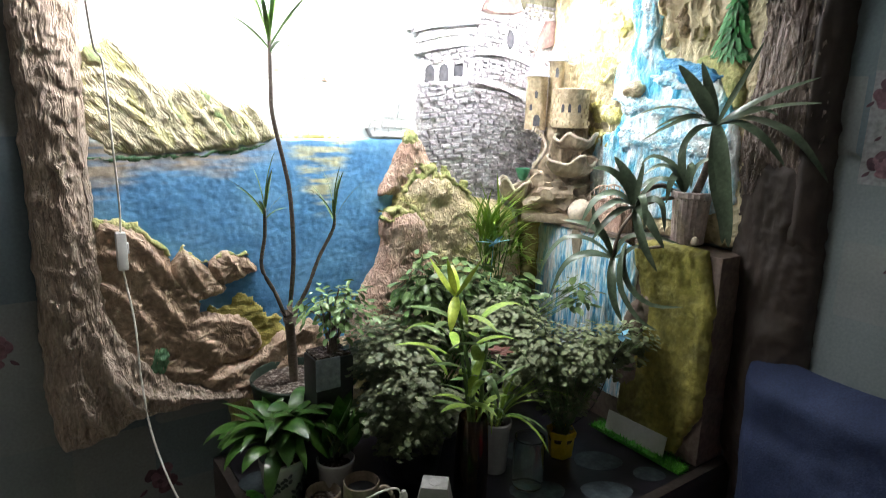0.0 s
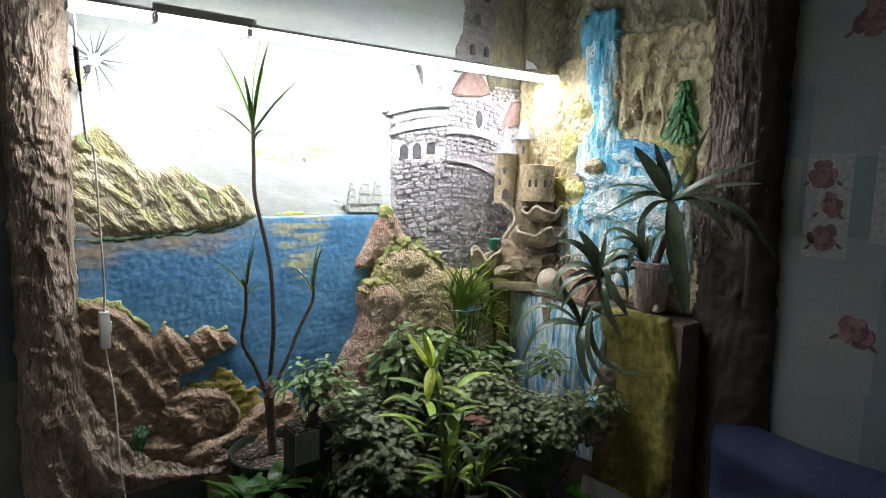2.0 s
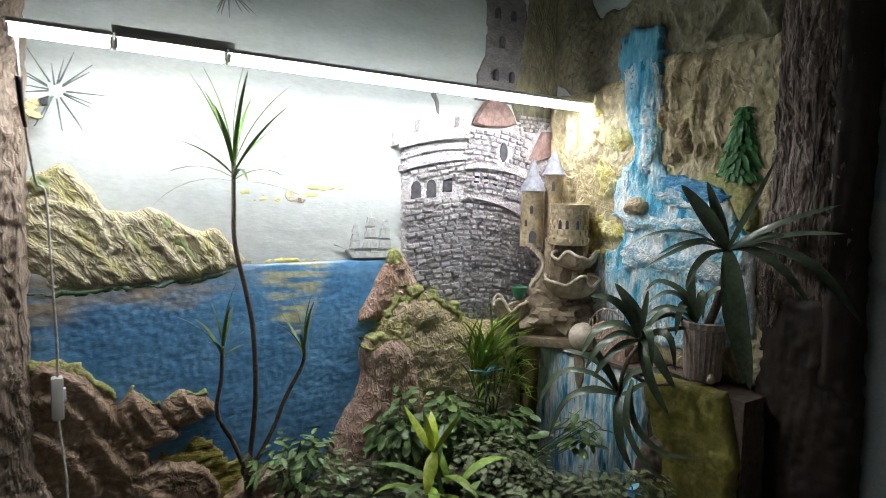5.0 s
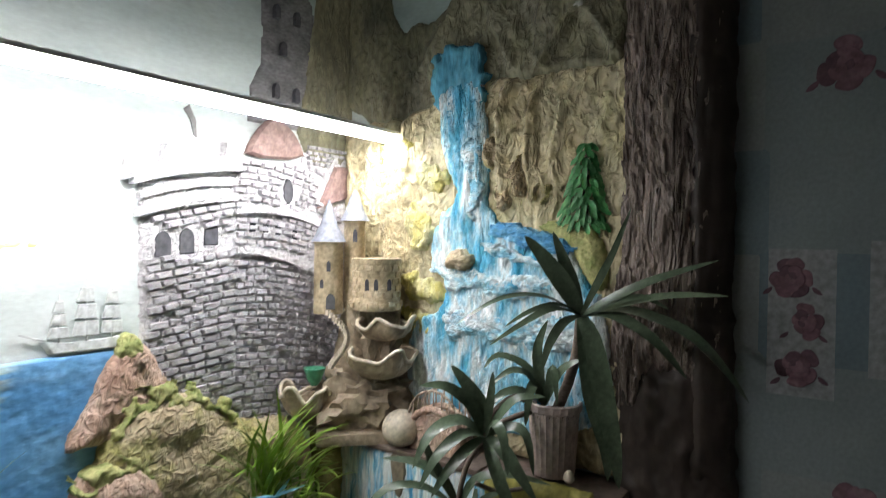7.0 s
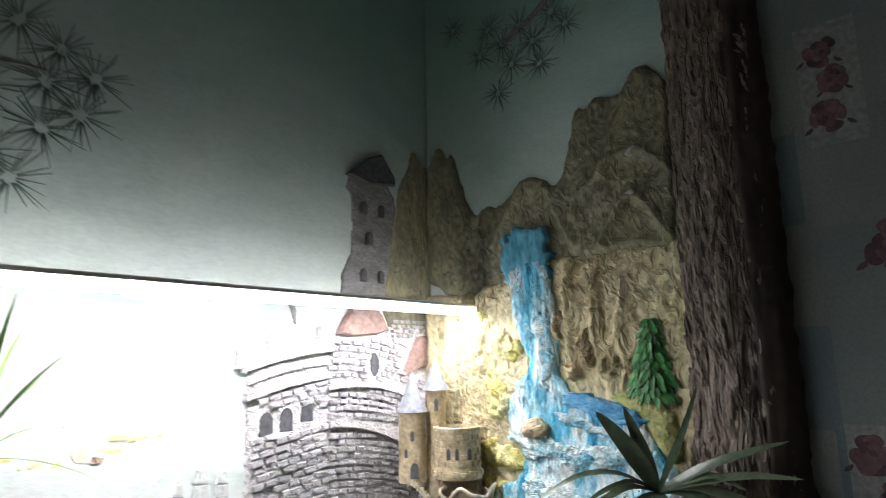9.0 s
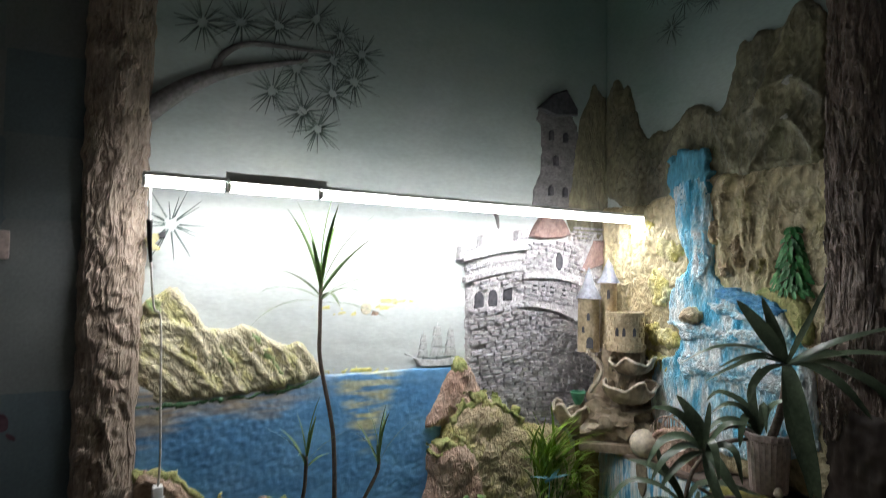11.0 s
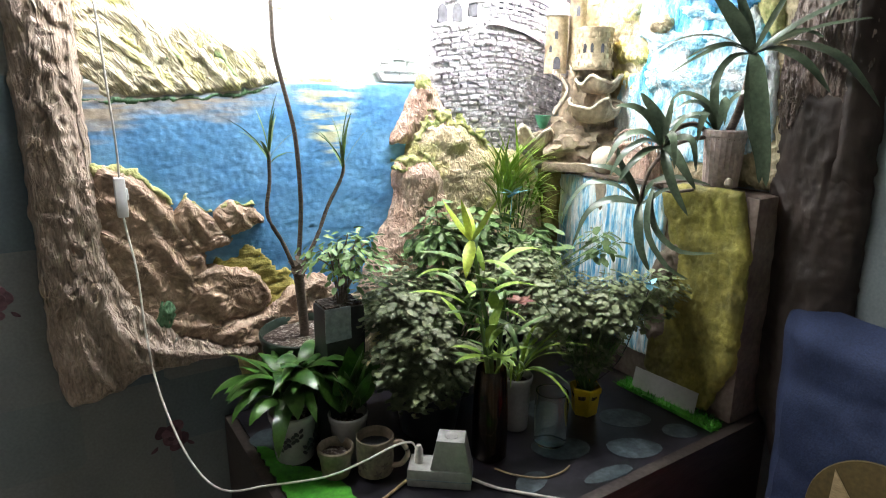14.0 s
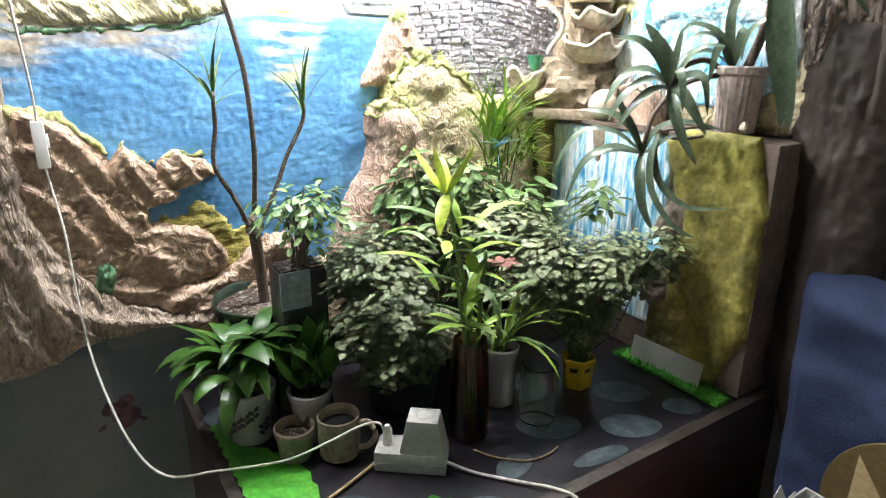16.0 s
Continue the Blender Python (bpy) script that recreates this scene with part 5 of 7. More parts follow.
slab("wing_tip", "L", [(-1.415, 1.905), (-1.4, 1.912), (-1.4, 1.895), (-1.41, 1.893)], 0.03, 0.056, M_INK, bf)

# fir of plaster strokes
a = Acc()
r_ = random.Random(11)
for k in range(12):
    z = 1.955 - 0.0138 * k
    w = 0.004 + 0.0042 * k
    for s in np.linspace(-1, 1, 4 + k // 2):
        u = -0.68 + s * w * 0.8 + 0.0008 * k + r_.uniform(-0.003, 0.003)
        p = Vector((-0.05 - 0.006 * (1 - abs(s)), u, z))
        out = Vector((-0.3, s * 1.1 + r_.uniform(-0.2, 0.2), -0.6))
        a.oval(p, (-1, s * 0.5 + r_.uniform(-0.3, 0.3), 0.35), out, r_.uniform(0.022, 0.032), 0.013)
a.make("fir_tree", M_FIR, mr_, "green plaster fir tree")
a = Acc()
a.tube([(-0.04, -0.675, 1.76), (-0.045, -0.68, 1.945)], 0.008, 0.003, 6)
a.make("fir_trunk", M_BARKSH, mr_)

# ---- wallpaper roses and patches ----
def rose(plane, u, z, s, seed):
    """A printed bloom: rings of overlapping petals, tight in the middle, with two leaves below."""
    r = random.Random(seed)
    rs = thing("wallpaper_rose", "faded dark red rose printed on the wallpaper", "print", "printed roses on the wallpaper")
    k = 0
    for ring, (count, q, w) in enumerate(((6, 0.62, 0.42), (5, 0.36, 0.32), (3, 0.14, 0.2))):
        t0 = r.uniform(0, 6.28)
        for j in range(count):
            if ring == 0 and r.random() < 0.2:
                continue
            t = t0 + 6.283 * j / count + r.uniform(-0.25, 0.25)
            cu, cz = u + s * q * math.cos(t) * 0.85, z + s * q * math.sin(t)
            pts = []
            for b in range(9):
                a = b * 0.698
                rad = s * w * r.uniform(0.8, 1.1)
                pts.append((cu + rad * (math.cos(a) * math.cos(t) * 0.75 - math.sin(a) * math.sin(t)), cz + rad * (math.cos(a) * math.sin(t) * 0.75 + math.sin(a) * math.cos(t))))
            slab("petal", plane, pts, 0.0003, 0.0012 + 0.00025 * k, M_ROSED if (j + ring) % 3 == 0 else M_ROSE, rs, 1)
            k += 1
    for d in (-1, 1):
        t = -1.57 + d * r.uniform(0.6, 1.1)
        lu, lz = u + s * 0.85 * math.cos(t), z + s * 0.85 * math.sin(t)
        slab("leaf", plane, [(lu, lz + s * 0.15), (lu + d * s * 0.3, lz), (lu + d * s * 0.45, lz - s * 0.25), (lu + d * s * 0.1, lz - s * 0.15)], 0.0002, 0.0009, M_ROSED, rs, 1)
    return rs


for k, (u, z, s) in enumerate(((-1.1, 2.058, 0.052), (-1.03, 1.705, 0.04), (-1.05, 1.632, 0.036), (-1.04, 1.558, 0.042), (-1.135, 1.345, 0.05), (-1.035, 2.44, 0.036), (-1.05, 2.38, 0.032), (-1.035, 2.31, 0.038))):
    rose("R", u, z, s, 20 + k)
for k, (u, z, s) in enumerate(((-1.345, 0.67, 0.05), (-1.66, 1.09, 0.045), (-1.72, 1.0, 0.04), (-1.72, 1.5, 0.05))):
    rose("L", u, z, s, 40 + k)
for u, z, w, h in ((-1.045, 1.63, 0.1, 0.25), (-1.045, 2.375, 0.1, 0.24), (-1.18, 1.66, 0.08, 0.22)):
    tagged(slab("paper_patch", "R", [(u - w / 2, z - h / 2), (u + w / 2, z - h / 2), (u + w / 2, z + h / 2), (u - w / 2, z + h / 2)], 0.0, 0.0004, M_PALEP, None), "pale printed patch on the wallpaper", "print", kind="structure")
sw = thing("socket_plate", "pale yellow plastic plate on the papered wall", "plate")
part("plate", block(-1.745, -1.69, -0.02, -0.001, 1.84, 1.9, 0.006), M_POTP, sw)

# ---- fountain on the ledge ----
def frame_to_world(u, v, z):
    """Fountain frame: u across, v towards the room, on the diagonal of the corner."""
    c = 0.70711
    return Vector((-0.115 + c * u - c * v, -0.15 - c * u - c * v, z))


def fount_bm(bm):
    for w in bm.verts:
        w.co = frame_to_world(w.co.x, w.co.y, w.co.z)
    return bm


ft = thing("tabletop_fountain", "tan ceramic castle fountain with shell basins", "fountain")


def rock_mass(cx, cy, z0, z1, rx, ry, seed, amp=0.4):
    bm = bmesh.new()
    bmesh.ops.create_icosphere(bm, subdivisions=4, radius=1)
    for v in bm.verts:
        d = v.co.copy()
        s = 1 + amp * noise.fractal(d * 2.6 + Vector((seed, 0, 0)), 0.7, 2.2, 5)
        v.co = Vector((cx + d.x * rx * s, cy + d.y * ry * s, max(z0, (z0 + z1) / 2 + d.z * (z1 - z0) / 2 * s)))
    return fount_bm(bm)


part("rock_base", rock_mass(0.005, -0.0, 1.3, 1.46, 0.125, 0.075, 1), M_FOUNTD, ft)
part("rock_column", rock_mass(0.03, -0.01, 1.36, 1.66, 0.075, 0.055, 5), M_FOUNTD, ft)
part("foot_slab", fount_bm(block(-0.1, 0.13, -0.07, 0.085, 1.297, 1.325, 0.008)), M_FOUNTD, ft)


def shell(u, v, z, rx, ry, h, seed):
    """A frilled open basin with a thick pale lip."""
    bm = bmesh.new()
    n, rows = 40, []
    for k, (s, q) in enumerate(((0.25, 0), (0.6, 0.12), (0.85, 0.45), (1.0, 1.0), (0.95, 1.0), (0.78, 0.5), (0.5, 0.2), (0.1, 0.12))):
        ring = []
        for j in range(n):
            a = 2 * math.pi * j / n
            wav = 1 + 0.1 * math.sin(5 * a + seed) + 0.05 * math.sin(9 * a + 2 * seed)
            lift = (0.25 * math.sin(4 * a + seed * 1.7) + 0.1 * math.sin(7 * a)) * q * q
            ring.append(bm.verts.new((u + rx * s * wav * math.cos(a), v + ry * s * wav * math.sin(a), z + h * (q + lift))))
        rows.append(ring)
    for a, b in zip(rows, rows[1:]):
        for j in range(n):
            bm.faces.new((a[j], a[(j + 1) % n], b[(j + 1) % n], b[j]))
    bm.faces.new(list(reversed(rows[0])))
    bm.faces.new(rows[-1])
    acc = Acc()
    acc.tube([frame_to_world(*(0.5 * (rows[3][j % n].co + rows[4][j % n].co))) for j in range(n + 1)], 0.0045, 0.0045, 6, False)
    sh = part("shell_basin", fount_bm(bm), M_FOUNTD, ft)
    acc.make("lip", M_LIP, sh)


shell(0.055, 0.05, 1.53, 0.062, 0.05, 0.042, 0.4)
shell(0.045, 0.065, 1.445, 0.078, 0.058, 0.055, 1.9)
shell(-0.125, 0.04, 1.355, 0.056, 0.045, 0.06, 3.1)
# castle on the rock
part("keep", fount_bm(lathe([(0.056, 0), (0.06, 0.012), (0.053, 0.03), (0.054, 0.1), (0.058, 0.106), (0.058, 0.118), (0.048, 0.12), (0.046, 0.07)], 32, (0.035, 0.035, 1.6))), M_FOUNT, ft)
part("tower", fount_bm(lathe([(0.034, 0), (0.033, 0.16), (0.036, 0.165)], 20, (-0.075, 0.02, 1.59))), M_FOUNT, ft)
part("tower", fount_bm(lathe([(0.026, 0), (0.025, 0.2), (0.028, 0.205)], 20, (-0.015, -0.01, 1.6))), M_FOUNT, ft)
part("tower_roof", fount_bm(lathe([(0.04, 0), (0.02, 0.04), (0.009, 0.075), (0.001, 0.098)], 20, (-0.075, 0.02, 1.755))), M_SLATE, ft, "blue-grey cone roof")
part("tower_roof", fount_bm(lathe([(0.036, 0), (0.024, 0.02), (0.01, 0.06), (0.001, 0.075)], 20, (-0.015, -0.01, 1.805))), M_SLATE, ft, "pale grey cone roof")


def small_window(u, v, z, w, h):
    bm = bmesh.new()
    pts = arch(u, z, w, h)
    f = bm.faces.new([bm.verts.new((p[0], v, p[1])) for p in pts])
    g = bmesh.ops.extrude_face_region(bm, geom=[f])
    for e in g["geom"]:
        if isinstance(e, bmesh.types.BMVert):
            e.co.y -= 0.01
    part("window", fount_bm(bm), M_DARKST, ft)


for u, v, z, w, h in ((0.01, 0.086, 1.66, 0.009, 0.026), (0.03, 0.091, 1.66, 0.009, 0.026), (0.06, 0.086, 1.66, 0.009, 0.026), (-0.075, 0.055, 1.7, 0.009, 0.024), (-0.09, 0.052, 1.66, 0.008, 0.02), (-0.015, 0.018, 1.77, 0.01, 0.03), (-0.07, 0.056, 1.62, 0.02, 0.036)):
    small_window(u, v, z, w, h)
r_ = random.Random(2)
for k in range(22):
    a = Acc()
    t = k / 21
    p = frame_to_world(-0.075 + 0.03 * math.sin(t * 4.0) + 0.03 * t, 0.06 + 0.015 * math.sin(t * 3), 1.595 - 0.12 * t)
    b = len(a.v)
    s = 0.0045
    for dx in (-s, s):
        for dy in (-s, s):
            for dz in (-0.006, 0.006):
                a.v.append(p + Vector((dx, dy, dz)))
    a.f += [(b, b + 1, b + 3, b + 2), (b + 4, b + 6, b + 7, b + 5), (b, b + 4, b + 5, b + 1), (b + 2, b + 3, b + 7, b + 6), (b + 1, b + 5, b + 7, b + 3), (b, b + 2, b + 6, b + 4)]
    a.make("step", M_LIP, ft, smooth=False)

for k in range(18):
    t = 6.283 * k / 18
    bm = block(-0.008, 0.008, -0.004, 0.004, -0.006, 0.006, 0.0015)
    bm.transform(Matrix.Translation((0.035 + 0.058 * math.cos(t), 0.035 + 0.058 * math.sin(t), 1.612 + 0.003 * (k % 2))) @ Matrix.Rotation(t + 1.5708, 4, "Z"))
    part("corbel", fount_bm(bm), M_FOUNT, ft)
for row in range(5):
    for k in range(16):
        t = 6.283 * (k + 0.5 * (row % 2)) / 16
        if math.sin(t) < -0.2 or (row in (1, 2, 3) and (abs(0.035 + 0.055 * math.cos(t) - 0.02) < 0.02 or abs(0.035 + 0.055 * math.cos(t) - 0.06) < 0.012)):
            continue
        bm = block(-0.0085, 0.0085, -0.002, 0.002, -0.0065, 0.0065, 0.0012)
        bm.transform(Matrix.Translation((0.035 + 0.0545 * math.cos(t), 0.035 + 0.0545 * math.sin(t), 1.636 + 0.0155 * row)) @ Matrix.Rotation(t + 1.5708, 4, "Z"))
        part("stone", fount_bm(bm), M_FOUNT, ft)

gc = thing("green_ornament", "small green glazed cup on the fountain basin", "ornament")
part("cup", fount_bm(lathe([(0.008, 0), (0.016, 0.012), (0.024, 0.035), (0.026, 0.04), (0.022, 0.04), (0.012, 0.018)], 20, (-0.105, 0.03, 1.425))), M_GREENC, gc)
ball = thing("stone_ball", "pale round stone ball on the ledge edge", "ball")
part("ball", lathe([(0.042 * math.sin(math.pi * k / 16) + 0.0005, 0.041 - 0.041 * math.cos(math.pi * k / 16)) for k in range(17)], 28, (-0.125, -0.285, 1.2995)), M_LIP, ball)
slab("dribble", "P", [(-0.27, 1.29), (-0.31, 1.29), (-0.315, 1.24), (-0.3, 1.19), (-0.285, 1.2), (-0.275, 1.25)], 0.012, 0.018, M_CLAY, box, 1)
part("ledge_board", block(-0.15, -0.002, -0.5, -0.002, 1.288, 1.3, 0.004), M_BROWNP, box)

# little bridge
br = thing("toy_bridge", "small reddish arched toy bridge with railing", "ornament")
a, b_ = Acc(), Acc()
for s in (0.0, 0.04):
    pts = [(-0.12 + s, -0.37 - 0.07 * math.cos(math.pi * k / 10), 1.3 + 0.075 * math.sin(math.pi * k / 10) + 0.02) for k in range(11)]
    a = Acc()
    a.tube(pts, 0.008, 0.008, 6)
    a.make("arch", M_ROCKR, br)
    pts2 = [(p[0], p[1], p[2] + 0.04) for p in pts]
    a = Acc()
    a.tube(pts2, 0.003, 0.003, 5)
    a.make("handrail", M_BARK, br)
    for p, q in zip(pts[1:-1], pts2[1:-1]):
        a = Acc()
        a.tube([p, q], 0.002, 0.002, 5)
        a.make("baluster", M_BARK, br)
bm = bmesh.new()
rows = []
for k in range(13):
    t = math.pi * k / 12
    y, z = -0.37 - 0.075 * math.cos(t), 1.297 + 0.085 * math.sin(t)
    rows.append([bm.verts.new((x, y, zz)) for x, zz in ((-0.122, 1.297), (-0.122, z), (-0.07, z), (-0.07, 1.297))])
for p, q in zip(rows, rows[1:]):
    for k in range(4):
        bm.faces.new((p[k], p[(k + 1) % 4], q[(k + 1) % 4], q[k]))
part("span", bm, M_ROCKR, br, smooth=False)

# ---- plant on the ledge: strap-leaved dracaena with drooping heads ----
dr = thing("dracaena_plant", "dark strap-leaved plant in a pale pink fluted pot", "plant")
pot(dr, -0.072, -0.63, 1.303, 0.043, 0.055, 0.145, M_POTP, 48, 24, 0.05, 0.008)
RIGHT = -45.0
a = Acc()
a.tube(curve_pts([(-0.08, -0.64, 1.43), (-0.09, -0.67, 1.5), (-0.1, -0.69, 1.57), (-0.105, -0.695, 1.64)], 5), 0.011, 0.009)
a.tube(curve_pts([(-0.085, -0.6, 1.43), (-0.14, -0.58, 1.46), (-0.21, -0.57, 1.44), (-0.24, -0.565, 1.4)], 5), 0.007, 0.006)
a.tube(curve_pts([(-0.09, -0.61, 1.43), (-0.17, -0.56, 1.41), (-0.215, -0.52, 1.34), (-0.225, -0.5, 1.235)], 5), 0.006, 0.005)
a.make("stem", M_STEM, dr)


def head(at, leaves, unit=0.001, name="leaf"):
    """leaves: width, turn of the upper side towards the room, then points across, up and out from the head, in units."""
    across, out = Vector((0.45, -0.89, 0)), Vector((-0.89, -0.45, 0))
    for w, up, *pts in leaves:
        acc = Acc()
        P = [Vector(at)] + [Vector(at) + (across * a + Vector((0, 0, b)) + out * c) * unit for a, b, c in pts]
        acc.blade(P, w * unit * 0.87, out * (1 - up) + Vector((0, 0, 1)) * up)
        acc.make(name, M_LEAFD, dr)


head((-0.112, -0.7, 1.625), [
    (30, 0.75, (-80, 42, 40), (-170, 40, 80), (-262, -14, 100)),
    (24, 0.6, (-60, 20, 60), (-120, -6, 90), (-190, -52, 110)),
    (20, 0.6, (-50, 26, 30), (-110, 14, 70), (-160, -16, 90)),
    (52, 0.2, (-34, 60, 10), (-78, 120, 10), (-124, 172, 5)),
    (40, 0.2, (-18, 60, 0), (-38, 118, -10), (-62, 182, -20)),
    (20, 0.3, (30, 70, 20), (62, 140, 30), (98, 232, 20)),
    (32, 0.5, (60, 42, 40), (140, 88, 90), (240, 128, 140)),
    (36, 0.6, (70, 30, 50), (160, 56, 110), (250, 64, 170)),
    (46, 0.7, (80, 22, 60), (180, -8, 120), (240, -62, 150), (292, -132, 165)),
    (40, 0.6, (60, 8, 50), (130, -30, 100), (190, -100, 130)),
    (52, 0.1, (8, -40, 26), (22, -160, 46), (52, -270, 40), (58, -345, 30)),
    (54, 0.1, (18, -40, 52), (42, -150, 74), (66, -270, 66), (78, -350, 56)),
    (26, 0.5, (-40, -8, 60), (-70, -50, 90), (-84, -100, 100)),
    (24, 0.5, (50, 30, 40), (110, 50, 80), (160, 30, 110))], 0.00086)
head((-0.095, -0.62, 1.44), [
    (24, 0.6, (-30, 60, 20), (-66, 74, 40), (-104, 46, 50)), (26, 0.4, (-12, 70, 10), (-14, 120, 10), (4, 168, 0)), (24, 0.5, (20, 60, 30), (40, 90, 50), (66, 104, 60)),
    (26, 0.6, (-40, 36, 40), (-80, 34, 60), (-110, 4, 70)), (22, 0.4, (10, 60, 30), (16, 80, 40), (22, 20, 60)), (24, 0.3, (-20, 50, 40), (-30, 30, 60), (-36, -24, 60)), (20, 0.5, (-30, 70, 0), (-90, 96, 0), (-120, 70, 10))])
head((-0.235, -0.57, 1.405), [
    (42, 0.4, (-10, 60, 0), (-40, 110, 10), (-72, 148, 10)), (34, 0.5, (-30, 70, 20), (-80, 110, 40), (-130, 112, 50)), (22, 0.3, (6, 50, 10), (12, 100, 10), (14, 136, 0)),
    (38, 0.6, (-50, 40, 30), (-104, 20, 60), (-140, -50, 70)), (34, 0.6, (-40, 20, 50), (-90, -20, 80), (-124, -84, 80)), (30, 0.5, (-30, -6, 60), (-70, -50, 80), (-100, -100, 80)),
    (36, 0.4, (34, -6, 40), (70, -50, 60), (106, -104, 60)), (30, 0.6, (36, 60, 20), (70, 92, 30), (120, 96, 30)), (28, 0.5, (20, 40, 40), (40, 20, 70), (50, -50, 80)),
    (26, 0.4, (46, 30, 20), (84, 20, 40), (100, -60, 40)), (34, 0.2, (20, -40, 40), (50, -110, 50), (90, -180, 40))], 0.00088)
head((-0.222, -0.505, 1.25), [
    (26, 0.5, (-30, 60, 10), (-80, 92, 20), (-148, 96, 20)), (22, 0.6, (-60, 50, 30), (-130, 50, 50), (-176, -10, 60), (-192, -66, 60)), (22, 0.5, (-60, 10, 40), (-120, -24, 60), (-160, -128, 60)),
    (22, 0.5, (-50, 20, 50), (-104, -4, 80), (-140, -60, 80)), (26, 0.6, (30, 60, 10), (90, 80, 20), (172, 66, 20)), (32, 0.1, (6, -40, 30), (20, -110, 40), (46, -172, 30)), (16, 0.4, (30, 20, 30), (60, 46, 40), (86, 54, 40)),
    (24, 0.6, (-20, 60, 30), (-50, 110, 40), (-60, 150, 40))])
a = Acc()
a.tube(curve_pts([(-0.225, -0.545, 1.31), (-0.19, -0.57, 1.29), (-0.165, -0.62, 1.3)], 5), 0.005, 0.004)
a.make("stem", M_STEM, dr)
head((-0.225, -0.545, 1.3), [(20, 0.3, (4, -50, 30), (30, -110, 40), (90, -150, 40), (170, -142, 40)), (20, 0.2, (-2, -50, 40), (10, -120, 50), (60, -190, 50), (112, -218, 40))])
snail = thing("small_figurine", "tiny pale ceramic figurine beside the pink pot", "ornament")
part("body", lathe([(0.006, 0), (0.011, 0.006), (0.009, 0.016), (0.004, 0.022)], 14, (-0.122, -0.685, 1.312)), M_LIP, snail)

# ---- tablecloth and its prints ----
cloth = thing("tablecloth", "dark glossy oilcloth printed with pebbles and green leaves", "tablecloth")
part("cloth", block(-1.19, -0.16, -0.775, -0.03, 0.6985, 0.7005, 0.0), M_CLOTH, cloth)


def printed(name, pts, material, soft=1, h=0.0006, z=0.7006):
    P = chaikin(pts, soft) if soft else np.array(pts, float)
    n = len(P)
    V = [(p[0], p[1], z) for p in P] + [(p[0], p[1], z + h) for p in P]
    F = [(k, (k + 1) % n, n + (k + 1) % n, n + k) for k in range(n)] + [tuple(n + k for k in range(n))]
    return mesh_object(name, V, F, material, cloth, False)


def pebble(x, y, rx, ry, ang, k):
    c, s = math.cos(ang), math.sin(ang)
    pts = []
    for j in range(10):
        t = j * 0.6283
        u, v = rx * math.cos(t) * (1 + 0.08 * math.sin(3 * t + k)), ry * math.sin(t)
        pts.append((x + u * c - v * s, y + u * s + v * c))
    printed("pebble_print", pts, M_PEBBLE, 1, 0.0006, 0.7006 + 0.0001 * k)


for k, (x, y, rx, ry, ang) in enumerate(((-0.57, -0.615, 0.075, 0.05, -0.5), (-0.42, -0.71, 0.07, 0.045, -0.5), (-0.33, -0.6, 0.07, 0.05, -0.6), (-0.26, -0.72, 0.045, 0.035, -0.6), (-0.55, -0.75, 0.07, 0.022, -0.1), (-1.04, -0.61, 0.05, 0.03, -0.5), (-0.84, -0.74, 0.05, 0.03, -0.4), (-1.15, -0.2, 0.05, 0.05, 0.2), (-0.48, -0.45, 0.06, 0.05, 0.4), (-0.72, -0.68, 0.05, 0.03, 0.3))):
    pebble(x, y, rx, ry, ang, k)


def toothed_leaf(pts, teeth=0.006):
    """Adds saw teeth along an outline."""
    out = []
    n = len(pts)
    for k in range(n):
        (x0, y0), (x1, y1) = pts[k], pts[(k + 1) % n]
        L = math.hypot(x1 - x0, y1 - y0)
        m = max(1, int(L / 0.03))
        for j in range(m):
            s = j / m
            nx, ny = (y1 - y0) / L, -(x1 - x0) / L
            out.append((x0 + (x1 - x0) * s, y0 + (y1 - y0) * s))
            out.append((x0 + (x1 - x0) * (s + 0.65 / m) + nx * teeth, y0 + (y1 - y0) * (s + 0.65 / m) + ny * teeth))
    return out


printed("leaf_print", toothed_leaf([(-1.188, -0.33), (-1.188, -0.62), (-1.12, -0.62), (-1.075, -0.555), (-1.07, -0.47), (-1.12, -0.36)]), M_GREENP, 0, 0.0006, 0.703)
printed("leaf_print", toothed_leaf([(-1.188, -0.22), (-1.188, -0.35), (-1.15, -0.36), (-1.16, -0.26)], 0.008), M_GREENP, 0, 0.0006, 0.7025)
printed("leaf_print", toothed_leaf([(-1.0, -0.7), (-0.97, -0.65), (-0.9, -0.665), (-0.8, -0.765), (-0.85, -0.773), (-0.98, -0.773)]), M_GREENP, 0, 0.0006, 0.703)
gr = thing("green_mat", "bright green plastic grass strip at the ledge foot", "mat")
part("strip", block(-0.2, -0.155, -0.77, -0.46, 0.7012, 0.712, 0.003), M_GREENP, gr)
a = Acc()
for k in range(420):
    p = (rng.uniform(-0.21, -0.15), rng.uniform(-0.775, -0.46), 0.708)
    a.strap(p, rng.uniform(0, 360), rng.uniform(30, 85), rng.uniform(0.012, 0.022), 0.003, 50, 2)
a.make("turf", M_GREENP, gr)["kind"] = "stuff"
cd = thing("white_card", "plain white card strip leaning on the ledge", "card")
bm = block(-0.1, 0.1, -0.001, 0.001, 0, 0.058)
bm.transform(Matrix.Translation((-0.178, -0.6, 0.712)) @ Matrix.Rotation(radians(-88), 4, "Z") @ Matrix.Rotation(radians(-12), 4, "X"))
part("sheet", bm, M_CARD, cd, smooth=False)

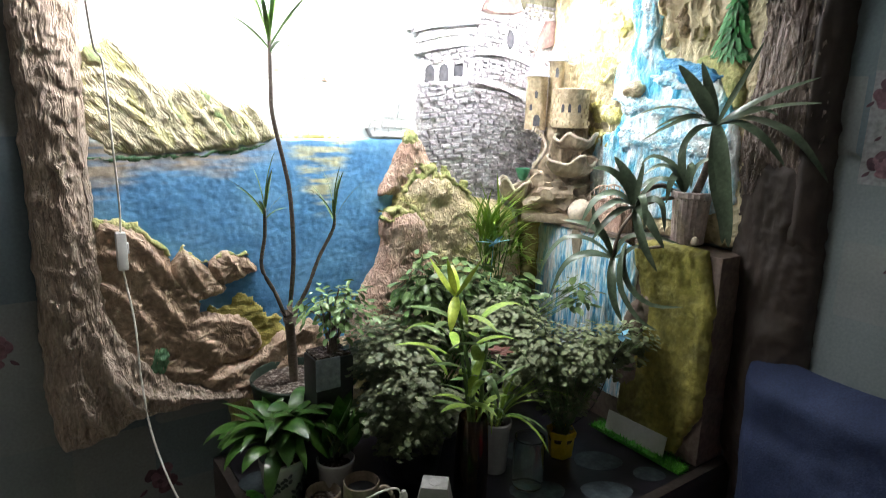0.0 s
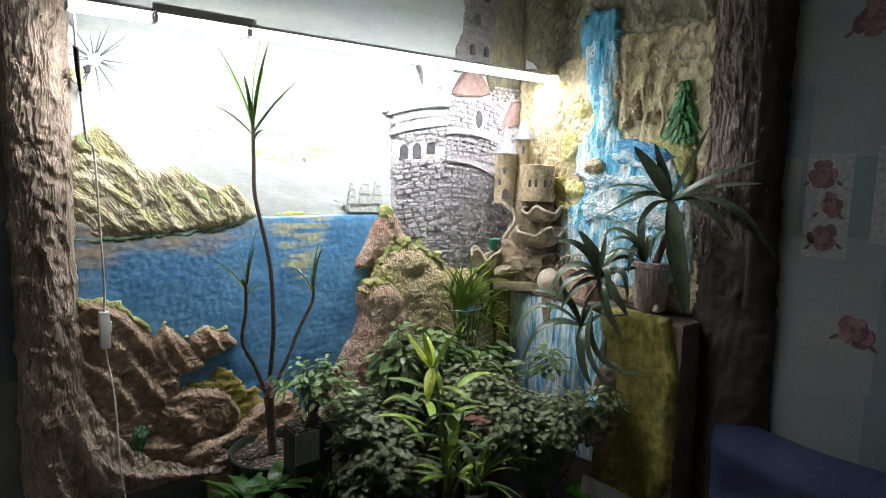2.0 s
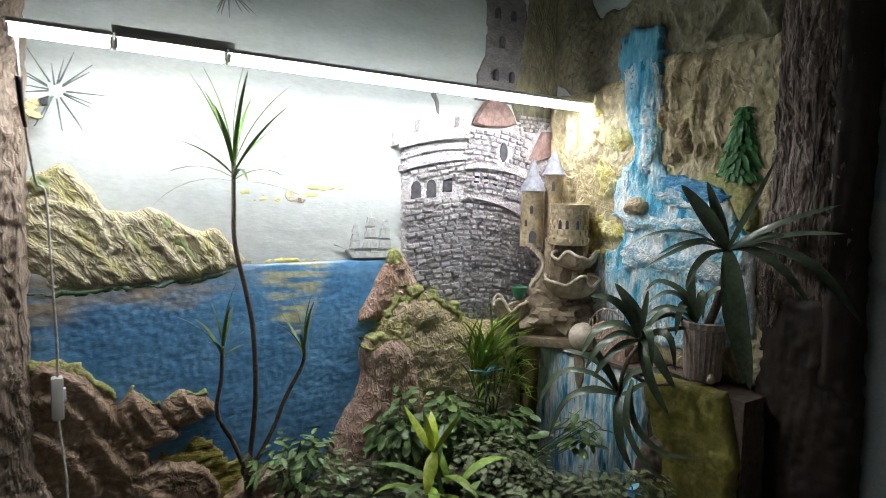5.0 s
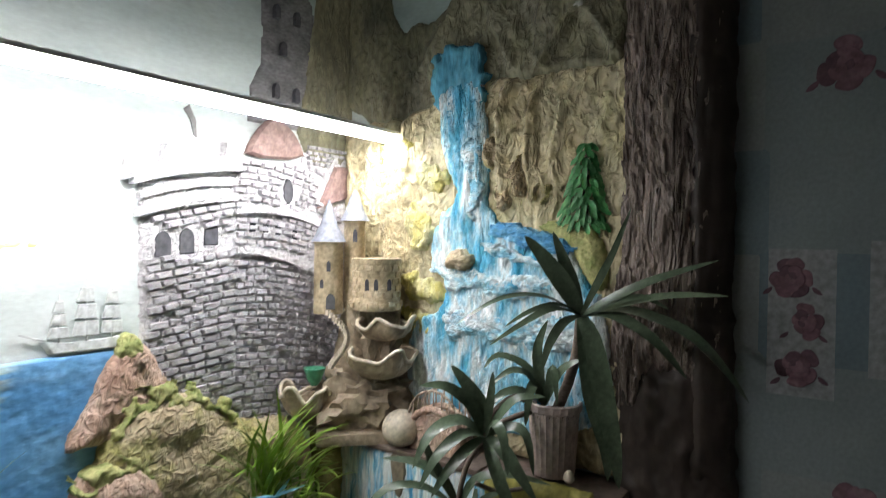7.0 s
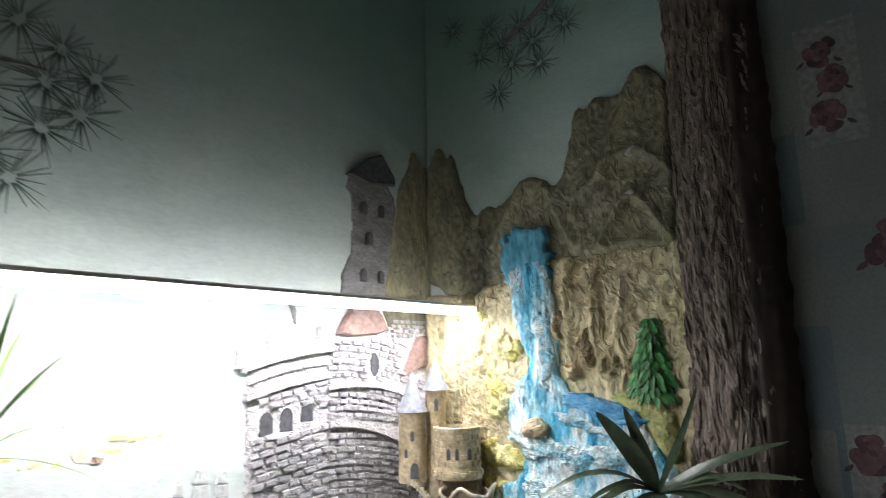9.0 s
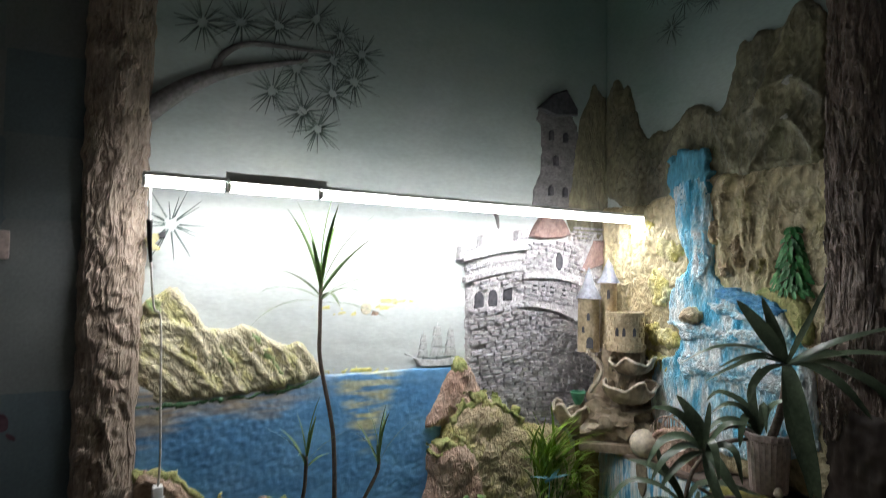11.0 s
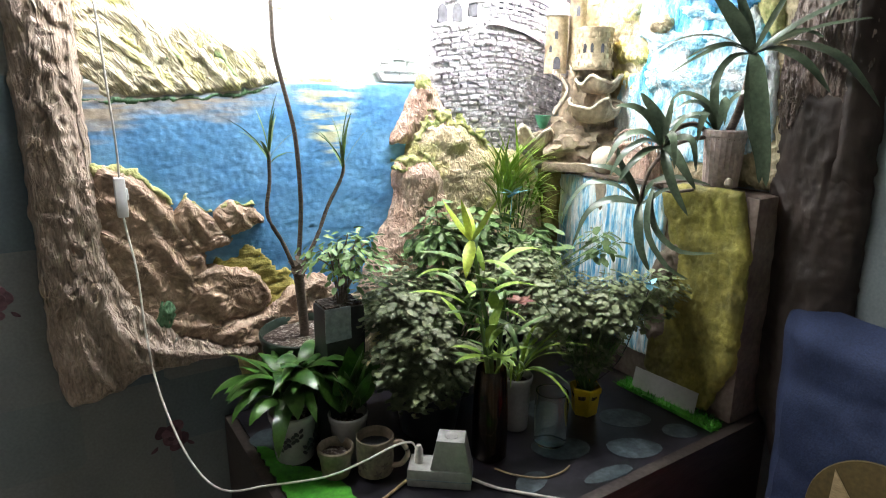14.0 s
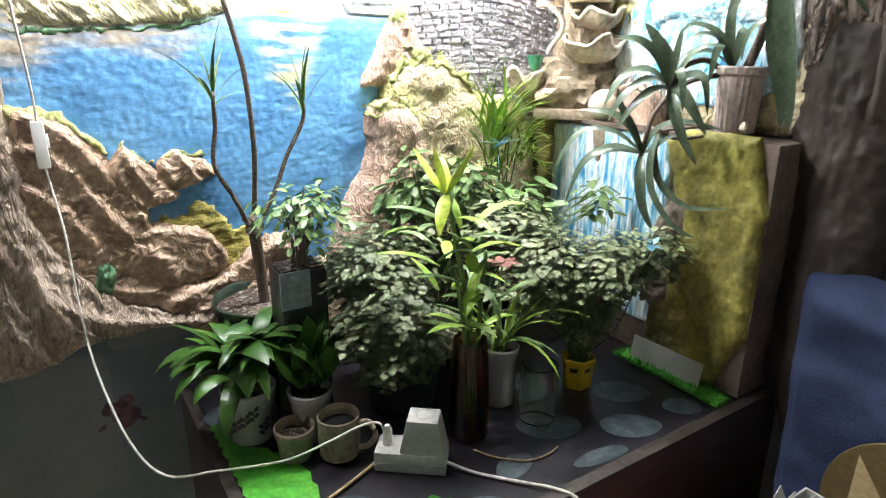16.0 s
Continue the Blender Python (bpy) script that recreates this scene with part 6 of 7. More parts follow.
# ---- three-stemmed dracaena ----
tr = thing("three_stemmed_dracaena", "tall thin three-stemmed dracaena in a dark green pot", "plant")
pot(tr, -1.025, -0.155, 0.701, 0.085, 0.118, 0.25, M_POTG)
a = Acc()
a.tube(curve_pts([(-1.03, -0.15, 0.9), (-1.032, -0.15, 1.0), (-1.04, -0.15, 1.12)], 5), 0.0115, 0.0135, 10)
a.make("trunk", M_STEM, tr)
tips = []
for pts, r0 in (([(-1.04, -0.15, 1.1), (-1.028, -0.15, 1.2), (-1.022, -0.15, 1.29), (-1.027, -0.15, 1.42), (-1.04, -0.15, 1.5), (-1.066, -0.15, 1.62), (-1.068, -0.15, 1.7), (-1.068, -0.15, 1.8)], 0.006), ([(-1.045, -0.155, 1.1), (-1.075, -0.16, 1.18), (-1.11, -0.165, 1.255), (-1.1, -0.165, 1.33), (-1.098, -0.165, 1.4)], 0.0055), ([(-1.035, -0.15, 1.1), (-0.985, -0.145, 1.18), (-0.95, -0.14, 1.255), (-0.908, -0.14, 1.33), (-0.905, -0.14, 1.37)], 0.0055)):
    a = Acc()
    a.tube(curve_pts(pts, 5), r0, r0 * 0.75, 9)
    a.make("stem", M_STEM, tr)
    tips.append(pts[-1])
for k in range(9):
    a = Acc()
    a.oval((-1.04 + rng.uniform(-0.02, 0.02), -0.16 + rng.uniform(-0.02, 0.01), 1.11 + rng.uniform(-0.03, 0.02)), (rng.uniform(-1, 1), -1, 0.5), (rng.uniform(-1, 1), -0.5, 0.6), 0.025, 0.016)
    a.make("bark_knob", M_STEM, tr)


def tuft(tip, n, L, W, spread, material, parent, down=0.12):
    for k in range(n):
        s = k / n
        acc = Acc()
        el = 88 - spread * s + rng.uniform(-6, 6)
        acc.strap((tip[0], tip[1], tip[2] - down * s), k * 137.5, el, L * rng.uniform(0.75, 1.05), W, 25 + 60 * s * rng.random(), 6, 0.2)
        acc.make("leaf", material, parent)


tuft(tips[0], 19, 0.225, 0.0105, 84, M_LEAFT, tr, 0.05)
tuft(tips[1], 9, 0.14, 0.0075, 55, M_LEAFT, tr, 0.03)
tuft(tips[2], 8, 0.15, 0.0075, 35, M_LEAFT, tr, 0.03)

# ---- grey planter with a young shrub ----
gp = thing("young_shrub", "small feathery shrub in a tall grey planter", "plant")
part("planter", block(-1.05, -0.952, -0.345, -0.265, 0.701, 1.06, 0.012), M_POTB, gp)
part("label_sheet", block(-1.052, -0.99, -0.349, -0.3455, 0.985, 1.064, 0.001), M_POTGR, gp)
part("soil", block(-1.045, -0.957, -0.34, -0.27, 1.0595, 1.065, 0.001), M_SOIL, gp)
a, b_ = Acc(), Acc()
stalks(b_, (-1.0, -0.305, 1.06), (-0.97, -0.3, 1.16), (0.12, 0.08, 0.1), 14, 0.0028)
bush(a, (-0.97, -0.3, 1.165), (0.15, 0.1, 0.1), 330, 0.0115, 0.4, 2.0, 0.15)
b_.make("stem_mass", M_STEM, gp)["kind"] = "stuff"
a.make("crown", M_LEAFM, gp)

# ---- broad-leaved plants in front ----
pl = thing("broad_leaved_plant", "broad-leaved green plant in a white flowered pot", "plant")
pot(pl, -1.122, -0.3, 0.701, 0.045, 0.056, 0.12, M_POTW)
for k in range(7):
    a = Acc()
    t = 3.6 + k * 0.33
    p = Vector((-1.122 + 0.0545 * math.cos(t), -0.3 + 0.0545 * math.sin(t), 0.73 + 0.012 * (k % 4)))
    for j in range(4):
        a.oval(p + Vector((0, 0, j * 0.007)), (math.cos(t), math.sin(t), 0.1), (math.sin(t) * (-1) ** j, -math.cos(t) * (-1) ** j, 0.9), 0.014, 0.008)
    a.make("painted_sprig", M_INK, pl)
for k in range(76):
    a = Acc()
    a.strap((-1.115 + rng.uniform(-0.045, 0.05), -0.3 + rng.uniform(-0.03, 0.03), 0.83 + rng.uniform(0, 0.06)), k * 137.5 + rng.uniform(-40, 40), rng.uniform(40, 88), rng.uniform(0.11, 0.19), rng.uniform(0.03, 0.052), rng.uniform(60, 150), 9, 0.22, tip=1.6, base=0.12, roll=rng.uniform(-25, 25))
    a.make("leaf", M_LEAFG, pl)
p2 = thing("upright_leaved_plant", "upright broad-leaved plant in a plain white pot", "plant")
pot(p2, -1.015, -0.37, 0.701, 0.036, 0.046, 0.115, M_POTW)
for k in range(18):
    a = Acc()
    a.strap((-1.015 + rng.uniform(-0.025, 0.025), -0.37 + rng.uniform(-0.015, 0.015), 0.825), k * 137.5, rng.uniform(60, 90), rng.uniform(0.1, 0.18), rng.uniform(0.042, 0.062), rng.uniform(5, 60), 9, 0.3, tip=1.9, base=0.18, roll=rng.uniform(-20, 20))
    a.make("leaf", M_LEAFV if k in (4, 9) else M_LEAFG, p2)

# ---- round-leaved bushes ----
b1 = thing("round_leaved_bush", "dense small round-leaved plant in a black pot", "plant")
pot(b1, -0.79, -0.36, 0.701, 0.07, 0.09, 0.12, M_POTB)
a, b_ = Acc(), Acc()
stalks(b_, (-0.79, -0.36, 0.8), (-0.78, -0.34, 0.95), (0.15, 0.12, 0.12), 30)
bush(a, (-0.81, -0.38, 0.9), (0.19, 0.14, 0.17), 4000, 0.0155, 1.9, 1.05, 0.45)
bush(a, (-0.81, -0.29, 1.02), (0.22, 0.15, 0.12), 2600, 0.015, 1.9, 1.1, 0.35)
b_.make("stem_mass", M_STEMG, b1)["kind"] = "stuff"
a.make("crown", M_LEAFS, b1)
b2 = thing("spreading_bush", "spreading small-leaved plant in a yellow plastic pot", "plant")
pot(b2, -0.395, -0.52, 0.701, 0.034, 0.042, 0.08, M_POTY, 6)
a, b_ = Acc(), Acc()
for c, rd, m in (((-0.46, -0.47, 1.0), (0.19, 0.14, 0.14), 1000), ((-0.34, -0.54, 1.0), (0.17, 0.12, 0.13), 900), ((-0.5, -0.36, 1.08), (0.18, 0.12, 0.1), 560), ((-0.37, -0.5, 0.87), (0.13, 0.09, 0.09), 420), ((-0.25, -0.6, 1.03), (0.11, 0.07, 0.09), 340)):
    bush(a, c, rd, int(m * 1.6), 0.0145, 1.3, 1.15, 0.3)
    stalks(b_, (-0.395, -0.52, 0.77), c, rd, 12)
b_.make("stem_mass", M_STEMG, b2)["kind"] = "stuff"
a.make("crown", M_LEAFS, b2)
b3 = thing("tall_leafy_plant", "tall leafy green plant in a black pot behind", "plant")
pot(b3, -0.62, -0.22, 0.701, 0.07, 0.085, 0.13, M_POTB)
a, b_ = Acc(), Acc()
for c, rd, m in (((-0.7, -0.26, 1.15), (0.1, 0.08, 0.14), 260), ((-0.55, -0.25, 1.14), (0.13, 0.1, 0.12), 320), ((-0.38, -0.25, 1.1), (0.13, 0.1, 0.09), 260), ((-0.62, -0.2, 0.98), (0.18, 0.1, 0.12), 300), ((-0.24, -0.4, 1.12), (0.07, 0.06, 0.07), 40)):
    bush(a, c, rd, int(m * 1.2), 0.02, 0.5, 1.9, 0.3)
    stalks(b_, (-0.62, -0.22, 0.8), c, rd, 9, 0.002)
b_.make("stem_mass", M_STEMG, b3)["kind"] = "stuff"
a.make("crown", M_LEAFM, b3)

# ---- bright grassy plant by the rocks ----
g1 = thing("grassy_plant", "bright green grassy plant rising by the rock relief", "plant")
pot(g1, -0.37, -0.13, 0.701, 0.06, 0.075, 0.12, M_POTB)
a = Acc()
for k in range(10):
    a.tube(curve_pts([(-0.37 + rng.uniform(-0.03, 0.03), -0.13, 0.8), (-0.36 + rng.uniform(-0.05, 0.05), -0.12, 1.0), (-0.35 + rng.uniform(-0.06, 0.06), -0.12 + rng.uniform(-0.03, 0.02), 1.24)], 4), 0.003, 0.002, 5)
a.make("stem_mass", M_STEMG, g1)["kind"] = "stuff"
a = Acc()
for k in range(64):
    a.strap((-0.37 + rng.uniform(-0.035, 0.035), -0.125 + rng.uniform(-0.02, 0.02), rng.uniform(1.18, 1.28)), rng.uniform(150, 390), rng.uniform(52, 90), rng.uniform(0.12, 0.22), 0.0085, rng.uniform(15, 75), 7)
for k in range(75):
    a.strap((-0.31 + rng.uniform(-0.06, 0.08), -0.13 + rng.uniform(-0.03, 0.03), rng.uniform(1.14, 1.26)), rng.uniform(180, 380), rng.uniform(20, 75), rng.uniform(0.07, 0.14), 0.008, rng.uniform(30, 110), 6)
a.make("grass_foliage", M_LEAFB, g1)["kind"] = "stuff"
df = thing("dragonfly_ornament", "light blue dragonfly ornament on the grassy plant", "ornament")
a = Acc()
for yaw, el in ((20, 20), (160, 10), (-30, 15), (200, 25)):
    a.strap((-0.38, -0.17, 1.245), yaw, el, 0.06, 0.016, 10, 4, 0.1, base=0.5)
a.make("wing", M_AQUA, df)
a = Acc()
a.tube([(-0.395, -0.165, 1.235), (-0.36, -0.175, 1.25)], 0.004, 0.003, 6)
a.tube([(-0.38, -0.168, 1.24), (-0.37, -0.14, 1.0), (-0.37, -0.13, 0.81)], 0.0012, 0.0012, 5)
a.make("body", M_AQUA, df)

# ---- spider plant ----
sp = thing("spider_plant", "arching spider plant in a white pot", "plant")
pot(sp, -0.6, -0.475, 0.701, 0.034, 0.042, 0.145, M_POTW)
for k in range(30):
    a = Acc()
    a.strap((-0.6 + rng.uniform(-0.012, 0.012), -0.475 + rng.uniform(-0.012, 0.012), 0.83), k * 137.5, rng.uniform(45, 85), rng.uniform(0.16, 0.27), 0.011, rng.uniform(50, 130), 8, 0.3)
    a.make("leaf", M_LEAFM if k % 2 else M_LEAFB, sp)

# ---- bamboo shoot in a dark vase ----
vz = thing("dark_glass_vase", "tall dark amber glass vase with water stems", "vase")
part("vase", lathe([(0.036, 0), (0.041, 0.006), (0.042, 0.1), (0.038, 0.19), (0.034, 0.225), (0.032, 0.225), (0.036, 0.19), (0.039, 0.1), (0.037, 0.01), (0.01, 0.008)], 32, (-0.735, -0.545, 0.701)), M_AMBER, vz)
lb = thing("bamboo_shoot", "leafy green shoots with bright yellow-green top", "plant")
a = Acc()
for pts in ([(-0.735, -0.55, 0.712), (-0.733, -0.54, 0.95), (-0.75, -0.52, 1.1), (-0.765, -0.5, 1.22)], [(-0.745, -0.555, 0.712), (-0.75, -0.55, 0.92), (-0.765, -0.53, 1.08)], [(-0.725, -0.545, 0.712), (-0.71, -0.54, 0.95), (-0.69, -0.53, 1.1)]):
    a.tube(curve_pts(pts, 5), 0.006, 0.004, 8)
a.make("cane", M_STEMG, lb)
for k in range(38):
    a = Acc()
    z = 0.93 + 0.26 * k / 38
    a.strap((-0.735 + rng.uniform(-0.04, 0.04) - 0.03 * k / 38, -0.53 + rng.uniform(-0.03, 0.03), z), k * 137.5, rng.uniform(10, 70), rng.uniform(0.08, 0.15), rng.uniform(0.018, 0.032), rng.uniform(30, 100), 7, 0.25)
    a.make("leaf", M_LEAFB if k % 2 == 0 else M_LEAFM, lb)
for th, el, L, W, bd in ((190, 55, 0.11, 0.034, 10), (30, 62, 0.12, 0.03, 15), (130, 80, 0.1, 0.03, 20), (90, -20, 0.1, 0.03, 60), (250, 60, 0.09, 0.026, 40)):
    a = Acc()
    a.strap((-0.765, -0.5, 1.22), RIGHT - th, el, L, W, bd, 7, 0.35)
    a.make("leaf", M_LEAFY, lb, "bright yellow-green young leaf")
RED, BUT = (-0.638, -0.520, 1.060), (-0.305, -0.620, 1.073)
rl = thing("red_leaf_ornament", "dull red leaf shape among the bushes", "ornament")
for k in range(6):
    a = Acc()
    a.strap((RED[0], RED[1], RED[2]), k * 60 + 10, 25, 0.04, 0.024, 50, 4)
    a.make("petal", M_REDL, rl)
a = Acc()
a.tube(curve_pts([(RED[0], RED[1], RED[2]), (RED[0] - 0.005, RED[1] + 0.03, 0.9), (-0.6, -0.475, 0.83)], 4), 0.0015, 0.0015, 5)
a.make("stalk", M_STEMG, rl)
bb = thing("blue_butterfly_ornament", "small blue butterfly on a wire among the leaves", "ornament")
for yaw, el in ((200, 35), (-10, 35), (230, -10), (-50, -10)):
    a = Acc()
    a.strap((BUT[0], BUT[1], BUT[2]), yaw, el, 0.028, 0.02, 20, 4, 0.1, base=0.5)
    a.make("wing", M_AQUA, bb)
a = Acc()
a.tube(curve_pts([(BUT[0], BUT[1], BUT[2] + 0.01), (BUT[0], BUT[1], BUT[2] - 0.02), (BUT[0] - 0.04, BUT[1] + 0.04, 0.86), (-0.395, -0.52, 0.775)], 4), 0.0016, 0.0012, 5)
a.make("body", M_BLACK, bb)

# ---- jar, mug, bowl ----
jr = thing("glass_jar", "empty clear glass jar on the oilcloth", "jar")
part("jar", lathe([(0.036, 0), (0.04, 0.005), (0.041, 0.11), (0.038, 0.122), (0.039, 0.135), (0.0365, 0.135), (0.036, 0.122), (0.0385, 0.108), (0.0375, 0.008), (0.01, 0.006)], 36, (-0.575, -0.58, 0.7025)), M_GLASS, jr)
mg = thing("ceramic_mug", "beige patterned ceramic mug with dark inside", "mug")
mx_, my_ = -0.993, -0.462
part("body", lathe([(0.033, 0), (0.039, 0.004), (0.0415, 0.04), (0.042, 0.09), (0.04, 0.092), (0.038, 0.089), (0.037, 0.01), (0.01, 0.008)], 32, (mx_, my_, 0.704)), M_CLAY, mg)
a = Acc()
hd = Vector((0.75, -0.66, 0))
a.tube(curve_pts([Vector((mx_, my_, 0.778)) + hd * 0.039, Vector((mx_, my_, 0.784)) + hd * 0.06, Vector((mx_, my_, 0.757)) + hd * 0.075, Vector((mx_, my_, 0.73)) + hd * 0.06, Vector((mx_, my_, 0.724)) + hd * 0.039], 5), 0.006, 0.006, 8)
a.make("handle", M_CLAY, mg)
part("tea", lathe([(0.0368, 0), (0.037, 0.001), (0.02, 0.0015)], 24, (mx_, my_, 0.77)), M_POTB, mg)
for k in range(9):
    a = Acc()
    t = 3.2 + k * 0.4
    for j in range(5):
        a.oval((mx_ + 0.0418 * math.cos(t), my_ + 0.0418 * math.sin(t), 0.72 + 0.02 * (k % 3)), (math.cos(t), math.sin(t), 0), (math.sin(t) * math.cos(j * 1.25), -math.cos(t) * math.cos(j * 1.25), math.sin(j * 1.25)), 0.011, 0.004)
    a.make("painted_sprig", M_STEM, mg)
bl = thing("clay_bowl", "shallow beige clay pot in the shadow", "pot")
pot(bl, -1.07, -0.42, 0.7035, 0.032, 0.04, 0.07, M_CLAY)

# ---- extension socket, adapter, cables ----
ex = thing("extension_socket", "white two-way extension socket on the oilcloth", "socket")
rot = Matrix.Translation((-0.885, -0.565, 0.701)) @ Matrix.Rotation(radians(-39), 4, "Z")
bm = block(-0.07, 0.07, -0.032, 0.032, 0, 0.042, 0.005)
bm.transform(rot)
part("body", bm, M_GREYPL, ex)
bm = block(-0.071, 0.071, -0.033, 0.033, 0.018, 0.02, 0.0005)
bm.transform(rot)
part("seam", bm, M_POTGR, ex)
ad = thing("plug_adapter", "chunky white plug adapter in the extension socket", "adapter")
bm = block(-0.02, 0.068, -0.03, 0.03, 0.0425, 0.112, 0.004)
for v in bm.verts:
    s = (v.co.z - 0.0425) / 0.07
    v.co.x = 0.024 + (v.co.x - 0.024) * (1 - 0.32 * s)
    v.co.y = v.co.y * (1 - 0.15 * s)
bm.transform(rot)
part("body", bm, M_GREYPL, ad)
for dx in (-0.008, 0.008):
    bm = lathe([(0.0025, 0), (0.0025, 0.0008), (0.001, 0.0009)], 10, (0.024 + dx, 0, 0.1121))
    bm.transform(rot)
    part("socket_hole", bm, M_POTGR, ad)
bm = lathe([(0.015, 0), (0.015, 0.0006), (0.0145, 0.001)], 24, (0.024, 0, 0.112))
bm.transform(rot)
part("socket_ring", bm, M_GREYPL, ad)
wc = thing("lamp_cable", "thin white lamp cable with inline switch and plug", "cable")
a = Acc()
CABLE = [(-1.444, -0.188, 1.995), (-1.443, -0.185, 1.92), (-1.436, -0.16, 1.84), (-1.424, -0.12, 1.745), (-1.408, -0.1, 1.715), (-1.402, -0.09, 1.55), (-1.397, -0.075, 1.42), (-1.398, -0.065, 1.345), (-1.399, -0.06, 1.266), (-1.388, -0.09, 1.14), (-1.388, -0.12, 1.0), (-1.38, -0.18, 0.873), (-1.349, -0.28, 0.757), (-1.303, -0.36, 0.713), (-1.221, -0.42, 0.729), (-1.117, -0.48, 0.746), (-1.04, -0.505, 0.77), (-0.98, -0.53, 0.8), (-0.945, -0.54, 0.802), (-0.935, -0.545, 0.785)]
a.tube(curve_pts(CABLE, 5), 0.0024, 0.0024, 7)
a.make("cord", M_CABLE, wc)
part("inline_switch", block(-1.41, -1.388, -0.078, -0.05, 1.262, 1.35, 0.006), M_WHITEPL, wc)
part("rocker", block(-1.389, -1.384, -0.072, -0.056, 1.3, 1.325, 0.002), M_WHITEPL, wc)
a = Acc()
a.tube(curve_pts([(-1.443, -0.186, 1.925), (-1.441, -0.178, 1.88), (-1.436, -0.16, 1.84)], 4), 0.006, 0.003, 8)
a.make("connector", M_BLACK, wc, "black cable connector")
bm = lathe([(0.01, 0), (0.0095, 0.03), (0.005, 0.042)], 14, (-0.048, 0, 0.0425))
bm.transform(rot)
part("plug", bm, M_CABLE, wc)
c2 = thing("white_cable", "white mains cable running off the table edge", "cable")
a = Acc()
a.tube(curve_pts([(-0.836, -0.612, 0.715), (-0.8, -0.66, 0.706), (-0.75, -0.72, 0.706), (-0.7, -0.785, 0.709), (-0.675, -0.818, 0.69), (-0.66, -0.83, 0.6), (-0.66, -0.84, 0.3), (-0.66, -0.88, 0.005)], 6), 0.0035, 0.0035, 7)
a.make("cord", M_CABLE, c2)
c3 = thing("loose_cable", "thin brown cable end lying on the oilcloth", "cable")
a = Acc()
a.tube(curve_pts([(-0.76, -0.6, 0.7045), (-0.735, -0.645, 0.7045), (-0.69, -0.685, 0.7045), (-0.64, -0.692, 0.7045), (-0.61, -0.685, 0.706)], 6), 0.0022, 0.0022, 6)
a.make("cord", M_CABLEB, c3)
c4 = thing("wooden_stick", "thin pale wooden stick lying on the oilcloth", "stick")
a = Acc()
a.tube([(-0.955, -0.535, 0.7075), (-1.03, -0.565, 0.7075), (-1.13, -0.6, 0.7075)], 0.0035, 0.003, 7)
a.make("stick", M_CABLEB, c4)

# ---- blue cover, board, set square and paper box beyond the table ----
bs = thing("blue_armchair", "blue cloth-covered armchair standing against the papered wall", "armchair")
bm = bmesh.new()
bmesh.ops.create_grid(bm, x_segments=60, y_segments=60, size=0.5)
for v in bm.verts:
    u, w = v.co.x + 0.5, v.co.y + 0.5
    y, z = -0.83 - 0.75 * u - 0.05 * (1 - w) * (1 - u), 0.3 + 0.74 * w
    fold = 0.02 * noise.fractal(Vector((u * 3, w * 4, 0)), 0.8, 2, 3)
    edge_ = min(1, u * 12) ** 0.5 * min(1, (1 - w) * 14) ** 0.5
    v.co = Vector((-0.03 - (0.09 + fold + 0.06 * (1 - w)) * edge_, y, z + 0.02 * noise.noise(Vector((u * 4, 0, 3)))))
part("back_cover", bm, M_BLUE, bs)
part("seat_pad", block(-0.62, -0.04, -1.58, -0.9, 0.3, 0.47, 0.03), M_BLUE, bs)
part("base", block(-0.6, -0.05, -1.56, -0.92, 0.0, 0.3, 0.01), M_WOODD, bs)
bd = thing("brown_round_board", "brown round board leaning on the blue armchair", "board")
bm = lathe([(0.135, 0), (0.137, 0.004), (0.135, 0.008)], 48)
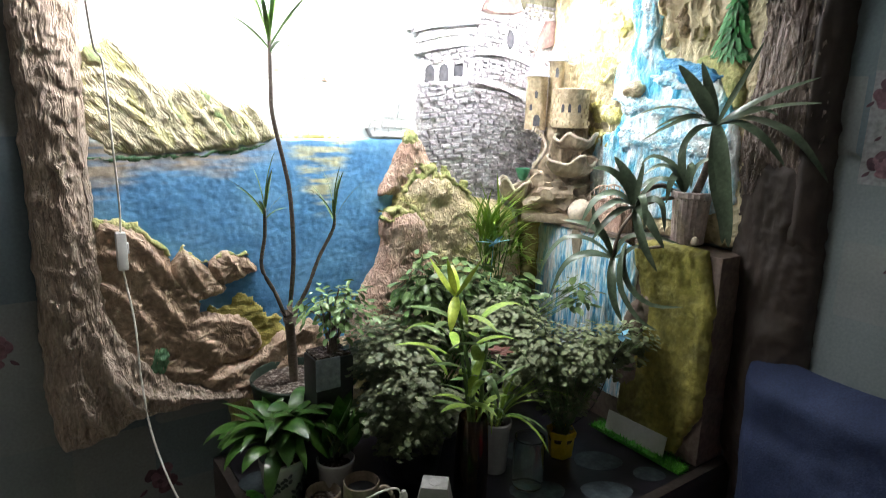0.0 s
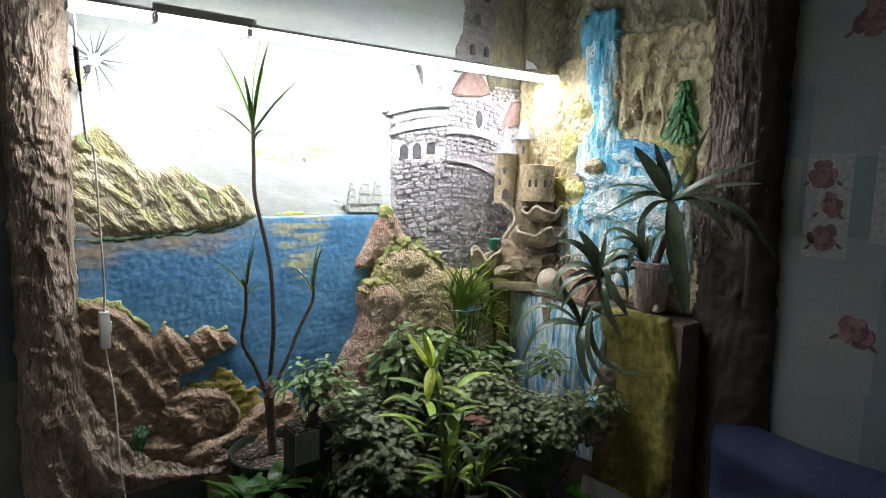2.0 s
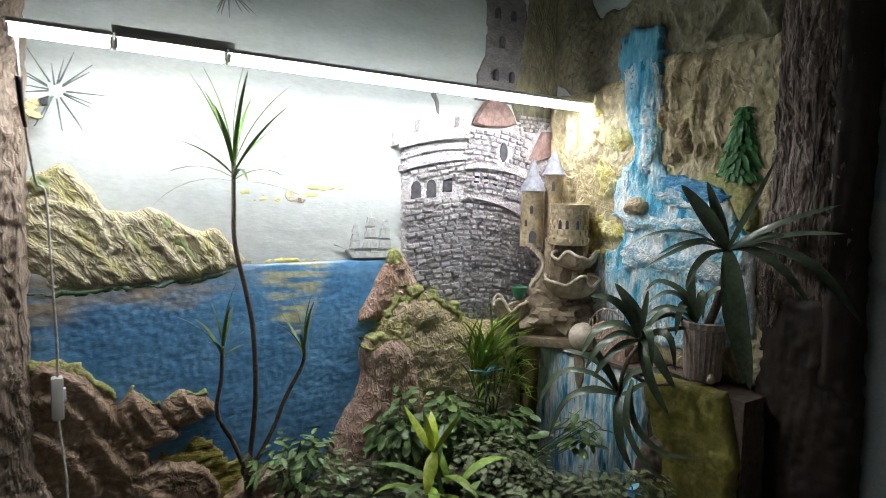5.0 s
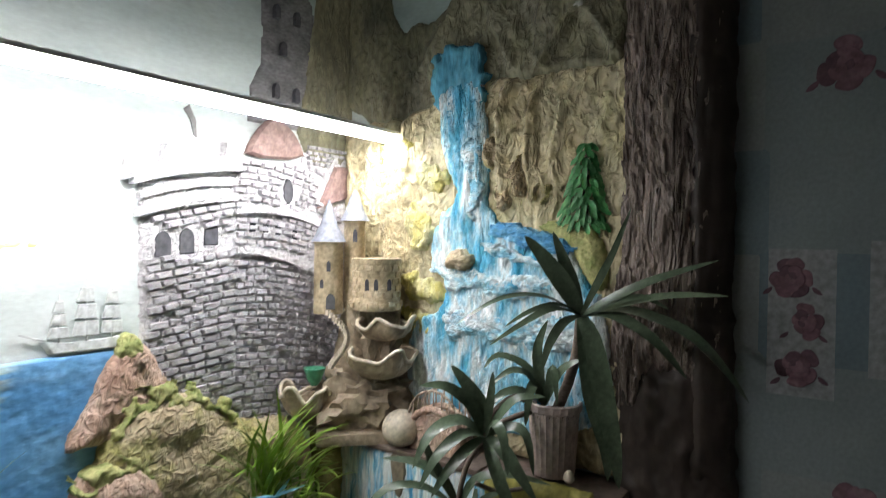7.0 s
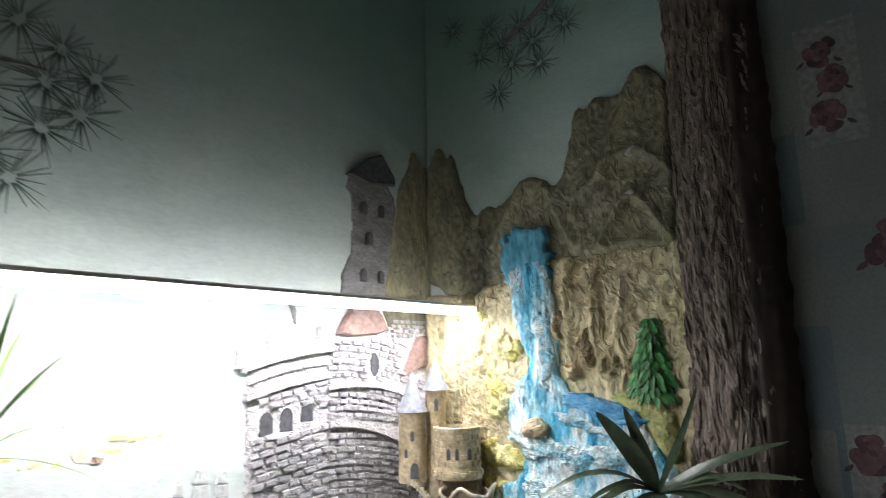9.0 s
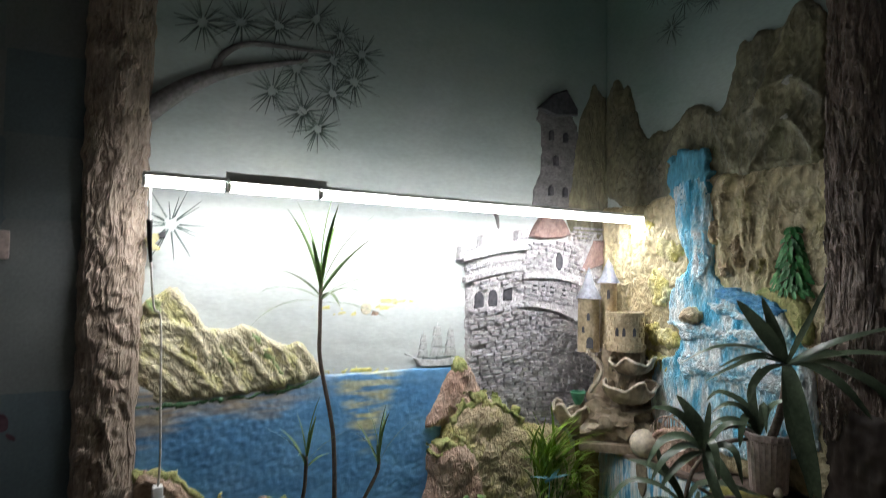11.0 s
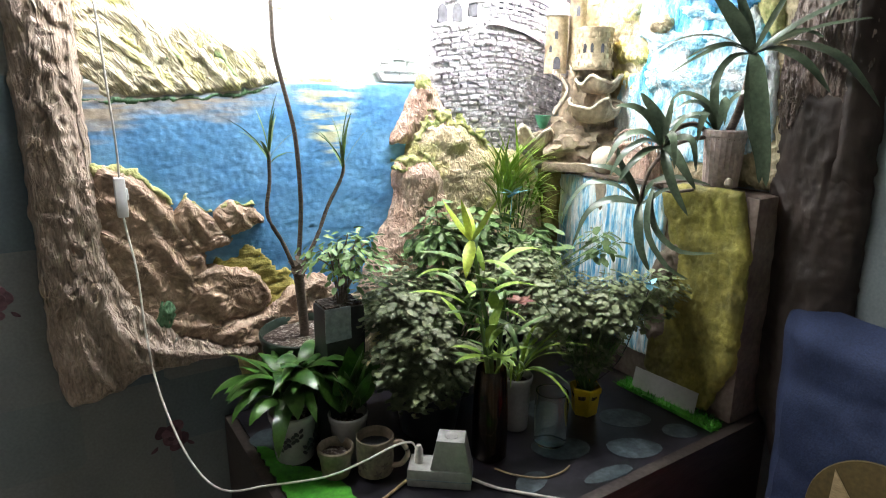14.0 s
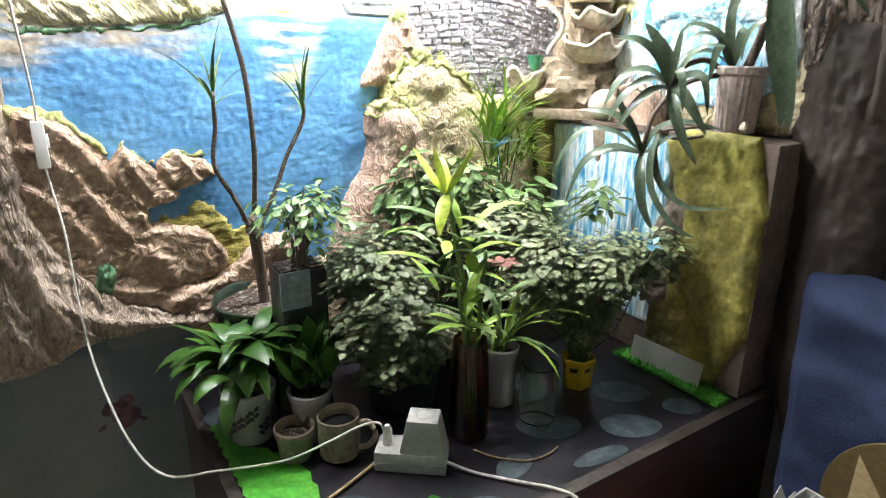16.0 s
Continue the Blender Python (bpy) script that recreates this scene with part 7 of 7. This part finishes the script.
bm.transform(Matrix.Translation((-0.205, -1.15, 0.675)) @ Matrix.Rotation(radians(-80), 4, "Y"))
part("disc", bm, M_BROWN, bd)
ts = thing("wooden_set_square", "pale wooden set square leaning on the board", "set square")
bm = bmesh.new()
outer, inner = [(0, 0), (0.16, 0), (0, 0.22)], [(0.028, 0.028), (0.095, 0.028), (0.028, 0.125)]
vs = [[bm.verts.new((p[0], t, p[1])) for p in ring] for t in (0, 0.005) for ring in (outer, inner)]
for k in range(3):
    j = (k + 1) % 3
    bm.faces.new((vs[0][k], vs[0][j], vs[1][j], vs[1][k]))
    bm.faces.new((vs[2][k], vs[3][k], vs[3][j], vs[2][j]))
    bm.faces.new((vs[0][k], vs[2][k], vs[2][j], vs[0][j]))
    bm.faces.new((vs[1][k], vs[1][j], vs[3][j], vs[3][k]))
bm.transform(Matrix.Translation((-0.33, -1.1, 0.59)) @ Matrix.Rotation(radians(-75), 4, "Z") @ Matrix.Rotation(radians(-16), 4, "X"))
part("frame", bm, M_WOODL, ts, smooth=False)
tb = thing("red_tray", "red plastic tray on the blue armchair", "tray")
part("tray", block(-0.54, -0.28, -1.26, -1.0, 0.471, 0.637, 0.006), M_RED, tb)
pb = thing("paper_box", "clear plastic box of papers in the red tray", "box")
for nm, args in (("side", (-0.46, -0.455, -1.15, -1.03, 0.638, 0.715)), ("side", (-0.32, -0.315, -1.15, -1.03, 0.638, 0.715)), ("side", (-0.455, -0.32, -1.15, -1.146, 0.638, 0.715)), ("side", (-0.455, -0.32, -1.034, -1.03, 0.638, 0.715))):
    part(nm, block(*args), M_POTW, pb, smooth=False)
for k in range(8):
    bm = block(-0.05, 0.05, -0.001, 0.001, 0, 0.082)
    bm.transform(Matrix.Translation((-0.39 + 0.006 * (k % 3), -1.125 + 0.011 * k, 0.638)) @ Matrix.Rotation(radians(-12 + 9 * (k % 4)), 4, "Z") @ Matrix.Rotation(radians(16 - 6 * k), 4, "X"))
    part("paper", bm, M_CARD, pb, smooth=False)

lay_bricks()
